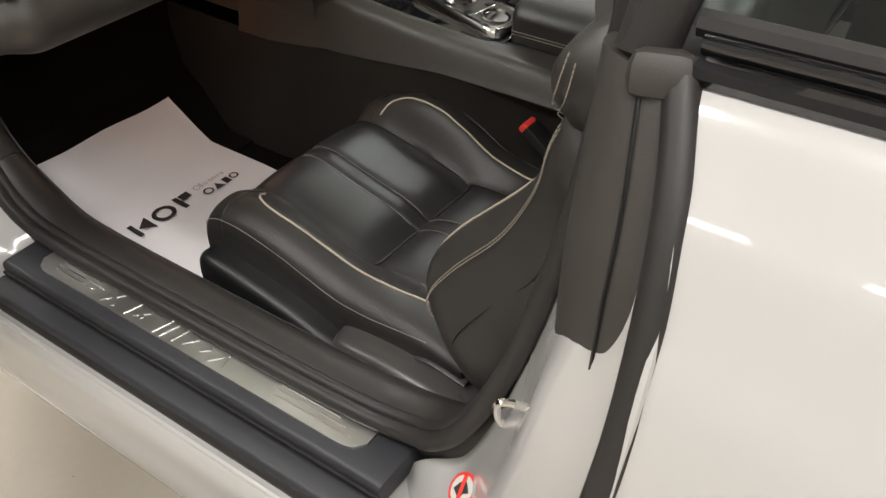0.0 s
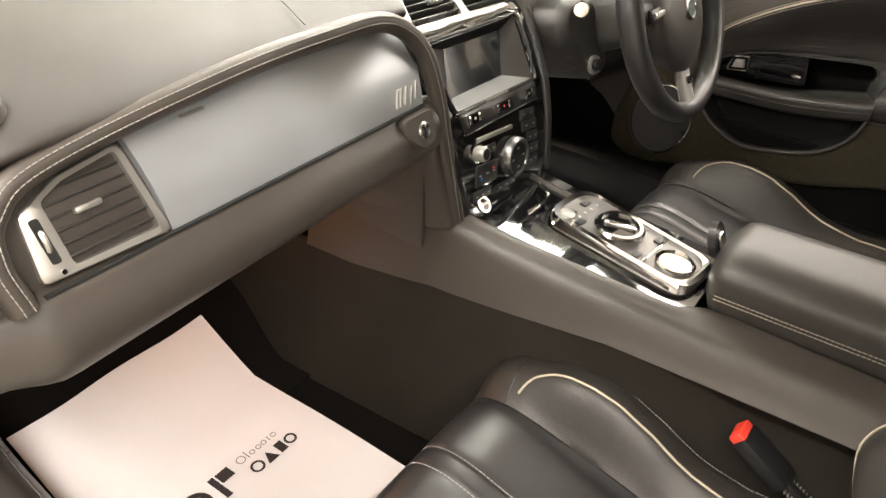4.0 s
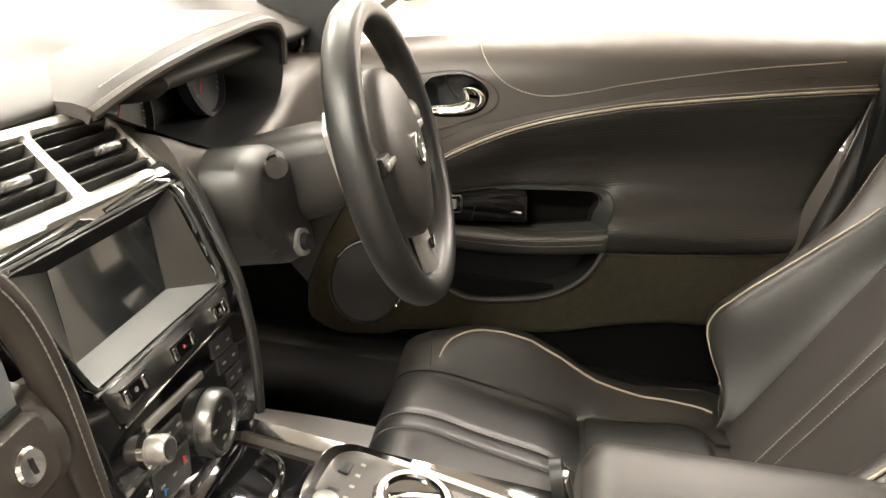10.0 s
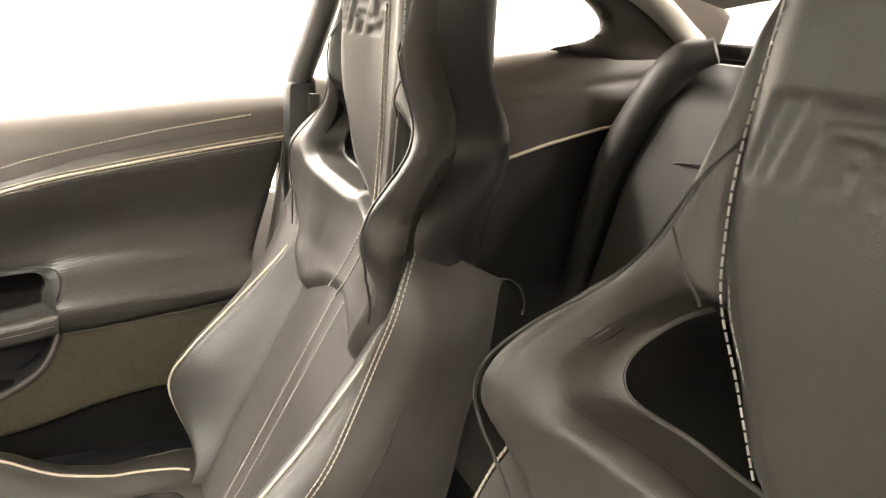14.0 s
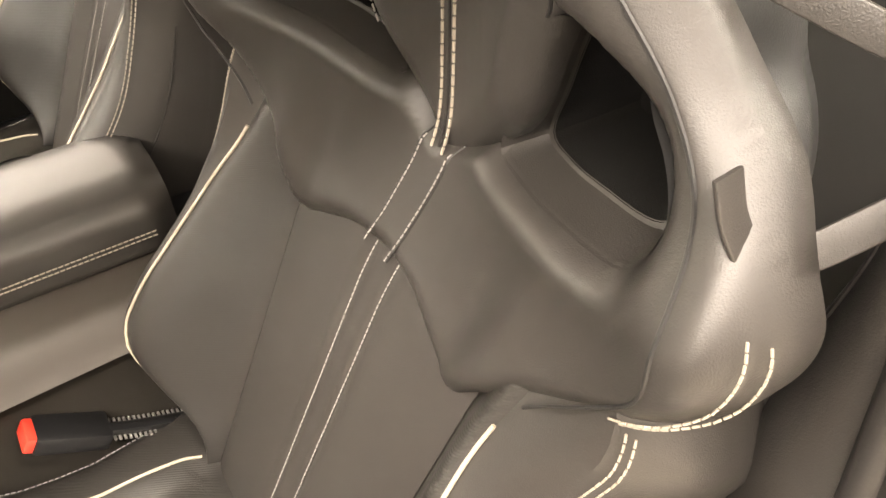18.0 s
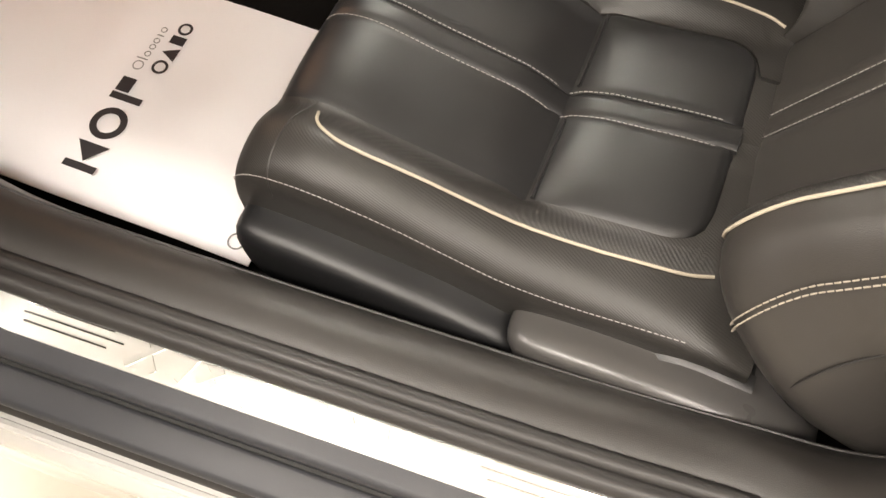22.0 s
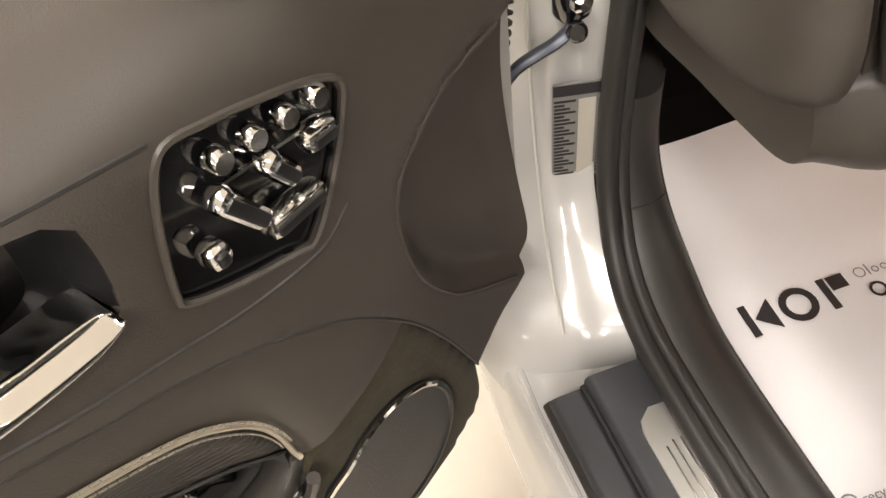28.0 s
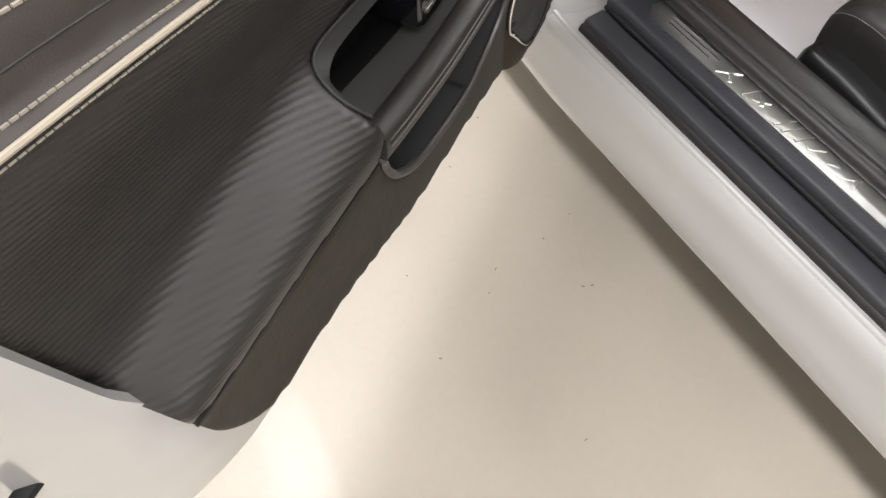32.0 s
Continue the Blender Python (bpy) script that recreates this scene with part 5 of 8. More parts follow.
def side_vent():
    """The tapered outlet at the door end of the panel."""
    m = axes((-0.6085, 0.7545, 0.904), (1, -0.01, 0), (0, 0.42, 0.91))
    v = thing("air_vent", "tapered dash air vent with black slats in a bright satin frame", "air vent", "dash air vents")
    out = rounded([(-0.088, -0.041), (0.045, -0.046), (0.029, 0.053), (-0.040, 0.044), (-0.082, 0.024)], 0.008, 5)
    inn = rounded([(-0.056, -0.035), (0.034, -0.037), (0.0225, 0.0465), (-0.035, 0.0385), (-0.060, 0.028)], 0.004, 5)
    lift = lambda z, pts: [m @ V(a, b, z) for a, b in pts]
    n = 80
    def even_loop(pts):
        q = [V(a, b, 0) for a, b in pts] + [V(pts[0][0], pts[0][1], 0)]
        acc = [0.0]
        for i in range(len(q) - 1):
            acc.append(acc[-1] + (q[i + 1] - q[i]).length)
        res = []
        for k in range(n):
            d = acc[-1] * k / n
            i = max(j for j in range(len(q) - 1) if acc[j] <= d + 1e-9)
            f = (d - acc[i]) / max(1e-9, acc[i + 1] - acc[i])
            res.append((q[i].x + (q[i + 1].x - q[i].x) * f, q[i].y + (q[i + 1].y - q[i].y) * f))
        return res
    o2, i2 = even_loop(out), even_loop(inn)
    mid = [(0.8 * a[0] + 0.2 * b[0], 0.8 * a[1] + 0.2 * b[1]) for a, b in zip(o2, i2)]
    bm = from_rows([lift(-0.014, o2), lift(0.002, o2), lift(0.0045, mid), lift(0.004, i2), lift(-0.014, i2)], closed_u=True, closed_v=True)
    bmesh.ops.recalc_face_normals(bm, faces=bm.faces)
    part("vent_frame", bm, SATIN, v, "bright satin metal vent surround", sharp=40)
    # Backing coloured as the unlit depth of the outlet.
    part("vent_well", slab(inn, 0.003, m @ pose(0, 0, -0.022)), RECESS_SHADE, v)
    for k in range(6):
        y = -0.028 + 0.0125 * k
        x0 = -0.056 - 0.004 * k * 0.2 + (0.010 if k == 5 else 0)
        x1 = 0.033 - 0.0019 * k
        part("slat", rbox(x1 - x0, 0.0105, 0.0024, 0.0010, m @ pose((x0 + x1) / 2, y, -0.005, 78)), SLAT, v)
    for k in range(3):
        part("vane", rbox(0.0015, 0.07, 0.006, 0.0004, m @ pose(-0.035 + 0.025 * k, 0.002, -0.016, 0, 25)), RECESS_SHADE, v)
    part("tab", rbox(0.028, 0.007, 0.010, 0.003, m @ pose(-0.022, 0.009, 0.002)), SATIN, v, "small metal vent tab")
    part("wheel_slot", slab(rounded([(-0.074, -0.027), (-0.065, -0.027), (-0.068, 0.017), (-0.077, 0.017)], 0.003), 0.0015, m @ pose(0, 0, 0.0052)), RECESS_SHADE, v)
    part("vent_wheel", lathe([(0.018, -0.0025), (0.019, 0), (0.018, 0.0025), (0, 0.0025)], m @ pose(-0.071, -0.005, -0.010, 0, 90), 28), SATIN, v)
    part("vent_screw", lathe([(0.0025, 0), (0.0025, 0.001), (0, 0.001)], m @ pose(-0.068, -0.036, 0.0045), 10), GLOSS, v)
side_vent()
part("vent_surround", thick([[face(x, -0.16 + 1.24 * j / 10, -0.006) for j in range(11)] for x in np.linspace(-0.735, -0.54, 12)], 0.006, (0, 0.010, -0.004)), TRIM, dash)
def centre_vents():
    """Twin outlets in one crowned satin frame on top of the stack."""
    m = axes((0.044, 0.800, 0.9225), (0.268, -0.011, -0.015), (0, 0.74, 0.66))
    v = thing("air_vent", "twin centre air vents in one satin metal frame", "air vent", "dash air vents")
    out = rounded([(-0.144, -0.012), (0.140, -0.006), (0.160, 0.008), (0.159, 0.052), (0.128, 0.087), (0.02, 0.084), (-0.120, 0.079), (-0.143, 0.064)], 0.020, 6)
    lf = [(-0.119, 0.005), (-0.005, 0.006), (-0.003, 0.071), (-0.108, 0.065)]
    rt = [(0.010, 0.006), (0.126, 0.007), (0.117, 0.074), (0.008, 0.072)]
    crown = lambda x: -0.35 * max(0.0, abs(x) - 0.10) ** 1.25
    holes = [[(p[0], p[1]) for p in rounded(h, 0.006, 4)] for h in (lf, rt)]
    part("vent_frame", sheet([(p[0], p[1]) for p in out], holes, 0.0028, lambda x, y, e: m @ V(x, y, 0.005 + crown(x) - roll(e, 0.0035)), lambda x, y, e: m @ V(x, y, -0.012 + crown(x))), SATIN, v, "satin metal vent surround", sharp=35)
    for h in (lf, rt):
        # Each well is a flat plate, its darkness given by colour.
        part("vent_well", slab([(p[0], p[1]) for p in rounded([(a * 1.02, b) for a, b in h], 0.004, 3)], 0.004, m @ pose(0, 0, -0.030)), RECESS_SHADE, v)
        for k in range(5):
            f = (k + 0.55) / 5
            x0, x1 = h[0][0] + (h[3][0] - h[0][0]) * f, h[1][0] + (h[2][0] - h[1][0]) * f
            y0, y1 = h[0][1] + (h[3][1] - h[0][1]) * f, h[1][1] + (h[2][1] - h[1][1]) * f
            tilt = math.degrees(math.atan2(y1 - y0, x1 - x0))
            part("slat", rbox(math.hypot(x1 - x0, y1 - y0) - 0.001, 0.0135, 0.0026, 0.0011, m @ pose((x0 + x1) / 2, (y0 + y1) / 2, -0.006, 62, 0, 0) @ pose(0, 0, 0, 0, 0, tilt)), SLAT, v)
        xc, yc = (h[0][0] + h[1][0]) / 2 + 0.012, (h[0][1] + h[3][1]) / 2
        part("tab", rbox(0.030, 0.009, 0.014, 0.0035, m @ pose(xc, yc, 0.003, 20)), surface("smoked_chrome", (0.35, 0.34, 0.33), 0.22, metal=0.85), v, "small metal vent tab")
        for k in range(4):
            part("vane", rbox(0.0016, 0.060, 0.010, 0.0005, m @ pose(h[0][0] + 0.02 + 0.026 * k, yc, -0.020, 0, 25)), RECESS_SHADE, v)
    part("wheel_slot", slab([(p[0], p[1]) for p in rounded([(-0.137, 0.018), (-0.129, 0.018), (-0.126, 0.052), (-0.134, 0.052)], 0.003, 3)], 0.002, m @ pose(0, 0, -0.001)), RECESS_SHADE, v)
    part("vent_wheel", lathe([(0.014, -0.0025), (0.015, 0), (0.014, 0.0025), (0, 0.0025)], m @ pose(-0.1315, 0.035, -0.008, 0, 90), 24), SATIN, v)
    part("vent_screw", lathe([(0.0025, 0), (0.0025, 0.001), (0, 0.001)], m @ pose(-0.126, -0.001, 0.004), 10), GLOSS, v)
centre_vents()
vr, mvr = vent((0.652, 0.79, 0.866), (0.95, -0.3, 0), (0, 0.55, 0.83), 0.085, 0.050, 0, "dash air vent with black slats near the driver door", 7, 0.004)

# ---------- centre stack ----------
stack = thing("centre_stack", "piano black centre stack with screen, buttons and dials", "centre console")
STACK = cr([(0.806, 0.932, 0), (0.776, 0.900, 0), (0.745, 0.850, 0), (0.720, 0.803, 0), (0.705, 0.750, 0), (0.697, 0.700, 0), (0.692, 0.640, 0), (0.690, 0.590, 0)], 120)
STACK_S = [-0.006]
for _a, _b in zip(STACK, STACK[1:]):
    STACK_S.append(STACK_S[-1] + (_b - _a).length)
def SP(u, s, h=0.0):
    """A place on the bowed face of the stack: u across, s down the face, h out of it."""
    y, z = float(np.interp(s, STACK_S, [p.x for p in STACK])), float(np.interp(s, STACK_S, [p.y for p in STACK]))
    y2, z2 = float(np.interp(s + 0.004, STACK_S, [p.x for p in STACK])), float(np.interp(s + 0.004, STACK_S, [p.y for p in STACK]))
    t = V(0, y2 - y, z2 - z).normalized()
    return V(u, y, z) + V(0, t.z, -t.y) * h
def sp_axes(u, s, h=0.0):
    return axes(SP(u, s, h), (1, 0, 0), tuple(SP(u, s - 0.006) - SP(u, s + 0.006)))
fas = [(p[0], p[1]) for p in rounded([(-0.118, 0.002), (0.188, 0.004), (0.190, 0.03), (0.184, 0.08), (0.173, 0.15), (0.168, 0.24), (0.166, 0.315), (-0.086, 0.315), (-0.098, 0.22), (-0.110, 0.135), (-0.118, 0.06)], 0.016, 4)]
SCR = [(-0.082, 0.020), (0.160, 0.030), (0.158, 0.08), (0.146, 0.141), (-0.076, 0.131), (-0.084, 0.07)]
scr = [(p[0], p[1]) for p in rounded(SCR, 0.012, 5)]
part("fascia", sheet(fas, [scr], 0.005, lambda u, s, e: SP(u, s, -roll(e, 0.004)), lambda u, s, e: SP(u, s, -0.020)), GLOSS, stack, "glossy piano black fascia", sharp=50)
part("screen_bezel", tube([SP(u, s, 0.0015) for u, s in smooth2(scr, 120, True)], 0.0024, 8, closed=True), surface("satin_black_bezel", (0.03, 0.03, 0.03), 0.25), stack, "raised black screen surround")
# the display sits deep behind the opening, with side wall and sloping shelf
BACK = [(-0.019, 0.035), (0.133, 0.044), (0.092, 0.113), (-0.052, 0.109)]
front = [(-0.080, 0.022), (0.158, 0.031), (0.145, 0.140), (-0.074, 0.130)]
def wall(name, i, j, material, label=""):
    rows = [[SP(*front[i], -0.004).lerp(SP(*BACK[i], -0.026), k / 5), SP(*front[j], -0.004).lerp(SP(*BACK[j], -0.026), k / 5)] for k in range(6)]
    rows = [[r[0].lerp(r[1], m_ / 8) for m_ in range(9)] for r in rows]
    return part(name, thick(rows, 0.002), material, stack, label)
wall("recess_top", 0, 1, PLASTIC)
keys = wall("screen_side", 1, 2, surface("grey_side_keys", (0.036, 0.033, 0.030), 0.5), "grey plastic side wall with touch keys")
wall("screen_foot", 2, 3, surface("grey_shelf", (0.050, 0.049, 0.048), 0.5), "pale grey shelf under the display")
wall("recess_side", 3, 0, surface("grey_near_keys", (0.045, 0.043, 0.04), 0.45))
part("screen", thick([[SP(*BACK[0], -0.026).lerp(SP(*BACK[1], -0.026), a / 6).lerp(SP(*BACK[3], -0.026).lerp(SP(*BACK[2], -0.026), a / 6), b / 6) for a in range(7)] for b in range(7)], 0.003), SCREEN, stack, "dark switched-off display")
for k in range(5):
    f = 0.14 + 0.16 * k
    a, b = SP(*front[1], -0.004).lerp(SP(*front[2], -0.004), f), SP(*BACK[1], -0.026).lerp(SP(*BACK[2], -0.026), f)
    part("key_line", tube([a.lerp(b, 0.25) + V(-0.001, -0.001, 0), a.lerp(b, 0.8) + V(-0.001, -0.001, 0)], 0.0008, 5), SATIN, stack)
    a, b = SP(*front[0], -0.004).lerp(SP(*front[3], -0.004), f), SP(*BACK[0], -0.026).lerp(SP(*BACK[3], -0.026), f)
    part("key_line", tube([a.lerp(b, 0.3) + V(0.001, -0.001, 0), a.lerp(b, 0.7) + V(0.001, -0.001, 0)], 0.0007, 5), SATIN, stack)
# button strip with three framed buttons and a bright lower line
strip_o = [(p[0], p[1]) for p in rounded([(-0.073, 0.133), (0.145, 0.143), (0.140, 0.172), (-0.068, 0.166)], 0.006, 4)]
part("button_strip", sheet(strip_o, [], 0.005, lambda u, s, e: SP(u, s, 0.003 - roll(e, 0.002)), lambda u, s, e: SP(u, s, -0.002)), surface("dark_strip", (0.02, 0.02, 0.02), 0.3), stack, "dark button strip")
part("strip_line", tube([SP(u, 0.1665 + 0.028 * (u + 0.068), 0.0028) for u in np.linspace(-0.066, 0.138, 20)], 0.0013, 6), CHROME, stack)
def ring(outl, inl, z0, z1, zi, m):
    rows = [[m @ V(p[0], p[1], z0) for p in outl], [m @ V(p[0], p[1], z1) for p in outl], [m @ V(p[0], p[1], z1) for p in inl], [m @ V(p[0], p[1], zi) for p in inl]]
    bm = from_rows(rows, closed_u=True, closed_v=True)
    bmesh.ops.recalc_face_normals(bm, faces=bm.faces)
    return bm
for u, s_, w, mark in ((-0.043, 0.148, 0.038, SATIN), (0.036, 0.1535, 0.044, RED), (0.112, 0.1565, 0.032, SATIN)):
    m = sp_axes(u, s_, 0.003) @ pose(0, 0, 0, 0, 0, -2.6)
    q4 = lambda a, b: rounded([(-a, -b), (a, -b), (a, b), (-a, b)], 0.003)
    part("button_frame", ring(q4(w / 2, 0.0085), q4(w / 2 - 0.003, 0.0062), 0.0, 0.004, 0.001, m), CHROME, stack)
    for sx in (-1, 1):
        part("frame_end", rbox(0.007, 0.012, 0.003, 0.001, m @ pose(sx * (w / 2 - 0.006), 0, 0.003)), CHROME, stack)
    part("button", slab(q4(w / 2 - 0.010, 0.006), 0.003, m @ pose(0, 0, 0.0035), 0.0008), GLOSS, stack)
    part("button_mark", lathe([(0.0022, 0), (0.0022, 0.0006), (0.0, 0.0006)], m @ pose(0, 0, 0.0035), 3 if mark is RED else 12), mark, stack)
# loading slot, volume knob, dial and key plates
part("slot", rbox(0.100, 0.0075, 0.004, 0.0015, sp_axes(0.006, 0.1885, 0.001) @ pose(0, 0, 0, 0, 0, -6)), SATIN, stack, "bright media slot edge")
part("small_knob", lathe([(0.0125, 0), (0.0125, 0.014), (0.0105, 0.018), (0.0, 0.0175)], sp_axes(-0.046, 0.2025), 24), SATIN, stack, "small satin metal knob")
part("knob_collar", lathe([(0.016, 0), (0.016, 0.003), (0.0128, 0.004)], sp_axes(-0.046, 0.2025), 24), CHROME, stack)
part("knob_cap", lathe([(0.0085, 0.0176), (0.0085, 0.0188), (0, 0.0188)], sp_axes(-0.046, 0.2025), 20), PLASTIC, stack)
dm0 = sp_axes(0.050, 0.243)
part("big_dial_ring", lathe([(0.033, 0), (0.033, 0.012), (0.030, 0.016), (0.026, 0.016), (0.025, 0.011)], dm0, 40), surface("grey_metal_ring", (0.20, 0.20, 0.20), 0.28, metal=0.85), stack, "large round dial with a metal ring")
part("big_dial_face", lathe([(0.0255, 0.011), (0.0255, 0.0125), (0.0, 0.0135)], dm0, 36), PLASTIC, stack)
for a in range(4):
    part("dial_mark", rbox(0.006, 0.0025, 0.001, 0, dm0 @ pose(0.016 * math.cos(radians(90 * a)), 0.016 * math.sin(radians(90 * a)), 0.0135)), SATIN, stack)
PLATEM = surface("key_plate_grey", (0.025, 0.025, 0.026), 0.3)
for u, s_, w, h_, a in ((-0.012, 0.207, 0.034, 0.014, -6), (0.104, 0.188, 0.046, 0.018, -8), (0.108, 0.208, 0.046, 0.018, -8), (0.115, 0.230, 0.036, 0.018, -8), (0.118, 0.252, 0.034, 0.018, -8), (0.108, 0.272, 0.050, 0.016, -6), (-0.026, 0.243, 0.060, 0.034, -8), (-0.040, 0.274, 0.050, 0.016, -6), (0.030, 0.285, 0.060, 0.012, -4)):
    m = sp_axes(u, s_, 0.0) @ pose(0, 0, 0, 0, 0, a)
    k_ = part("key_plate", rbox(w, h_, 0.005, 0.0018, m), PLATEM, stack)
    for i in range(max(1, int(w / 0.016))):
        part("key_mark", rbox(0.006, 0.0022, 0.0008, 0, m @ pose(-w / 2 + (i + 0.5) * w / max(1, int(w / 0.016)), 0.0, 0.0028)), SATIN, k_)
part("cold_mark", lathe([(0.004, 0), (0.004, 0.0008), (0.0, 0.0008)], sp_axes(-0.044, 0.246, 0.003), 3), BLUE, stack)
part("hot_mark", lathe([(0.004, 0), (0.004, 0.0008), (0.0, 0.0008)], sp_axes(-0.008, 0.240, 0.003), 3), RED, stack)
part("bright_edge", tube([SP(u, s_, 0.0) for u, s_ in smooth2([(0.190, 0.006), (0.190, 0.03), (0.184, 0.08), (0.173, 0.15), (0.168, 0.24), (0.166, 0.31)], 50)], 0.0032, 8), surface("smoked_edge", (0.12, 0.12, 0.12), 0.2, metal=0.6), stack)
# right column edge (plain trim beside the stack)
rcol = [SP(u, s_, -0.004) for u, s_ in smooth2([(0.196, -0.004), (0.199, 0.03), (0.194, 0.08), (0.183, 0.15), (0.177, 0.24), (0.174, 0.315)], 50)]
part("right_column", tube(rcol, 0.0075, 10), surface("dark_edge_trim", (0.02, 0.019, 0.018), 0.35), stack, "soft black edge beside the stack")
# filler behind the stack down to the tunnel
rows = [[V(x, y, z) for x in np.linspace(-0.105, 0.215, 8)] for y, z in ((0.87, 0.93), (0.84, 0.86), (0.80, 0.78), (0.76, 0.70), (0.74, 0.64), (0.75, 0.5), (0.80, 0.3))]
part("stack_core", thick(rows, 0.12, (0, 0.14, 0.0)), PLASTIC, stack)
# leather cheek beside the passenger footwell
rows = []
for f in np.linspace(0, 1, 20):
    p0 = V(-0.128 + 0.02 * f, 0.745 - 0.045 * f, 0.86 - 0.21 * f)
    rows.append(cr([p0 + V(0.02, -0.002, 0), p0 + V(-0.006, 0.004, 0), p0 + V(-0.014, 0.05, -0.01), p0 + V(-0.020 - 0.03 * (1 - f), 0.16, -0.02), p0 + V(-0.02, 0.4, -0.03)], 12))
part("cheek", thick(rows, 0.01), TRIM, stack, "leather cheek panel of the centre stack")

part("cheek_liner", thick([[V(-0.128 - 0.03 * (y - 0.75), y, z) for z in np.linspace(0.56, 0.84, 6)] for y in np.linspace(0.745, 1.24, 10)], 0.01, (0.012, 0, 0)), TRIM, stack, "leather panel beside the footwell")
# ---------- console / tunnel ----------
con = thing("centre_console", "charcoal leather centre console with stitched edges", "centre console")
def con_left(y):
    return lerp_at(y, (-0.3, 0.09, 0.334, 0.70, 1.0), (-0.04, -0.052, -0.062, -0.092, -0.11))
def side_drop(y):
    return lerp_at(y, (0.0, 0.30, 0.42, 0.60, 0.757, 0.88), (0.045, 0.050, 0.056, 0.085, 0.115, 0.130))
def con_z(y):
    return lerp_at(y, (-0.3, 0.09, 0.33, 0.60, 0.70, 0.80), (0.60, 0.608, 0.612, 0.634, 0.648, 0.67))
for sg in (-1, 1):
    rows = []
    for y in np.linspace(-0.30, 0.98, 40):
        xl, z = con_left(y), con_z(min(y, 0.72))
        if sg < 0:
            hg = side_drop(y)
            inner = 0.055 - 0.036 * ss(0.30, 0.37, y) * ss(0.80, 0.74, y)
            pr = [(xl + inner, z - 0.003), (xl + 0.6 * inner + 0.002, z + 0.001), (xl + 0.004, z - 0.002), (xl - 0.008, z - 0.10 * hg), (xl - 0.018, z - 0.37 * hg), (xl - 0.028, z - 0.74 * hg), (xl - 0.036, z - hg)]
        else:
            xr = 0.160
            pr = [(xr - 0.050, z - 0.004), (xr - 0.035, z - 0.014), (xr - 0.018, z - 0.045), (xr - 0.002, z - 0.076), (xr + 0.010, z - 0.100), (xr + 0.020, z - 0.12), (xr + 0.028, z - 0.135)]
        rows.append(cr([V(a, y, b) for a, b in pr], 18))
    if sg > 0:
        rows = rows[::-1]
    part("console_side", thick(rows, 0.012), TRIM, con)
    rows = []
    for y in np.linspace(-0.30, 1.25, 30):
        z = con_z(min(y, 0.72))
        x = con_left(y) - 0.036 + 0.022 * ss(0.36, 0.22, y) if sg < 0 else 0.190
        rows.append([V(x + 0.004 * sg * -1, y, z + 0.004 - (side_drop(y) if sg < 0 else 0.135)), V(x + sg * 0.006, y, z - 0.20), V(x + sg * 0.018, y, 0.33), V(x + sg * 0.05, y, 0.245)])
    if sg > 0:
        rows = rows[::-1]
    part("tunnel_carpet", thick(rows, 0.012), CARPET_GREY if sg < 0 else CARPET, con, "grey carpeted tunnel side")
    part("side_seam", tube([V(con_left(y) - 0.037 if sg < 0 else 0.191, y, con_z(min(y, 0.72)) - (side_drop(y) if sg < 0 else 0.135)) for y in np.linspace(-0.2, 0.95, 30)], 0.0025, 6), RUBBER, con)
ln = [V(con_left(y) + 0.0, y, con_z(y) + 0.0012) for y in np.linspace(-0.1, 0.70, 90)]
for o in (0.0, 0.009):
    part("stitching", stitches([p + V(o, 0, 0.0034 - 0.05 * (0.009 - o)) for p in ln], 0.0065, 0.005, 0.0009), THREAD, con)
# gloss deck
rows = [[V(con_left(y) + 0.013 + (0.142 - con_left(y)) * k / 8, y, con_z(y) - 0.004 + 0.006 * math.sin(math.pi * k / 8)) for k in range(9)] for y in np.linspace(0.34, 0.735, 30)]
part("gloss_deck", thick(rows, 0.03, (0, 0, -0.03)), GLOSS, con, "piano black console deck")
# ashtray lid with bright bar
part("tray_lid", slab(rounded([(-0.058, 0.632), (0.060, 0.640), (0.095, 0.690), (-0.05, 0.700)], 0.02), 0.012, pose(0.02, 0, 0.655, -4), 0.003), GLOSS, con)
part("tray_bar", tube(cr([(0.000, 0.632, 0.652), (0.035, 0.628, 0.654), (0.075, 0.636, 0.654), (0.09, 0.66, 0.655)], 20), 0.004, 8), CHROME, con)
part("socket", lathe([(0.014, 0), (0.014, 0.006), (0.010, 0.006), (0.010, 0.0)], pose(-0.045, 0.69, 0.665, 50), 20), CHROME, con)
# selector island
sel = thing("gear_selector", "chrome framed gear selector panel with a rotary dial", "gear selector")
mi = axes((0.060, 0.478, 0.6265), (1, -0.12, 0.0), (0.12, 1, 0.105))
isl = rounded([(-0.052, -0.128), (0.050, -0.128), (0.056, 0.128), (-0.056, 0.128)], 0.040, 8)
inn = rounded([(-0.043, -0.116), (0.042, -0.116), (0.047, 0.116), (-0.047, 0.116)], 0.034, 8)
rows = [[mi @ V(p[0] * 1.16, p[1] * 1.07, -0.004) for p in isl], [mi @ V(p[0] * 1.08, p[1] * 1.035, 0.010) for p in isl], [mi @ V(p[0], p[1], 0.017) for p in isl], [mi @ V(p[0], p[1], 0.017) for p in inn], [mi @ V(p[0], p[1], 0.010) for p in inn]]
bm = from_rows(rows, closed_u=True, closed_v=True)
bmesh.ops.recalc_face_normals(bm, faces=bm.faces)
part("chrome_surround", bm, CHROME, sel, "bright chrome surround")
part("island_plate", slab(inn, 0.006, mi @ pose(0, 0, 0.0125)), surface("grey_satin_plate", (0.10, 0.095, 0.09), 0.35, metal=0.4), sel)
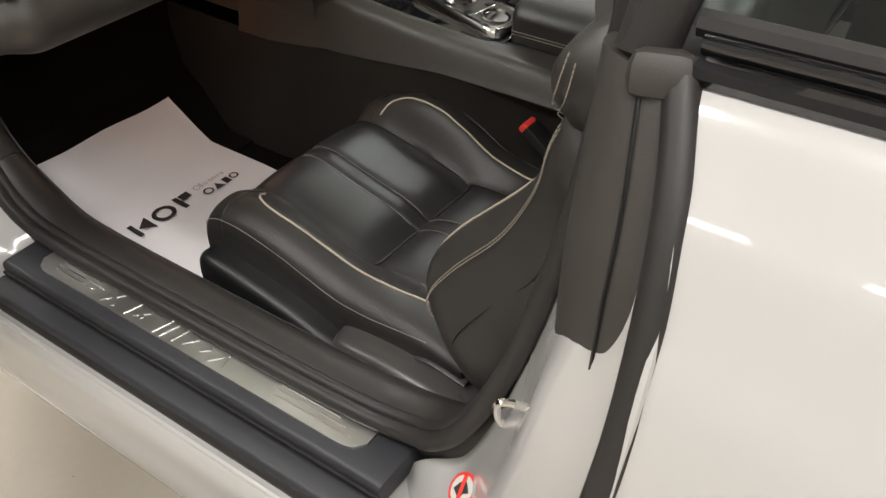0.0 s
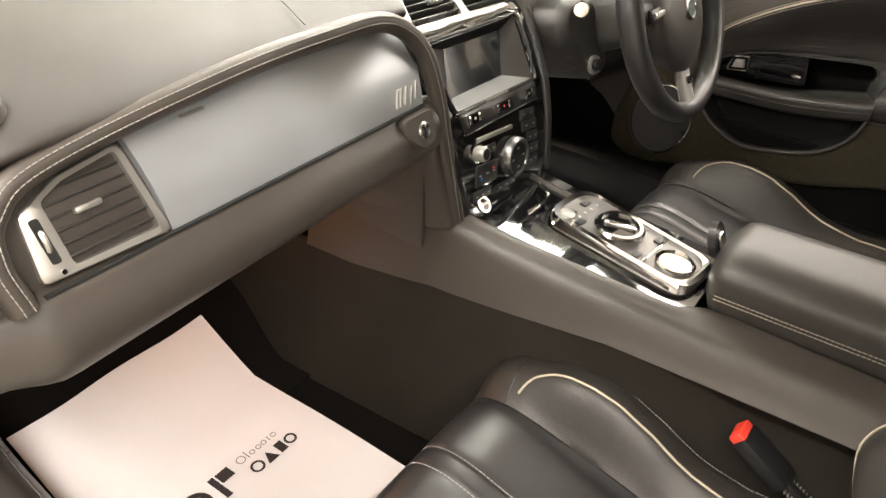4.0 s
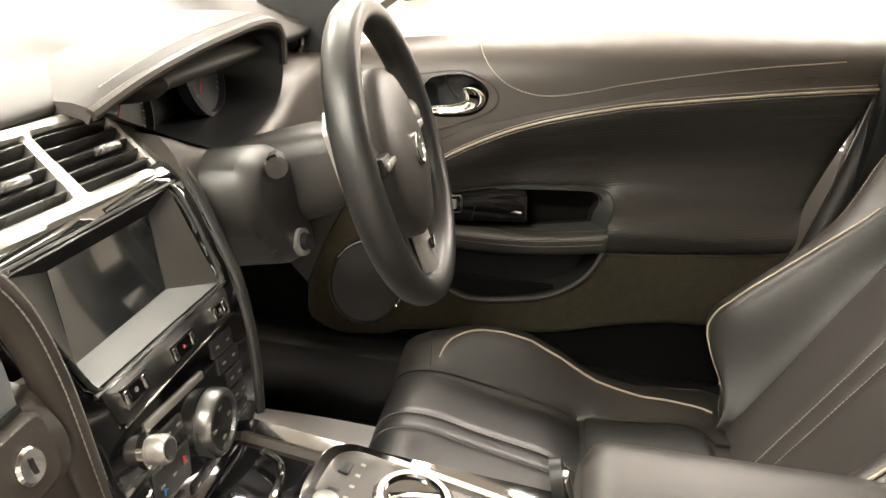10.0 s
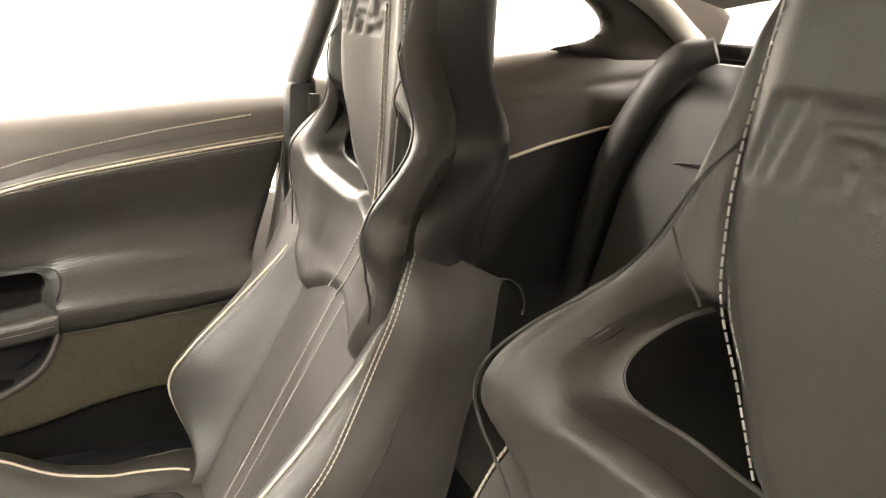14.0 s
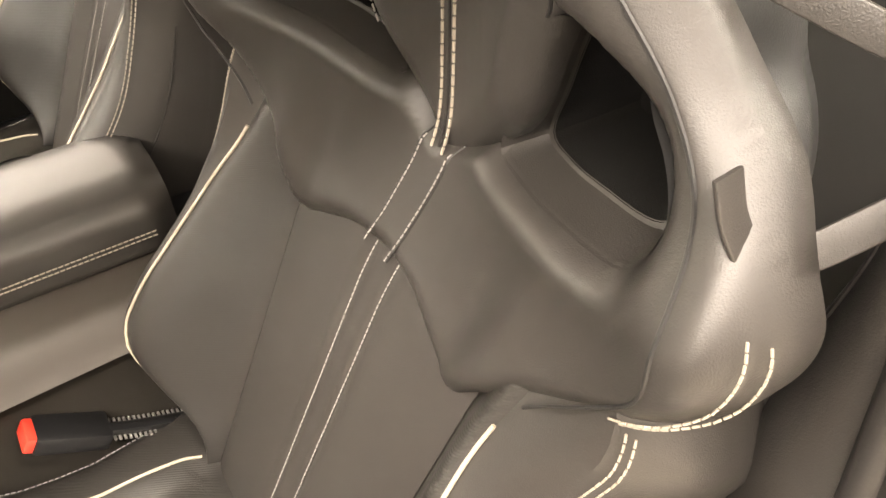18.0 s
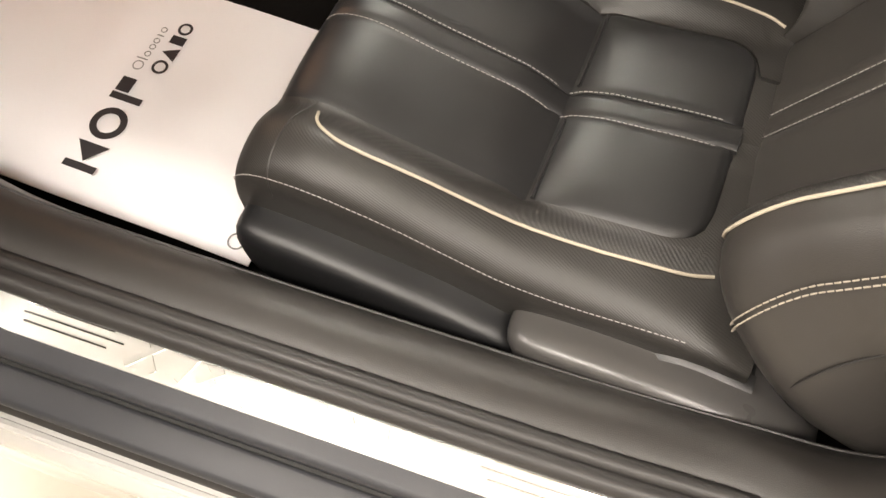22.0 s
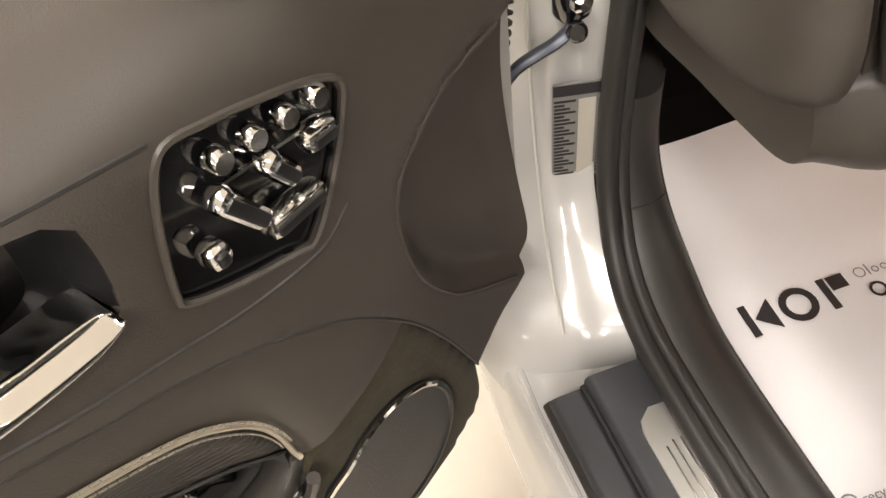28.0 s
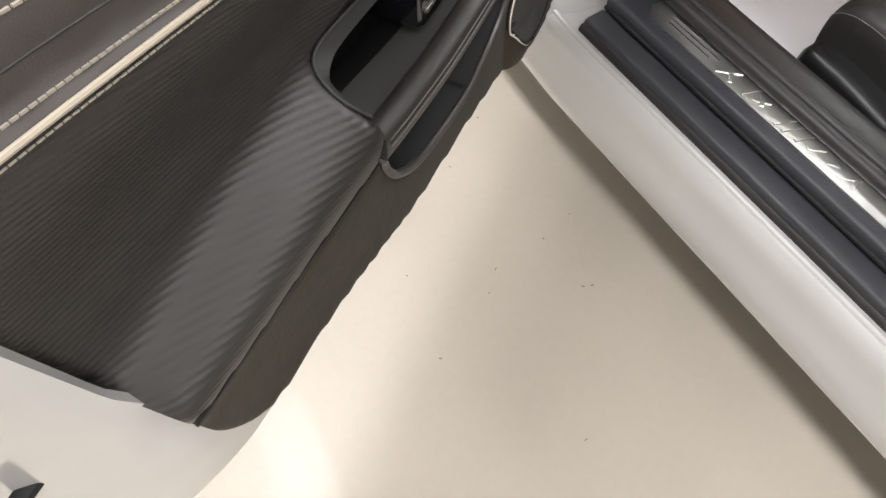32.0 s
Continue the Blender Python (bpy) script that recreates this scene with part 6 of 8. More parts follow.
part("dial_ring", lathe([(0.041, 0), (0.041, 0.012), (0.037, 0.016), (0.031, 0.016), (0.030, 0.008)], mi @ pose(0, 0.022, 0.010), 40), CHROME, sel, "chrome rotary gear dial")
part("dial_top", lathe([(0.0305, 0.008), (0.0305, 0.012), (0.0, 0.0135)], mi @ pose(0, 0.022, 0.010), 36), GLOSS, sel)
part("dial_grip", rbox(0.012, 0.052, 0.006, 0.002, mi @ pose(0, 0.022, 0.0235, 0, 0, 25)), CHROME, sel)
part("start_ring", lathe([(0.031, 0), (0.031, 0.006), (0.028, 0.008), (0.025, 0.004)], mi @ pose(-0.002, -0.082, 0.011), 36), CHROME, sel)
part("start_button", lathe([(0.025, 0.0), (0.025, 0.003), (0.0, 0.002)], mi @ pose(-0.002, -0.082, 0.011), 32), CHROME, sel, "round polished start button")
for k in range(5):
    part("gear_mark", rbox(0.004, 0.005, 0.001, 0, mi @ pose(-0.036 + 0.002 * k, 0.085 - 0.016 * k * 0 , 0.0128) @ pose(0.015 * k, 0, 0)), SATIN, sel)
for kx, ky in ((-0.03, -0.03), (0.03, -0.035), (-0.03, 0.075), (0.02, 0.10), (-0.022, 0.10)):
    part("mode_button", rbox(0.018, 0.012, 0.004, 0.0015, mi @ pose(kx, ky, 0.0135)), PLASTIC, sel)
part("divider_bar", rbox(0.085, 0.004, 0.003, 0.001, mi @ pose(0, -0.044, 0.013)), CHROME, sel)
part("corner_knob", lathe([(0.013, 0), (0.013, 0.006), (0.009, 0.008), (0, 0.008)], mi @ pose(-0.034, 0.100, 0.012), 20), SATIN, sel)
# armrest
arm = thing("armrest", "charcoal leather centre armrest lid with stitched sides", "armrest")
rows = []
for f in np.linspace(0, 1, 26):
    y = 0.338 - 0.36 * f
    k = math.sqrt(max(0.0, 1 - (1 - min(1, f / 0.10)) ** 2)) * 0.35 + 0.65
    k2 = 1 - 0.25 * (ss(0.93, 1.0, f))
    xc, zc = 0.078 - 0.01 * f, 0.652 + 0.012 * f
    hw, hh = 0.090 * min(k, k2), 0.050 * min(k, k2)
    rows.append([V(xc + hw * a, y, zc + hh * b) for a, b in rounded([(-1, -0.9), (1, -0.9), (0.98, 0.55), (0.6, 1.0), (-0.6, 1.0), (-0.98, 0.55)], 0.35, 4)])
part("armrest_lid", from_rows(rows, closed_u=True, cap=True), LEATHER_SOFT, arm)
for zz in (0.640, 0.646):
    part("stitching", stitches([V(-0.0125 + 0.0 * f - 0.010 * f + 0.0, 0.325 - 0.33 * f, zz + 0.012 * f) for f in np.linspace(0.03, 0.97, 40)], 0.0065, 0.005, 0.0009), THREAD, arm)
part("catch_well", slab(circle(0.022, 24, 0.030), 0.012, axes((0.098, 0.352, 0.668), (1, 0, 0), (0, 0.3, 1))), PLASTIC, arm)
part("catch", rbox(0.020, 0.010, 0.030, 0.004, pose(0.098, 0.350, 0.668, -20)), CHROME, arm, "chrome armrest catch")
part("armrest_base", rbox(0.14, 0.40, 0.20, 0.02, pose(0.068, 0.10, 0.51)), PLASTIC, arm)

# ---------- driver side ----------
drv = thing("instrument_binnacle", "leather hooded instrument binnacle with dark dials", "instrument cluster")
ARCH = [(0.112, 0.986), (0.16, 1.004), (0.21, 1.017), (0.28, 1.029), (0.353, 1.035), (0.43, 1.038), (0.487, 1.035), (0.532, 1.024), (0.556, 1.002), (0.562, 0.968)]
SILL = [(0.562, 0.968), (0.552, 0.930), (0.516, 0.906), (0.42, 0.893), (0.325, 0.896), (0.241, 0.925), (0.17, 0.957), (0.112, 0.986)]
hood = smooth2(ARCH, 48)
def hood_y(x):
    return 0.792 + 0.035 * ((x - 0.36) / 0.25) ** 2 * (1 if x < 0.36 else 0.35)
rows = []
for d, drop in ((0.0, 0.004), (0.004, 0.0), (0.02, -0.003), (0.06, -0.002), (0.12, 0.004), (0.20, 0.012), (0.27, 0.030)):
    rows.append([V(x, hood_y(x) + d, z - drop) for x, z in hood])
part("hood", thick(rows, 0.010, (0, 0.006, -0.012)), DASH_TOP, drv, "stitched leather hood")
part("hood_lip", tube([V(x, hood_y(x) + 0.002, z - 0.006) for x, z in hood], 0.0065, 8), TRIM, drv)
part("stitching", stitches([V(x, hood_y(x) + 0.014, z + 0.0042) for x, z in hood[3:-4]], 0.0065, 0.005, 0.0006), THREAD_DIM, drv)
well = smooth2(ARCH, 40) + smooth2(SILL, 40)[1:-1]
part("instrument_well", bowl([[V(0.35 + (x - 0.35) * k, hood_y(x) * (1 - f) + 0.905 * f, 0.955 + (z - 0.955) * k) for x, z in well] for f, k in ((0.0, 0.985), (0.3, 0.95), (0.75, 0.90), (1.0, 0.86))]), PLASTIC, drv, "black instrument well")
for dx in (-0.115, 0.115):
    dm = axes((0.350 + dx, 0.880 + dx * 0.05, 0.958), (1, 0.05, 0), (0, 0.3, 1))
    g = part("dial", lathe([(0.062, -0.01), (0.064, 0.006), (0.058, 0.008), (0.056, 0.0), (0.0, 0.0)], dm, 40), surface("dial_grey", (0.03, 0.032, 0.034), 0.4), drv, "dark round instrument dial")
    for k in range(26):
        a = radians(220 - k * 260 / 25)
        part("dial_tick", rbox(0.007 if k % 5 == 0 else 0.004, 0.0012, 0.001, 0, dm @ pose(0.049 * math.cos(a), 0.049 * math.sin(a), 0.0015, 0, 0, math.degrees(a))), SATIN, g)
    part("pointer", rbox(0.044, 0.0016, 0.001, 0, dm @ pose(-0.012, -0.012, 0.003, 0, 0, 45)), RED, g)
low = thing("driver_dash", "charcoal leather lower dash behind the steering wheel", "dashboard")
rows = []
for x in np.linspace(0.185, 0.80, 28):
    bz = smooth_at(x, (0.185, 0.241, 0.325, 0.42, 0.516, 0.57, 0.66, 0.80), (0.950, 0.922, 0.893, 0.889, 0.903, 0.935, 0.950, 0.945))
    by = hood_y(min(0.56, max(0.12, x))) - 0.002
    rows.append(cr([V(x, 0.90, bz - 0.01), V(x, by + 0.012, bz), V(x, by - 0.012, bz - 0.010), V(x, 0.776, bz - 0.045), V(x, 0.766, 0.835), V(x, 0.776, 0.808), V(x, 0.80, 0.786), V(x, 0.88, 0.765), V(x, 1.0, 0.74), V(x, 1.1, 0.80), V(x, 1.0, 0.90)], 40, True))
part("lower_panel", from_rows(rows, closed_u=True, cap=True), TRIM, low)
for k in range(3):
    part("sensor_slot", rbox(0.028, 0.004, 0.003, 0.001, pose(0.236, 0.763, 0.862 - 0.009 * k, 0, 0, 0)), RECESS_SHADE, low)
# column shroud with stalks and switches
col = thing("steering_column", "black plastic steering column shroud with stalks", "steering column")
SHROUD = surface("dark_grey_shroud", (0.026, 0.0245, 0.023), 0.42, grain=0.3, grain_scale=1100)
cm = axes((0.37, 0.715, 0.865), (1, 0, 0), (0, 0.36, 0.93))
rows = []
for d, k in ((-0.10, 1.0), (-0.02, 1.0), (0.03, 0.96), (0.07, 0.8)):
    rows.append([cm @ V(x * k, y * k, d) for x, y in rounded([(-0.045, -0.060), (0.055, -0.060), (0.070, 0.0), (0.05, 0.055), (-0.045, 0.055), (-0.055, 0.0)], 0.03, 5)])
part("shroud", from_rows(rows, closed_u=True, cap=True), SHROUD, col)
pod = rounded([(0.190, 0.885), (0.200, 0.915), (0.245, 0.926), (0.330, 0.910), (0.360, 0.84), (0.372, 0.765), (0.330, 0.762), (0.272, 0.785), (0.225, 0.825), (0.185, 0.865)], 0.03, 5)
pod_m = axes((0.0, 0.712, 0.85), (1, -0.02, 0), (0, 0.22, 0.97))
pod_o = [(p[0], p[1] - 0.85) for p in rounded([(0.205, 0.890), (0.222, 0.922), (0.262, 0.930), (0.330, 0.914), (0.362, 0.84), (0.368, 0.775), (0.335, 0.762), (0.285, 0.775), (0.250, 0.815), (0.215, 0.855)], 0.022, 6)]
part("side_pod", sheet(pod_o, [], 0.004, lambda x, y, e: pod_m @ V(x, y, 0.004 - roll(e, 0.022)), lambda x, y, e: pod_m @ V(x, y, -0.085)), SHROUD, col, "dark grey plastic switch pod", sharp=60)
part("stalk", tube(cr([(0.285, 0.715, 0.905), (0.255, 0.706, 0.910), (0.238, 0.700, 0.913)], 10), 0.011, 12), PLASTIC, col)
part("stalk_cap", lathe([(0.0125, -0.004), (0.0125, 0.004), (0.009, 0.007), (0.0, 0.008)], axes((0.238, 0.699, 0.912), (0, 0, 1), (0.6, -1, 0)), 20), CHROME, col, "chrome stalk end")
part("column_ring", lathe([(0.017, 0), (0.017, 0.006), (0.012, 0.007), (0.011, 0.002), (0, 0.002)], axes((0.300, 0.690, 0.800), (1, -0.2, 0), (0, 0.3, 1)), 24), SATIN, col)
part("column_knob", lathe([(0.010, 0), (0.010, 0.014), (0.007, 0.016), (0, 0.016)], axes((0.300, 0.690, 0.800), (1, -0.2, 0), (0, 0.3, 1)), 20), PLASTIC, col, "round adjuster knob")
# steering wheel
wheel = thing("steering_wheel", "black leather steering wheel with grey spokes and paddles", "steering wheel")
wm = axes((0.395, 0.594, 0.898), (1, 0, 0), (0, 0.36, 0.93))
rim = [wm @ V(0.178 * math.cos(a), 0.178 * math.sin(a), 0.0) for a in np.linspace(0, 2 * math.pi, 72, endpoint=False)]
part("rim", tube(rim, 0.0182, 16, closed=True, up=wm.to_3x3() @ V(0, 0, 1), flat=1.2), LEATHER, wheel, "black leather rim")
for a0 in (30, 150, 210, 330):
    part("rim_seam", tube([wm @ V((0.178 + 0.0172 * math.cos(b)) * math.cos(radians(a0)), (0.178 + 0.0172 * math.cos(b)) * math.sin(radians(a0)), 0.0205 * math.sin(b)) for b in np.linspace(0, 2 * math.pi, 16, endpoint=False)], 0.0012, 5, closed=True), RUBBER, wheel)
hub = [(0.088 * math.cos(a) * (1.08 if abs(math.sin(a)) < 0.7 else 1.0), 0.108 * math.sin(a)) for a in np.linspace(0, 2 * math.pi, 40, endpoint=False)]
rows = [[wm @ V(x * k, y * k, d) for x, y in hub] for d, k in ((-0.05, 0.8), (-0.01, 1.02), (0.006, 1.0), (0.016, 0.9), (0.024, 0.6), (0.027, 0.2))]
part("hub", from_rows(rows, closed_u=True, cap=True), LEATHER_SOFT, wheel, "leather airbag cover")
part("badge_ring", lathe([(0.021, 0.024), (0.021, 0.030), (0.018, 0.031), (0.0175, 0.028)], wm, 32), CHROME, wheel)
part("badge_disc", lathe([(0.0, 0.0285), (0.0178, 0.0285), (0.0178, 0.026), (0.0, 0.026)], wm, 32), surface("badge_enamel", (0.10, 0.13, 0.12), 0.3, metal=0.5), wheel)
for sx in (-1, 1):
    sp = [wm @ V(sx * x, y, d) for x, y, d in ((0.05, 0.01, 0.0), (0.10, 0.018, -0.006), (0.165, 0.02, -0.002))]
    part("spoke", tube(cr(sp, 14), 0.021, 12, flat=0.45, up=wm.to_3x3() @ V(0, 0, 1)), SATIN if sx > 0 else PLASTIC, wheel)
    part("spoke_pad", rbox(0.05, 0.024, 0.014, 0.005, wm @ pose(sx * 0.095, 0.012, 0.006)), PLASTIC, wheel)
    for k in range(4):
        part("wheel_button", rbox(0.009, 0.010, 0.006, 0.002, wm @ pose(sx * (0.080 + 0.011 * k), 0.012, 0.014)), SATIN, wheel)
    part("paddle", slab(rounded([(-0.012, -0.065), (0.014, -0.05), (0.018, 0.05), (-0.008, 0.07)], 0.008), 0.005, wm @ pose(sx * 0.115, 0.02, -0.035) @ Matrix.Diagonal((sx, 1, 1, 1)), 0.001), SATIN, wheel, "metal gear paddle")
bsp = [wm @ V(0, y, d) for y, d in ((-0.05, 0.0), (-0.10, -0.004), (-0.165, -0.002))]
part("lower_spoke", tube(cr(bsp, 14), 0.026, 12, flat=0.4, up=wm.to_3x3() @ V(0, 0, 1)), SATIN, wheel, "satin metal lower spoke")
part("spoke_mark", rbox(0.016, 0.014, 0.004, 0.001, wm @ pose(0.0, -0.125, 0.009)), GLOSS, wheel)

# ---------- doors ----------
GROOVE = [(0.106, 0.505), (0.134, 0.590), (0.166, 0.664), (0.203, 0.720), (0.243, 0.757), (0.312, 0.805), (0.345, 0.822), (0.385, 0.844), (0.452, 0.868), (0.510, 0.888), (0.569, 0.904), (0.652, 0.930), (0.716, 0.951), (0.771, 0.964), (0.895, 0.990), (1.03, 1.012)]
PIPE = [(0.285, 0.655), (0.290, 0.705), (0.306, 0.743), (0.338, 0.779), (0.42, 0.830), (0.514, 0.872), (0.64, 0.911), (0.735, 0.933), (0.808, 0.949), (0.907, 0.969), (1.02, 0.990)]
HOLLOW = [(0.290, 0.668), (0.305, 0.684), (0.332, 0.702), (0.375, 0.717), (0.465, 0.731), (0.541, 0.740), (0.610, 0.747), (0.642, 0.748), (0.658, 0.740), (0.663, 0.724), (0.656, 0.706)]
POCKET = [(0.657, 0.650), (0.645, 0.615), (0.622, 0.580), (0.57, 0.542), (0.50, 0.522), (0.43, 0.512), (0.387, 0.522), (0.335, 0.553), (0.302, 0.60), (0.290, 0.645)]
LEDGE = [(0.657, 0.645), (0.731, 0.653), (0.82, 0.667), (0.90, 0.681), (0.958, 0.695)]
HEM = [(0.106, 0.505), (0.108, 0.441), (0.135, 0.414), (0.187, 0.402), (0.262, 0.414), (0.413, 0.440), (0.525, 0.452), (0.60, 0.465), (0.681, 0.490), (0.743, 0.507), (0.80, 0.518), (0.86, 0.524), (0.905, 0.546), (0.940, 0.61), (0.958, 0.695)]
PLATE = [(0.262, 0.910), (0.285, 0.856), (0.279, 0.838), (0.225, 0.810), (0.203, 0.807), (0.160, 0.862), (0.163, 0.885), (0.229, 0.910)]
CUP = [(0.415, 0.900), (0.410, 0.916), (0.394, 0.928), (0.370, 0.935), (0.340, 0.932), (0.306, 0.921), (0.301, 0.905), (0.308, 0.868), (0.328, 0.858), (0.356, 0.860), (0.388, 0.867), (0.407, 0.880)]
PADDLE_OUT = [(0.367, 0.914), (0.385, 0.918), (0.399, 0.915), (0.409, 0.907), (0.412, 0.897), (0.409, 0.886), (0.399, 0.876), (0.384, 0.869), (0.354, 0.863), (0.329, 0.861), (0.314, 0.865), (0.311, 0.870)]
PADDLE_IN = [(0.367, 0.913), (0.3695, 0.906), (0.373, 0.897), (0.371, 0.889), (0.353, 0.882), (0.335, 0.879), (0.318, 0.8755), (0.312, 0.871)]
SURROUND = [(0.258, 0.920), (0.303, 0.930), (0.339, 0.938), (0.369, 0.940), (0.398, 0.932), (0.419, 0.922), (0.430, 0.909), (0.432, 0.897), (0.424, 0.882), (0.402, 0.867), (0.353, 0.843), (0.305, 0.824), (0.257, 0.805), (0.206, 0.794), (0.178, 0.806)]

def build_door(origin, d, n, dz, name, label, length=0.975, full=True):
    """A door card. s runs from the hinge end, h is height, w stands out of the card towards the cabin."""
    door = thing(name, label, "car door", "car doors")
    d, n = V(*d, 0).normalized(), V(*n, 0).normalized()
    flip = d.cross(V(0, 0, 1)).dot(n) < 0
    stretch = (length - 0.7) / 0.275
    def P(s, h, w=0.0):
        if s > 0.7:
            s = 0.7 + (s - 0.7) * stretch
        return V(*origin, 0) + d * s + n * w + V(0, 0, h + dz)
    groove, pipe, hollow, pocket = smooth2(GROOVE, 90), smooth2(PIPE, 100), smooth2(HOLLOW, 50), smooth2(POCKET, 50)
    ledge, hem, plate, cup = smooth2(LEDGE, 26), smooth2(HEM, 80), smooth2(PLATE, 48, True), smooth2(CUP, 48, True)
    pipe_xy = list(zip(*pipe))
    def pipe_h(s):
        return lerp_at(s, pipe_xy[0], pipe_xy[1])
    def ridge_h(s):
        return lerp_at(s, (0.28, 0.60, 0.66, 0.776, 0.873, 0.956), (0.650, 0.660, 0.688, 0.702, 0.707, 0.710))
    def belt(s):
        return lerp_at(s, (0.0, 0.06, 0.11, 0.2, 0.38, 1.04), (0.892, 0.916, 0.940, 0.966, 0.995, 1.075))
    def w_at(s, h):
        if s < 0.285 or h > pipe_h(s):
            w = (-0.012 - 0.012 * ss(0.80, 1.0, h)) * ss(0.0, 0.16, s)
            b = belt(s)
            f = max(0.0, (h - b + 0.075) / 0.075)
            w -= 0.085 * (1 - math.sqrt(max(0.0, 1 - min(1.0, f) ** 2))) * ss(0.10, 0.24, s)
            w += 0.012 * ss(0.80, 0.68, h) * ss(0.30, 0.26, s)
            sb = lerp_at(h, (0.54, 0.548, 0.577, 0.626, 0.657, 0.69, 0.72, 0.747, 0.768, 0.788, 0.818, 0.827, 0.834, 0.841), (-0.05, -0.002, 0.043, 0.104, 0.127, 0.143, 0.149, 0.148, 0.142, 0.129, 0.091, 0.068, 0.033, -0.038))
            w -= 0.020 * ss(-0.004, 0.022, sb - s) * ss(-0.01, 0.05, s)
        else:
            rh = ridge_h(s)
            f = min(1.0, max(0.0, (h - rh) / max(0.02, pipe_h(s) - rh)))
            deep = lerp_at(s, (0.30, 0.48, 0.66, 0.97), (0.0, 0.056, 0.060, 0.034))
            w = 0.004 - 0.016 * ss(0.0, 0.3, f) - deep * ss(0.0, lerp_at(s, (0.6, 0.96), (0.36, 0.20)), f) * ss(1.05, 0.42, f)
            if h < rh:
                w = 0.004 - 0.012 * ss(0.0, 0.055, rh - h) - 0.008 * ss(0.04, 0.16, rh - h)
        w -= 0.004 * (1 - ss(0.0, 0.02, s - 0.012))
        return w
    def panel(name, outline, material, label="", step=0.0085, ease=0.004, holes=()):
        bm = sheet(outline, holes, step, lambda s, h, e: P(s, h, w_at(s, h) - roll(e, ease)), lambda s, h, e: P(s, h, w_at(s, h) - 0.022))
        return part(name, bm, material, door, label, sharp=60)
    top = [(s, belt(s)) for s in np.linspace(1.04, 0.02, 60)]
    panel("upper_trim", groove + top + smooth2([(-0.012, 0.868), (0.010, 0.848), (0.018, 0.78), (0.022, 0.70), (0.012, 0.60), (0.030, 0.570), (0.070, 0.545)], 24), TRIM, "charcoal leather upper door trim", ease=0.0006, holes=[cup, plate])
    gi = [q for q in groove if q[1] > 0.68]
    panel("waist_panel", gi + pipe[::-1] + smooth2([(0.280, 0.652), (0.219, 0.656), (0.174, 0.676)], 10), TRIM, "charcoal leather middle trim", ease=0.0012)
    panel("insert", pipe + [(1.015, 0.95), (0.998, 0.86), (0.978, 0.78)] + ledge[::-1] + hollow[::-1], DOOR_RIB, "ribbed black leather door insert")
    panel("lower_trim", [(0.172, 0.680), (0.138, 0.602), (0.118, 0.54)] + hem + ledge[::-1] + pocket[1:] + [(0.284, 0.653), (0.219, 0.654)], SUEDE, "grey-brown suede lower door trim")
    def line(pts, out=0.001):
        return [P(a, b, w_at(a, b) + out) for a, b in pts]
    def lined(pts, nn=60, out=0.001):
        return line(smooth2(pts, nn), out)
    part("groove", tube(line(groove, -0.001), 0.0016, 6, taper=lambda f: 1 - 0.45 * ss(0.3, 0.6, f)), RUBBER, door)
    part("ledge_seam", tube(line(ledge, -0.0005), 0.0016, 6), RUBBER, door)
    part("piping", tube(line(pipe, 0.0012), 0.0021, 8), PIPING, door, "cream piping")
    part("stitching", stitches(line([(a - 0.002, b + 0.0052) for a, b in pipe[6:]], 0.0046), 0.0055, 0.0045, 0.0010), THREAD, door)
    part("stitching", stitches(line([(a + 0.003, b - 0.0048) for a, b in pipe[6:]], 0.0022), 0.0055, 0.0045, 0.0007), THREAD, door)
    part("stitching", stitches(lined([(0.384, 1.000), (0.388, 0.984), (0.398, 0.967), (0.416, 0.947), (0.445, 0.927), (0.487, 0.916), (0.532, 0.918), (0.593, 0.934), (0.648, 0.951), (0.817, 0.994), (0.97, 1.025)], 120), 0.0065, 0.005, 0.0011), THREAD, door)
    part("scallop_edge", tube(lined([(0.034, 0.8345), (0.068, 0.828), (0.091, 0.819), (0.130, 0.789), (0.143, 0.769), (0.149, 0.748), (0.150, 0.72), (0.144, 0.69), (0.128, 0.657), (0.105, 0.626), (0.044, 0.577)], 60, -0.0006), 0.0015, 6), TRIM, door)
    part("handle_groove", tube(line(smooth2(SURROUND, 90), -0.0004), 0.0016, 6), RUBBER, door)
    # grab hollow with its plastic liner, and the map pocket below
    def shrink(loop, k, c):
        return [(c[0] + (a - c[0]) * k, c[1] + (b - c[1]) * k) for a, b in loop]
    grab = hollow + smooth2([(0.654, 0.682), (0.47, 0.646), (0.30, 0.642)], 20)
    c = (0.48, 0.700)
    part("grab_liner", from_rows([[P(a, b, w_at(a, b) - 0.003) for a, b in grab], [P(a, b, min(-0.030, w_at(a, b) - 0.006)) for a, b in shrink(grab, 0.975, c)], [P(a, b, -0.056) for a, b in shrink(grab, 0.90, c)], [P(a, b, -0.064) for a, b in shrink(grab, 0.87, c)]], closed_u=True), surface("soft_grey_plastic", (0.036, 0.036, 0.033), 0.62, grain=0.3, grain_scale=900), door, "soft grey plastic hollow liner", sharp=50)
    part("grab_floor", bowl([[P(a, b, -0.0635) for a, b in shrink(grab, 0.868, c)], [P(a, b - 0.010, -0.098) for a, b in shrink(grab, 0.83, c)], [P(a, b - 0.010, -0.102) for a, b in shrink(grab, 0.74, c)]]), CARPET, door, "black flock lining of the hollow", sharp=50)
    part("hollow_edge", tube(line(hollow, -0.001), 0.0016, 6), RUBBER, door)
    pk = pocket + smooth2([(0.30, 0.642), (0.47, 0.636), (0.650, 0.660)], 20)
    c = (0.47, 0.60)
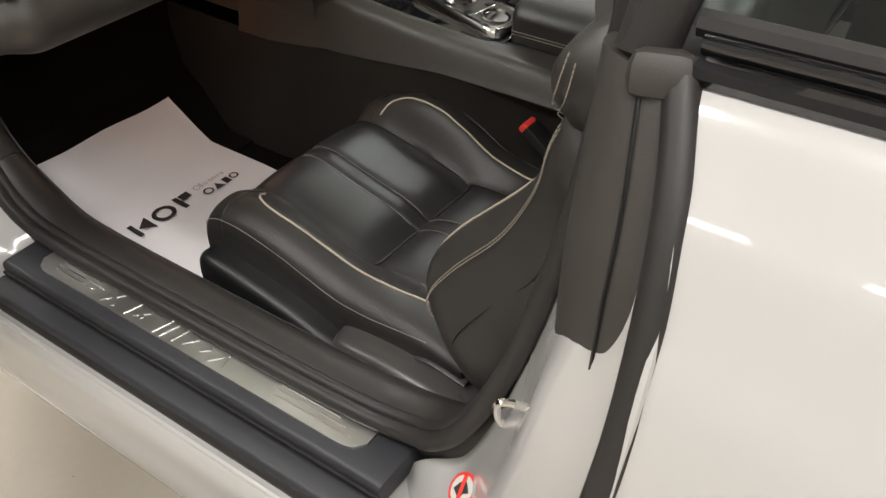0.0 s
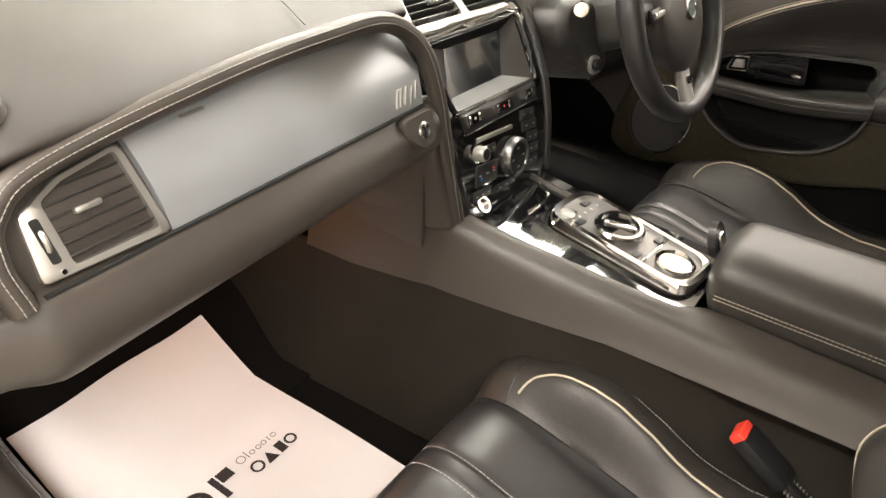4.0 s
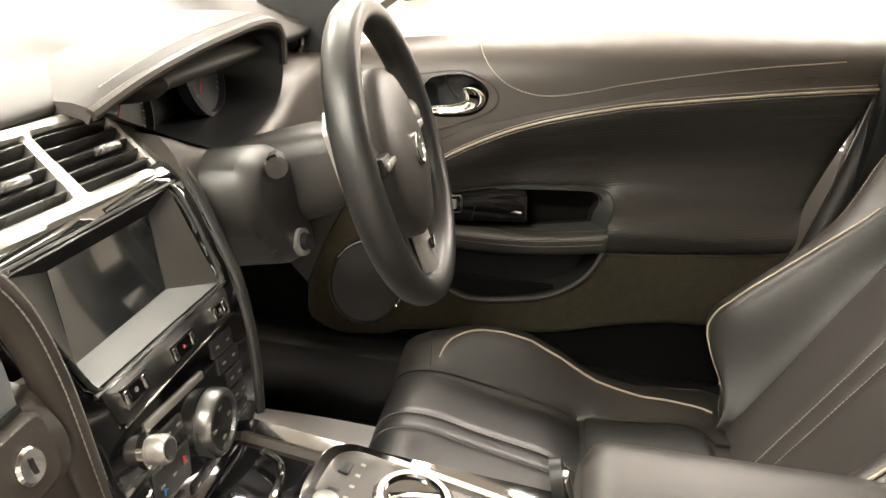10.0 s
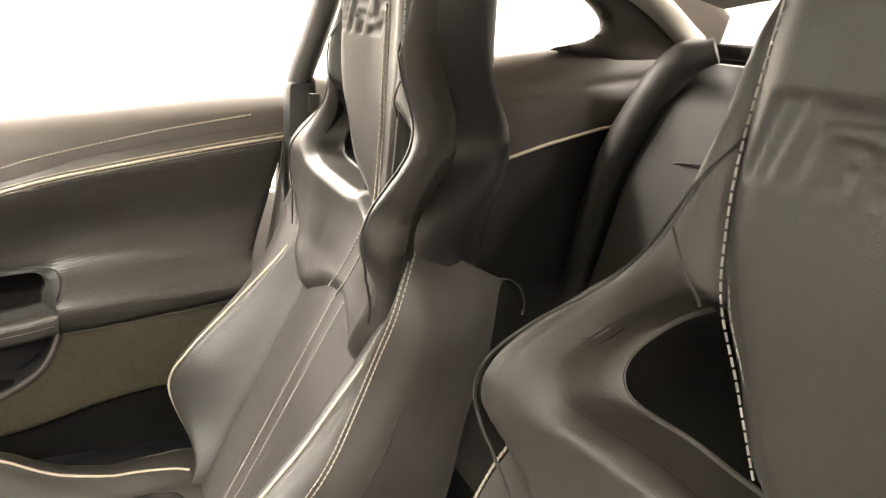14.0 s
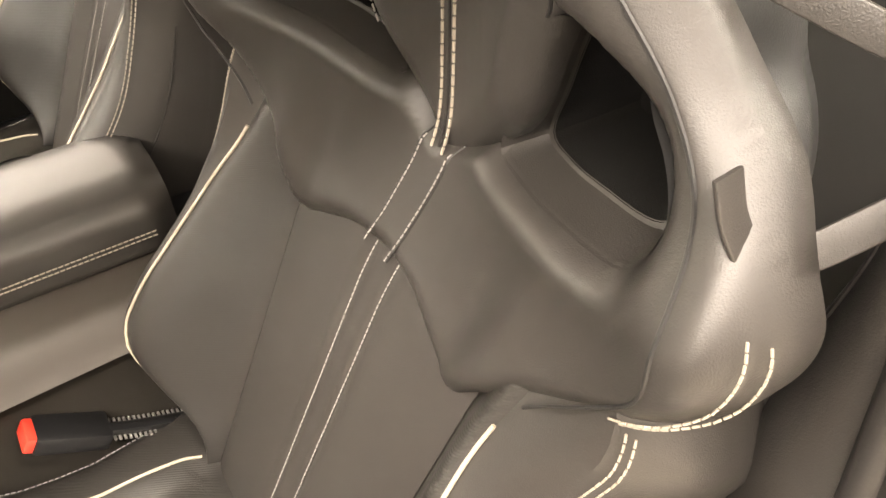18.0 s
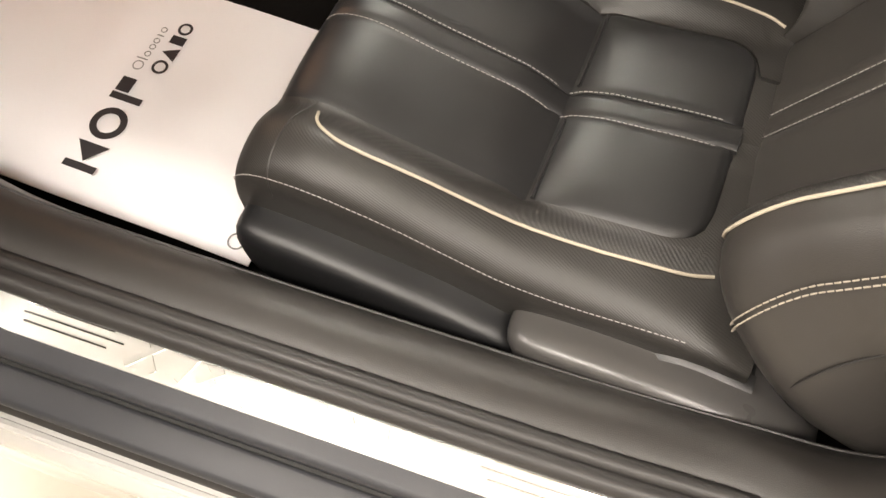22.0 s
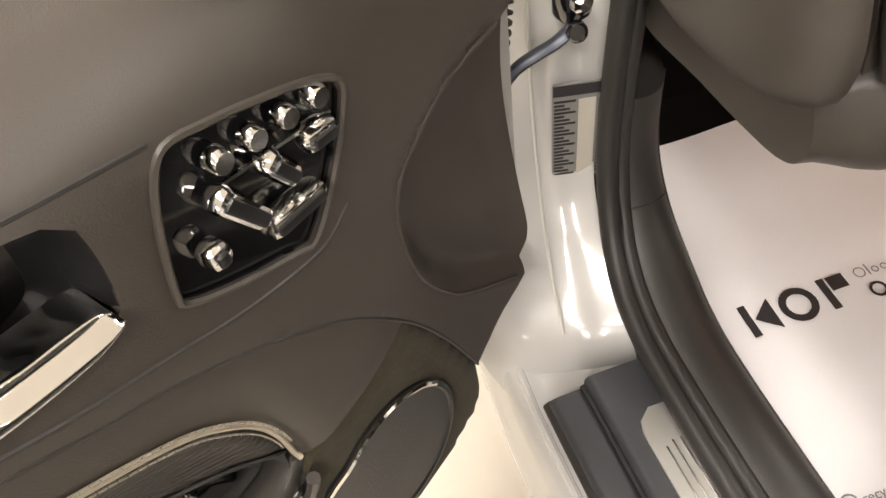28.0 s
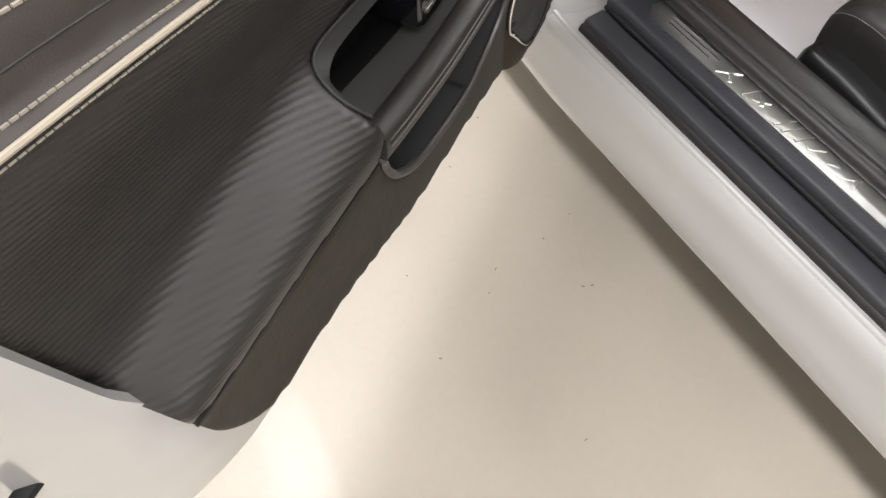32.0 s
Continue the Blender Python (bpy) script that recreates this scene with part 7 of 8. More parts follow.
    # Pocket walls coloured near-black in place of their shade.
    part("map_pocket", bowl([[P(a, b, w_at(a, b) - 0.003) for a, b in pk], [P(a, b, -0.02) for a, b in shrink(pk, 0.98, c)], [P(a, b - 0.005, -0.080) for a, b in shrink(pk, 0.92, c)]]), RECESS_SHADE, door, "map pocket with shade coloured into its inside", sharp=50)
    part("pocket_rim", tube(line(pocket, 0.001), 0.0050, 8), surface("grey_pocket_rim", (0.06, 0.054, 0.05), 0.4), door, "smooth grey pocket rim")
    # grab bar
    bl = smooth2([(0.284, 0.648), (0.36, 0.644), (0.50, 0.648), (0.60, 0.662), (0.658, 0.674)], 40)
    prof = rounded([(-0.014, -0.030), (0.014, -0.027), (0.016, 0.010), (-0.003, 0.016), (-0.014, 0.011)], 0.011, 5)
    rows = []
    for i, (a, b) in enumerate(bl):
        f = i / 39
        k = 0.72 + 0.28 * ss(0, 0.15, f)
        rows.append([P(a, b + q[1] * k, -0.012 + q[0] - 0.010 * ss(0.1, 0, f)) for q in prof])
    bm = from_rows(rows, closed_u=True, cap=True)
    bmesh.ops.recalc_face_normals(bm, faces=bm.faces)
    part("grab_bar", bm, LEATHER_SOFT, door, "leather covered grab bar", sharp=60)
    for o in (-0.006, 0.004):
        part("bar_stitching", stitches([P(a, b + o, 0.0046) for a, b in bl[3:-1]], 0.0055, 0.004, 0.0006), THREAD_DIM, door)
    part("bar_seam", tube([P(a, b - 0.001, 0.0040) for a, b in bl[3:-1]], 0.0009, 6), RUBBER, door)
    # window switch block inside the hollow
    def prism(name, pts, w0, w1, material, parent, label="", ease=0.003):
        cs = (sum(a for a, b in pts) / len(pts), sum(b for a, b in pts) / len(pts))
        bm = bowl([[P(a, b, w0) for a, b in pts], [P(a, b, w1 - ease) for a, b in pts], [P(a, b, w1) for a, b in shrink(pts, 0.95, cs)]])
        bmesh.ops.recalc_face_normals(bm, faces=bm.faces)
        return part(name, bm, material, parent, label)
    rq = lambda pts, r: [(q[0], q[1]) for q in rounded(pts, r, 4)]
    sw = prism("switch_block", rq([(0.314, 0.655), (0.512, 0.676), (0.505, 0.730), (0.44, 0.725), (0.375, 0.714), (0.335, 0.694)], 0.008), -0.098, -0.032, GLOSS, door, "gloss black window switch block")
    prism("window_switch", rq([(0.352, 0.682), (0.378, 0.686), (0.376, 0.704), (0.355, 0.701)], 0.003), -0.033, -0.026, surface("silver_switch", (0.6, 0.58, 0.56), 0.3, metal=0.6), sw, "silver window switch")
    part("switch_frame", tube([P(a, b, -0.028) for a, b in rq([(0.341, 0.674), (0.388, 0.680), (0.386, 0.713), (0.350, 0.708)], 0.007)], 0.0018, 8, closed=True), CHROME, sw, "chrome frame")
    part("switch_divider", tube([P(0.412, 0.700, -0.0315), P(0.408, 0.664, -0.0315)], 0.0013, 6), CHROME, sw, "thin chrome divider")
    part("trim_end", rbox(0.022, 0.007, 0.008, 0.003, axes(P(0.490, 0.694, -0.031), tuple(d), (0, 0, 1))), CHROME, sw)
    # door handle in its cup
    c = (0.367, 0.900)
    part("handle_cup", bowl([[P(a, b, w_at(a, b) - 0.002) for a, b in cup], [P(a, b, w_at(a, b) - 0.020) for a, b in shrink(cup, 0.94, c)], [P(a, b, -0.056) for a, b in shrink(cup, 0.72, c)], [P(a, b, -0.060) for a, b in shrink(cup, 0.4, c)]]), PLASTIC, door, "black handle cup")
    # the handle: a solid crescent, hollow towards the fingers and bulging below
    po, pi_ = smooth2(PADDLE_OUT, 64), smooth2(PADDLE_IN, 64)
    across = ((0.0, -0.040), (0.0, -0.020), (0.06, -0.016), (0.22, -0.0175), (0.42, -0.013), (0.62, -0.0085), (0.80, -0.0085), (0.92, -0.013), (0.985, -0.021), (1.0, -0.030), (1.0, -0.040))
    rows = [cr([P(a[0] + (b[0] - a[0]) * k, a[1] + (b[1] - a[1]) * k, w) for k, w in across], 30) for a, b in zip(pi_, po)]
    bm = from_rows(rows)
    bmesh.ops.recalc_face_normals(bm, faces=bm.faces)
    part("door_handle", bm, CHROME, door, "polished chrome door handle", sharp=80)
    part("cup_web", tube([P(a, b, w) for a, b, w in ((0.336, 0.926, -0.040), (0.338, 0.912, -0.048), (0.346, 0.899, -0.048), (0.360, 0.890, -0.040))], 0.003, 6), PLASTIC, door)
    # seat switches on a gloss plate
    plate_d = [P(a, b, w_at(a, b) - 0.004) for a, b in plate]
    part("switch_plate", bowl([[P(a, b, w_at(a, b) - 0.001) for a, b in plate], plate_d]), GLOSS, door, "gloss black switch plate")
    part("plate_edge", tube(line(plate, 0.0), 0.0022, 6, closed=True), TRIM, door)
    sgn = d if not flip else -d
    for k in range(4):
        s, h = 0.236 - 0.0205 * k, 0.894 - 0.0035 * k
        m = axes(P(s, h, w_at(s, h) - 0.002), tuple(sgn), (0, 0, 1))
        b_ = part("memory_button", lathe([(0.0068, 0), (0.0068, 0.006), (0.0055, 0.0085), (0.0046, 0.0085)], m, 18), CHROME, door)
        part("button_cap", lathe([(0.0046, 0.004), (0.0044, 0.0075), (0.0, 0.008)], m, 14), PLASTIC, b_)
    for s, h, a, ln, wd in ((0.240, 0.868, 62, 0.040, 0.015), (0.212, 0.869, 62, 0.028, 0.014), (0.184, 0.868, 8, 0.024, 0.014), (0.214, 0.842, 6, 0.042, 0.014), (0.262, 0.858, 0, 0.015, 0.015)):
        m = axes(P(s, h, w_at(s, h) + 0.004), tuple(sgn), (0, 0, 1)) @ pose(0, 0, 0, 0, 0, a if not flip else -a)
        k_ = part("seat_switch", rbox(ln, wd, 0.016, 0.006, m), CHROME, door, "chrome seat adjuster")
        part("switch_cap", rbox(ln - 0.008, wd - 0.007, 0.004, 0.0018, m @ pose(0, 0, 0.0072)), PLASTIC, k_)
    part("switch_divider", tube([P(0.245, 0.884, w_at(0.245, 0.884) + 0.002), P(0.17, 0.870, w_at(0.17, 0.870) + 0.002)], 0.0016, 6), CHROME, door)
    # speaker in the suede, behind a bright edge
    def spk(a, k=1.0, w=0.0):
        s, h = 0.223 + 0.072 * k * math.cos(a), 0.524 + 0.088 * k * math.sin(a) + 0.010 * k * math.cos(a)
        return P(s, h, w_at(s, h) + w)
    ang = np.linspace(0, 2 * math.pi, 48, endpoint=False)
    part("speaker_ring", tube([spk(a, 1.0, 0.002) for a in ang], 0.0035, 8, closed=True), PLASTIC, door)
    part("speaker_bright_edge", tube([spk(a, 1.02, 0.005) for a in np.linspace(-1.5, 2.5, 50)], 0.0024, 6), CHROME, door, "chrome speaker edge")
    part("speaker_grille", bowl([[spk(a, k, 0.003 + 0.004 * (1 - k)) for a in ang] for k in (0.98, 0.7, 0.35, 0.05)]), surface("grille_grey", (0.045, 0.043, 0.042), 0.5, grain=1.0, grain_scale=700), door, "dark mesh speaker grille")
    sail = smooth2([(0.005, 0.897), (0.062, 0.919), (0.109, 0.942), (0.175, 0.962)], 20) + [(0.165, 1.0), (0.13, 1.06), (0.06, 1.085), (0.0, 1.03), (-0.03, 0.95), (-0.03, 0.905)]
    part("mirror_corner", sheet(sail, [], 0.008, lambda s, h, e: P(s, h, -0.010 - roll(e, 0.008)), lambda s, h, e: P(s, h, -0.05)), PLASTIC, door, "black plastic mirror corner cover", sharp=60)
    # metal skin of the door
    if full:
        def foot(s):
            return lerp_at(s, (-0.02, 0.6, 0.80, 0.91, 1.0, 1.1), (0.22, 0.25, 0.275, 0.345, 0.395, 0.42))
        skin = []
        for i in range(6):
            w = (-0.140, -0.165, -0.180, -0.170, -0.135, -0.115)[i]
            skin.append([P(s, (foot(s), foot(s) + 0.08, 0.55, 0.80, 0.97, 1.0)[i] + (0.05 * s if i > 1 else 0.0), w + 0.02 * (s / length) ** 2) for s in np.linspace(-0.02, length + 0.10, 24)])
        skin = [list(r) for r in zip(*[cr([skin[i][j] for i in range(len(skin))], 24) for j in range(24)])]
        part("outer_skin", thick(skin, 0.006), PAINT, door, "white painted outer door skin")
        rr = []
        for h in np.linspace(0.53, 1.04, 24):
            s0 = lerp_at(h, (0.53, 0.56, 0.62, 0.69, 0.777, 0.882, 1.04), (0.885, 0.905, 0.935, 0.948, 0.974, 0.991, 1.012))
            rr.append([P(s0 + (length + 0.105 - s0) * f ** 0.85, h - 0.02 * f - 0.10 * ss(0.66, 0.53, h) * f, -0.030 - 0.115 * f ** 1.25) for f in np.linspace(0, 1, 12)])
        part("rear_edge", thick(rr, 0.01), PAINT, door, "white painted door shut face")
        rr = [[P(a, lerp_at(h, (0.30, 0.98), (0.56, 0.86)), b) for a, b in ((0.030, -0.054), (0.012, -0.046), (-0.006, -0.034), (-0.020, -0.030), (-0.027, -0.040), (-0.029, -0.08), (-0.03, -0.14))] for h in np.linspace(0.30, 0.98, 20)]
        part("front_edge", thick(rr, 0.008), PAINT, door, "white painted hinge edge")
        rr = [[P(s, foot(s) + (lerp_at(s, (0, 0.2, 0.6, 0.8, 1.0), (0.46, 0.43, 0.49, 0.54, 0.62)) - foot(s)) * f, -0.145 + 0.105 * f) for f in np.linspace(0, 1, 8)] for s in np.linspace(0.0, 0.93, 30)]
        part("lower_edge", thick(rr, 0.008), PAINT_SOFT, door, "pale painted lower door edge")
        part("latch_slot", rbox(0.014, 0.010, 0.05, 0.003, axes(P(1.043, 0.69, -0.085), tuple(n), (0, 0, 1))), RECESS_SHADE, door, "dark latch opening")
    return door, P, w_at

DD = (-0.785, -0.619)
door_l, PLd, wl = build_door((-0.925, 0.842), DD, (0.619, -0.785), 0.075, "car_door", "open white car door with charcoal leather inner trim", 0.975, True)
door_r, PRd, wr = build_door((0.775, 0.925), (0, -1), (-1, 0), 0.0, "car_door", "closed car door with charcoal leather inner trim", 0.992, False)
# tweeter pod at the front of each waist rail
for P_, s, h, k in ((PLd, 0.085, 0.958, 1), (PRd, 0.05, 0.962, 1)):
    tw = thing("door_tweeter", "round tweeter with a chrome ring in the mirror corner", "tweeter", "door tweeters")
    o = P_(s, h, -0.018)
    nn = (P_(0, 0, 1) - P_(0, 0, 0))
    ddv = (P_(1, 0, 0) - P_(0, 0, 0))
    m = axes(o, tuple(ddv), (0, 0, 1))
    if (m.to_3x3() @ V(0, 0, 1)).dot(nn) < 0:
        m = axes(o, tuple(-ddv), (0, 0, 1))
    part("tweeter_ring", lathe([(0.036, 0), (0.036, 0.010), (0.032, 0.014), (0.029, 0.008)], m, 36), CHROME, tw, "chrome ring")
    part("tweeter_dome", lathe([(0.0295, 0.006), (0.019, 0.010), (0.009, 0.013), (0.0, 0.0135)], m, 30), surface("tweeter_mesh", (0.035, 0.033, 0.032), 0.55, grain=1.0, grain_scale=700), tw)

# ---------- far side of the cabin ----------
part("side_sill_right", rbox(0.10, 1.6, 0.16, 0.02, pose(0.76, 0.35, 0.32)), PLASTIC, None, "black trim over the far sill", kind="structure")
part("side_carpet_right", rbox(0.02, 1.3, 0.30, 0.0, pose(0.815, 0.65, 0.40)), CARPET, None, "black carpet on the far footwell side", kind="structure")
# pillar post and quarter trim behind the driver door
bpr = thing("far_pillar", "black rear pillar post and trim behind the driver door", "pillar trim", kind="structure")
part("post", tube(cr([(0.75, -0.200, 1.30), (0.775, -0.165, 1.17), (0.79, -0.140, 1.08), (0.80, -0.135, 0.95), (0.79, -0.10, 0.75), (0.78, -0.05, 0.55)], 30), 0.022, 10), RUBBER, bpr)
part("post_back", rbox(0.03, 0.16, 0.54, 0.01, pose(0.835, -0.19, 0.74)), RUBBER, bpr)
part("post_cover", rbox(0.05, 0.10, 0.42, 0.015, pose(0.785, -0.165, 0.88)), PLASTIC, bpr)
upper, lower = [], []
def pipe_z(y):
    return lerp_at(y, (-0.94, -0.72, -0.61, -0.52, -0.43, -0.36, -0.30, -0.16), (1.062, 1.028, 0.999, 0.970, 0.913, 0.84, 0.72, 0.60))
for f in np.linspace(0, 1, 34):
    y = -0.16 - 0.78 * f
    zt, zp = 1.085 + 0.15 * f * (1 - 0.2 * f), pipe_z(y)
    upper.append(cr([V(0.80, y, zt + 0.012), V(0.76, y, zt + 0.01), V(0.735, y, zt - 0.01), V(0.715, y, zt - 0.05), V(0.696, y, 0.5 * (zt + zp)), V(0.686, y, zp)], 22))
    lower.append(cr([V(0.685, y, zp - 0.001), V(0.700, y, zp - 0.03), V(0.702, y, 0.5 * zp + 0.22), V(0.67, y, 0.44)], 16))
part("quarter_trim", thick(upper, 0.015, (0.015, 0, 0)), TRIM, bpr, "charcoal leather rear side trim")
part("lower_side_trim", thick(lower, 0.012, (0.012, 0, 0)), LEATHER_BLACK, bpr, "black lower rear side trim")
part("trim_piping", tube([V(0.683, y, pipe_z(y)) for y in np.linspace(-0.34, -0.93, 40)], 0.0035, 8), PIPING, bpr, "cream piping")
part("speaker_ring", tube([V(0.694, -0.535 + 0.062 * math.cos(a), 0.655 + 0.066 * math.sin(a)) for a in np.linspace(-0.3, 3.4, 30)], 0.004, 8), CHROME, bpr, "chrome speaker rim")
corner = smooth2([(-0.60, 1.172), (-0.66, 1.184), (-0.70, 1.198), (-0.716, 1.216), (-0.708, 1.236), (-0.67, 1.262), (-0.60, 1.296), (-0.52, 1.325)], 40) + [(-0.60, 1.37), (-0.85, 1.36), (-1.02, 1.26), (-1.02, 1.15), (-0.80, 1.15)]
part("rear_pillar_panel", sheet(corner, [], 0.010, lambda y, z, e: V(0.742 - 0.28 * (z - 1.10) + roll(e, 0.008), y, z), lambda y, z, e: V(0.765 - 0.28 * (z - 1.10), y, z)), TRIM, bpr, "charcoal trim round the window corner", sharp=60)
# rear seats
REAR_LEATHER = surface("rear_black_leather", (0.020, 0.0185, 0.017), 0.58, grain=0.4, grain_scale=900, vary=0.15)
def rear_seat(cx, out, label):
    """out: +1 or -1, the side on which the seat meets the body."""
    rs_ = thing("rear_seat", label, "rear seat", "rear seats")
    rows = []
    for r in np.linspace(0, 1, 24):
        z = 0.46 + 0.73 * r
        y0 = -0.70 - 0.14 * r
        rows.append([V(cx + 0.25 * t * (1 - 0.22 * r), y0 + 0.05 * (0.9 - 0.6 * math.cos(t * math.pi / 2)) - 0.05 * ss(0.88, 1.0, r), z - 0.02 * ss(0.9, 1, r)) for t in np.linspace(-1, 1, 20)])
    part("backrest", thick(rows, 0.06, (0, -0.07, 0)), REAR_LEATHER, rs_)
    for sg in (-1, 1):
        k = 1.0 if sg == out else 0.86
        ln = cr([V(cx + sg * 0.290 * k, -0.70, 0.56), V(cx + sg * 0.287 * k, -0.715, 0.72), V(cx + sg * 0.252 * k, -0.735, 0.95), V(cx + sg * 0.218 * k, -0.76, 1.07), V(cx + sg * 0.175 * k, -0.795, 1.165), V(cx + sg * 0.13 * k, -0.835, 1.195)], 30)
        part("backrest_roll", tube(ln, 0.036, 14, taper=lambda f: 1.0 - 0.35 * ss(0.8, 1, f)), REAR_LEATHER, rs_)
    part("panel_seam", tube([V(cx + 0.20 * t, -0.775 - 0.03 * t * t * 0.2, 0.985 + 0.02 * math.cos(t * 2)) for t in np.linspace(-0.9, 0.9, 14)], 0.003, 6), RUBBER, rs_)
    rows = []
    for f in np.linspace(0, 1, 16):
        rows.append([V(cx + 0.26 * t, -0.64 + 0.36 * f, 0.46 + 0.05 * math.sin(f * 2.4) + 0.02 * t * t - 0.05 * ss(0.85, 1, f)) for t in np.linspace(-1, 1, 16)])
    part("cushion", thick(rows, 0.08, (0, 0, -0.1)), REAR_LEATHER, rs_)
    return rs_
rear_seat(0.40, 1, "black leather rear seat behind the driver seat")
rear_seat(-0.38, -1, "black leather rear seat behind the passenger seat")
buckle(0.47, -0.55, 0.56, -20, "black rear belt buckle with a red button", 0)
part("rear_bulkhead", rbox(1.6, 0.04, 0.95, 0, pose(0.0, -1.02, 0.72)), CARPET, None, "dark carpeted rear bulkhead", kind="structure")
part("parcel_shelf", rbox(1.56, 0.5, 0.03, 0.01, pose(0.0, -1.22, 1.19)), CARPET, None, "dark rear parcel shelf", kind="structure")
# roof, windscreen frame and glass
roof_rows = []
for f in np.linspace(0, 1, 20):
    y = 0.55 - 1.45 * f
    zc = 1.405 - 0.10 * (2 * f - 0.8) ** 2 * 0.6
    roof_rows.append([V(0.02 + 0.58 * t, y, zc - 0.05 * t * t) for t in np.linspace(-1, 1, 16)])
part("roof", thick(roof_rows, 0.03, (0, 0, 0.035)), HEADLINER, None, "pale cloth headliner under the roof", kind="structure")
for sg, nm in ((1, "far"), (-1, "near")):
    pl_ = cr([(0.02 + sg * 0.60, 0.55, 1.34), (0.02 + sg * 0.68, 0.85, 1.22), (0.02 + sg * 0.76, 1.12, 1.055), (0.02 + sg * 0.79, 1.32, 0.96)], 24)
    part("windscreen_pillar", tube(pl_, 0.032, 12, flat=0.7), PLASTIC, None, "black windscreen pillar", kind="structure")
    part("roof_rail", tube(cr([(0.02 + sg * 0.60, 0.55, 1.345), (0.02 + sg * 0.60, 0.1, 1.365), (0.02 + sg * 0.60, -0.4, 1.35), (0.02 + sg * 0.64, -0.72, 1.30), (0.02 + sg * 0.70, -0.95, 1.20)], 24), 0.026, 10), HEADLINER, None, "pale roof rail", kind="structure")
part("header_rail", tube([V(0.02 + 0.60 * t, 0.55, 1.395 - 0.05 * t * t) for t in np.linspace(-1, 1, 12)], 0.03, 10), HEADLINER, None, "pale windscreen header rail", kind="structure")
ws_rows = [[V(0.02 + (0.59 + 0.18 * g) * t, 0.57 + 0.83 * g - 0.02 * t * t, 1.39 - 0.05 * t * t * (1 - g) - 0.39 * g - 0.03 * g * t * t) for t in np.linspace(-1, 1, 14)] for g in np.linspace(0, 1, 10)]
wsg = part("windscreen", thick(ws_rows, 0.005), GLASS, None, "clear windscreen glass", kind="structure")
wsg.visible_shadow = False
# bonnet and wings outside, white
bn = [[V(0.02 + 0.86 * t, 1.42 + 1.0 * g, 0.96 - 0.22 * g ** 2 - 0.10 * t * t) for t in np.linspace(-1, 1, 14)] for g in np.linspace(0, 1, 12)]
part("bonnet", thick(bn, 0.02), PAINT, None, "white bonnet beyond the windscreen", kind="structure")
part("far_flank", rbox(0.05, 3.4, 0.62, 0.03, pose(0.955, 0.3, 0.55)), PAINT, None, "white far flank of the car", kind="structure")
# wiper
wp = thing("wiper", "black windscreen wiper arm at the base of the glass", "wiper")
part("blade", tube(cr([(-0.62, 1.30, 1.075), (-0.2, 1.36, 1.065), (0.2, 1.37, 1.06)], 20), 0.010, 8), RUBBER, wp)
part("arm", tube(cr([(0.35, 1.42, 1.0), (0.1, 1.385, 1.06), (-0.2, 1.365, 1.075)], 16), 0.008, 8), PLASTIC, wp)
# door mirror outside the driver window
dm_ = thing("door_mirror", "black and chrome door mirror outside the driver window", "door mirror")
part("mirror_shell", tube(cr([(0.98, 0.70, 1.075), (1.04, 0.71, 1.08), (1.12, 0.72, 1.075), (1.17, 0.73, 1.07)], 14), 0.062, 16, up=(0, 0, 1), flat=1.0, taper=lambda f: 0.75 + 0.5 * math.sin(math.pi * f)), GLOSS, dm_)
part("mirror_glass", slab(rounded([(-0.09, -0.05), (0.09, -0.05), (0.085, 0.05), (-0.08, 0.05)], 0.03), 0.004, axes((1.07, 0.655, 1.075), (1, 0.05, 0), (0, 0, 1))), CHROME, dm_, "mirror glass")
part("mirror_stem", tube([V(0.84, 0.76, 1.0), V(0.92, 0.73, 1.03), V(1.0, 0.715, 1.05)], 0.02, 8), GLOSS, dm_)
# speaker bright ring by the driver footwell is part of the door; mats
def paper_mat(c, u, v, label):
    m = thing("paper_floor_mat", label, "paper mat", "paper mats")
    mm = axes(c, u, v) @ pose(0, 0, 0.009)
    W_, L_ = 0.385, 0.59
    rows = []
    for i in range(18):
        y = -L_ / 2 + 0.020 + (L_ - 0.020) * i / 17
        rows.append([mm @ V(-W_ / 2 + W_ * j / 12, y, 0.0025 * math.sin(j * 0.9 + i * 0.5) + 0.6 * max(0, y - 0.165)) for j in range(13)])
    part("sheet", thick(rows, 0.0012, (0, 0, -0.0015)), PAPER, m)
    return m, mm
mat_l, ml = paper_mat((-0.462, 0.862, 0.256), (1, 0.02, 0), (-0.02, 1, 0), "white paper floor mat with dark printed blocks in the footwell")
mat_r, mr_ = paper_mat((0.475, 0.83, 0.262), (1, 0, 0), (0, 1, 0), "white paper floor mat in the driver footwell")
# ---------- printing on the mats: the mark as plain shapes of its size and weight ----------
def flat_ring(mm, x, y, r, w, a0, a1, parent, mt):
    """An open ring band printed flat."""
    n = 28
    out = [(x + r * math.cos(radians(a0 + (a1 - a0) * k / n)), y + r * math.sin(radians(a0 + (a1 - a0) * k / n))) for k in range(n + 1)]
    inn = [(x + (r - w) * math.cos(radians(a0 + (a1 - a0) * k / n)), y + (r - w) * math.sin(radians(a0 + (a1 - a0) * k / n))) for k in range(n + 1)]
    part("printed_ring", from_rows([[mm @ V(a, b, 0.0066) for a, b in out], [mm @ V(a, b, 0.0066) for a, b in inn]]), mt, parent)
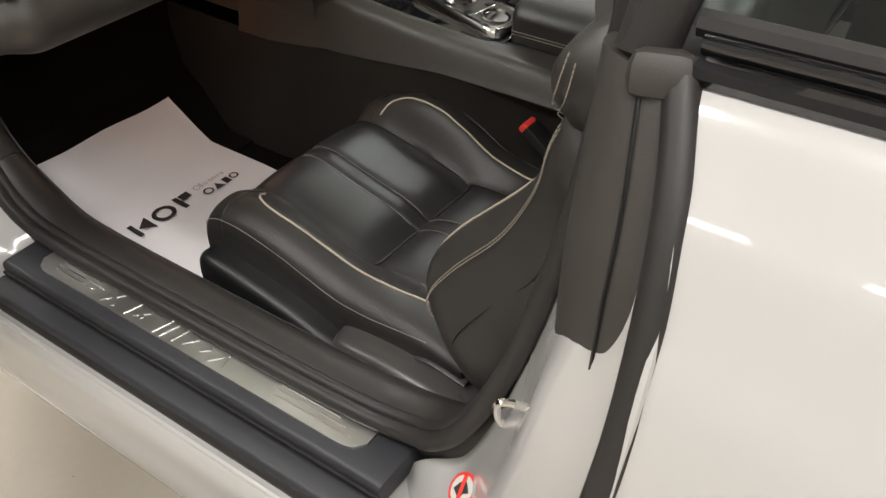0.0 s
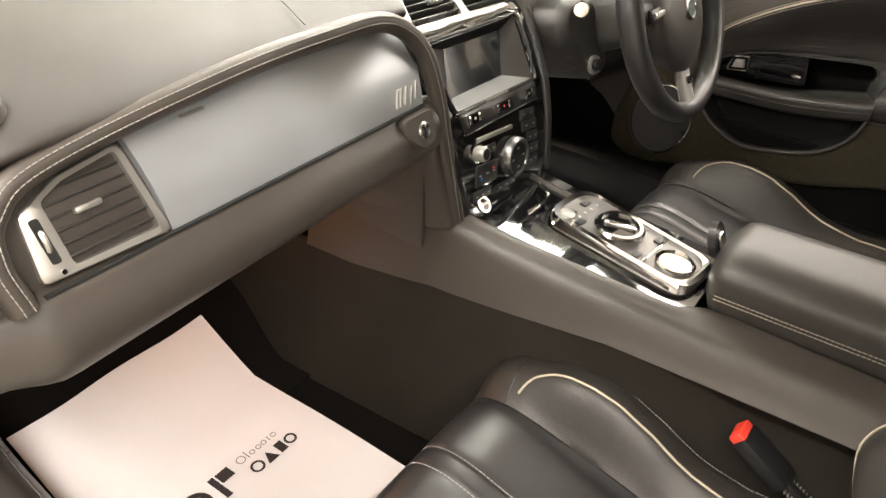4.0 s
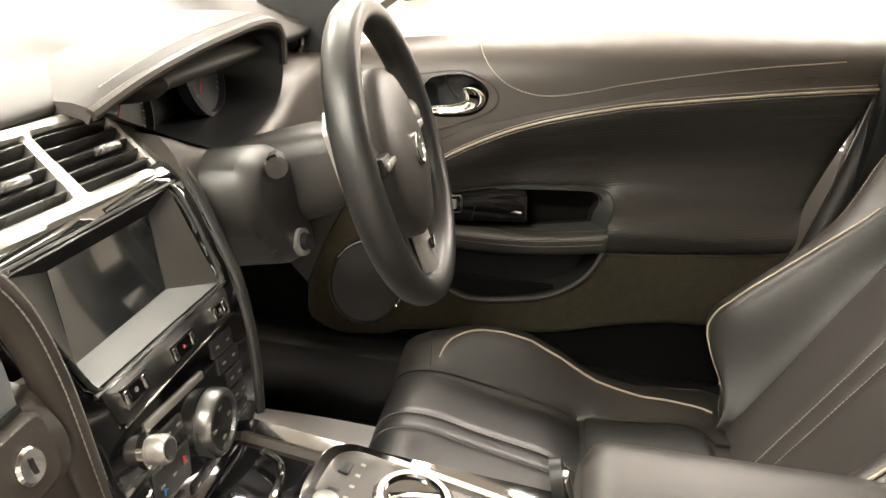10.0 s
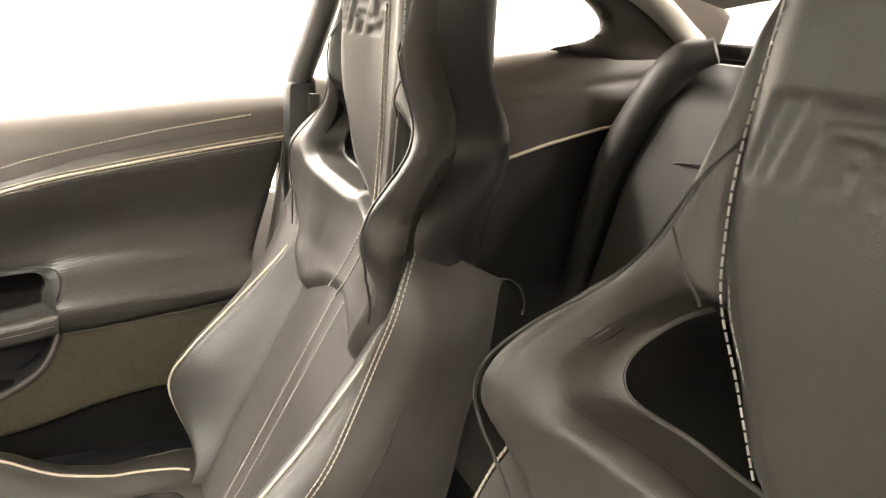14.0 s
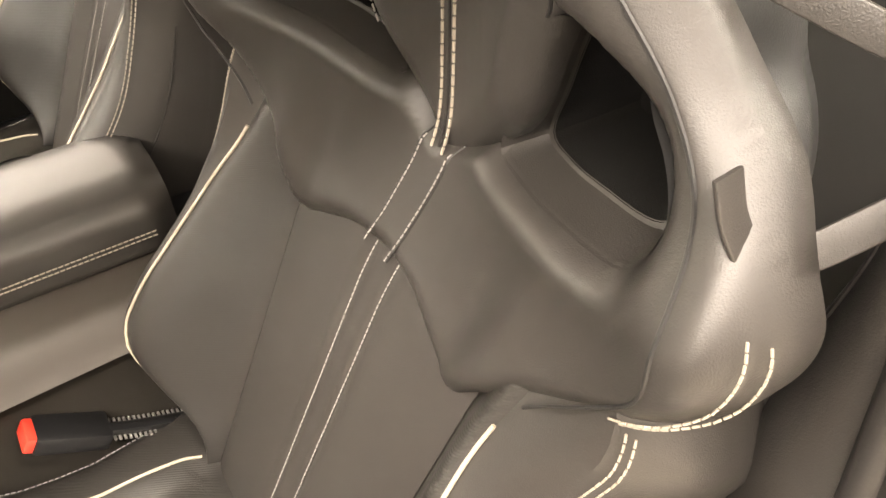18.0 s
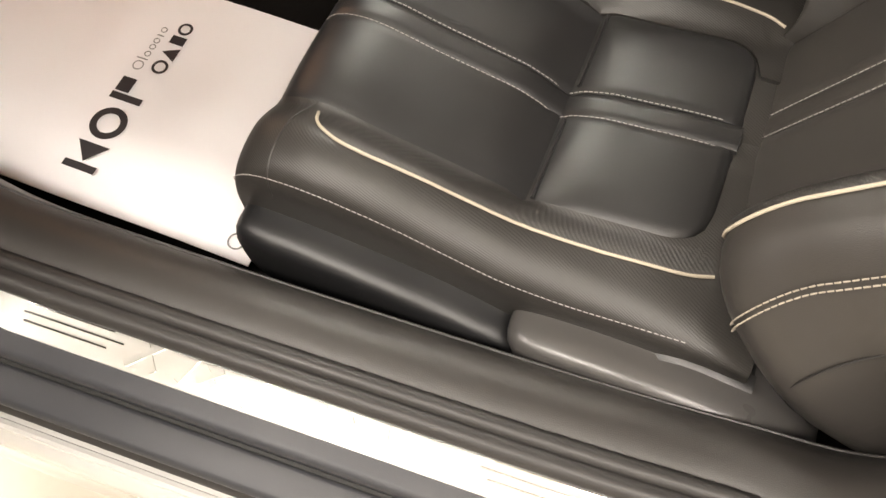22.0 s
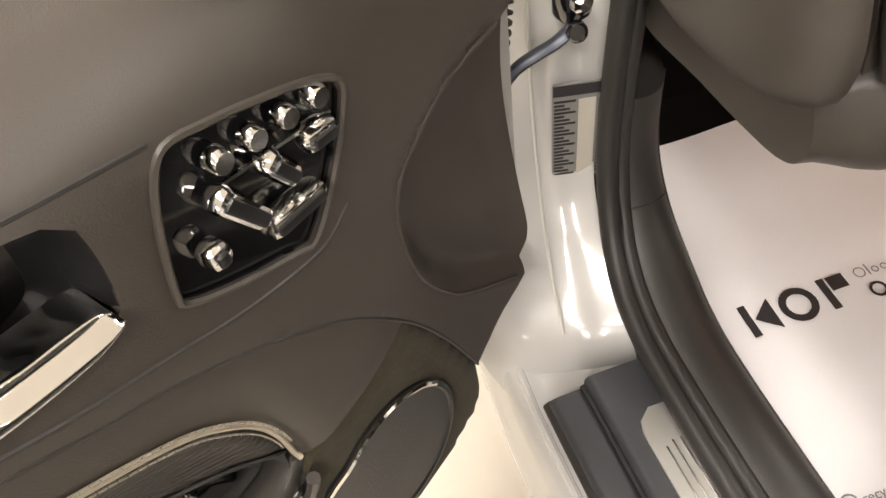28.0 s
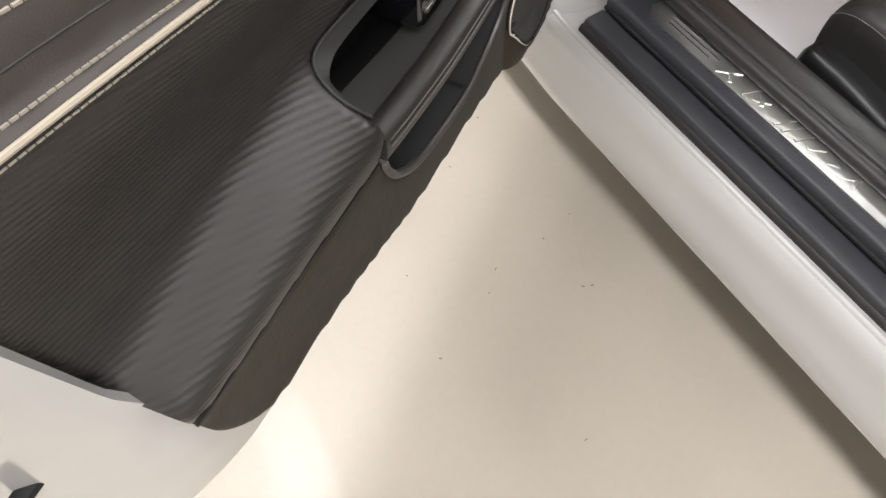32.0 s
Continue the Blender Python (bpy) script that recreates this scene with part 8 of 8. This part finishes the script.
def stroke(mm, x0, y0, x1, y1, w, parent, mt):
    d = V(x1 - x0, y1 - y0, 0).normalized()
    n = V(-d.y, d.x, 0) * (w / 2)
    part("printed_stroke", slab([(x0 + n.x, y0 + n.y), (x0 - n.x, y0 - n.y), (x1 - n.x, y1 - n.y), (x1 + n.x, y1 + n.y)], 0.0006, mm @ pose(0, 0, 0.0066)), mt, parent)
for mm, pm in ((ml, mat_l), (mr_, mat_r)):
    # heavy group: a bar with a wedge, a full ring, a bar with a block
    stroke(mm, -0.145, -0.016, -0.145, 0.034, 0.011, pm, INK)
    part("printed_wedge", slab([(-0.136, 0.009), (-0.106, 0.034), (-0.106, -0.016)], 0.0006, mm @ pose(0, 0, 0.0066)), INK, pm)
    flat_ring(mm, -0.070, 0.009, 0.027, 0.0105, 0, 360, pm, INK)
    stroke(mm, -0.024, -0.016, -0.024, 0.034, 0.011, pm, INK)
    stroke(mm, -0.015, 0.022, 0.010, 0.022, 0.022, pm, INK)
    # medium group beside it: ring, wedge, block, ring
    flat_ring(mm, 0.042, -0.008, 0.0125, 0.0042, 0, 360, pm, INK)
    part("printed_wedge", slab([(0.057, -0.020), (0.069, 0.004), (0.081, -0.020)], 0.0006, mm @ pose(0, 0, 0.0066)), INK, pm)
    stroke(mm, 0.087, -0.008, 0.102, -0.008, 0.023, pm, INK)
    flat_ring(mm, 0.117, -0.008, 0.0115, 0.0042, 0, 360, pm, INK)
    # fine group above: small rings and dashes
    flat_ring(mm, 0.034, 0.024, 0.0085, 0.0018, 0, 360, pm, LABEL)
    stroke(mm, 0.047, 0.016, 0.047, 0.034, 0.0018, pm, LABEL)
    for x in (0.057, 0.071, 0.083, 0.105):
        flat_ring(mm, x, 0.0215, 0.0052, 0.0017, 0, 360, pm, LABEL)
    stroke(mm, 0.094, 0.016, 0.094, 0.027, 0.0018, pm, LABEL)
lettering("recycle", 0.017, ml @ pose(-0.128, -0.247, 0.0065), LABEL, mat_l)
part("recycle_ring", tube([ml @ V(-0.168 + 0.011 * math.cos(a), -0.247 + 0.011 * math.sin(a), 0.006) for a in np.linspace(0.4, 5.9, 24)], 0.0012, 6), LABEL, mat_l)
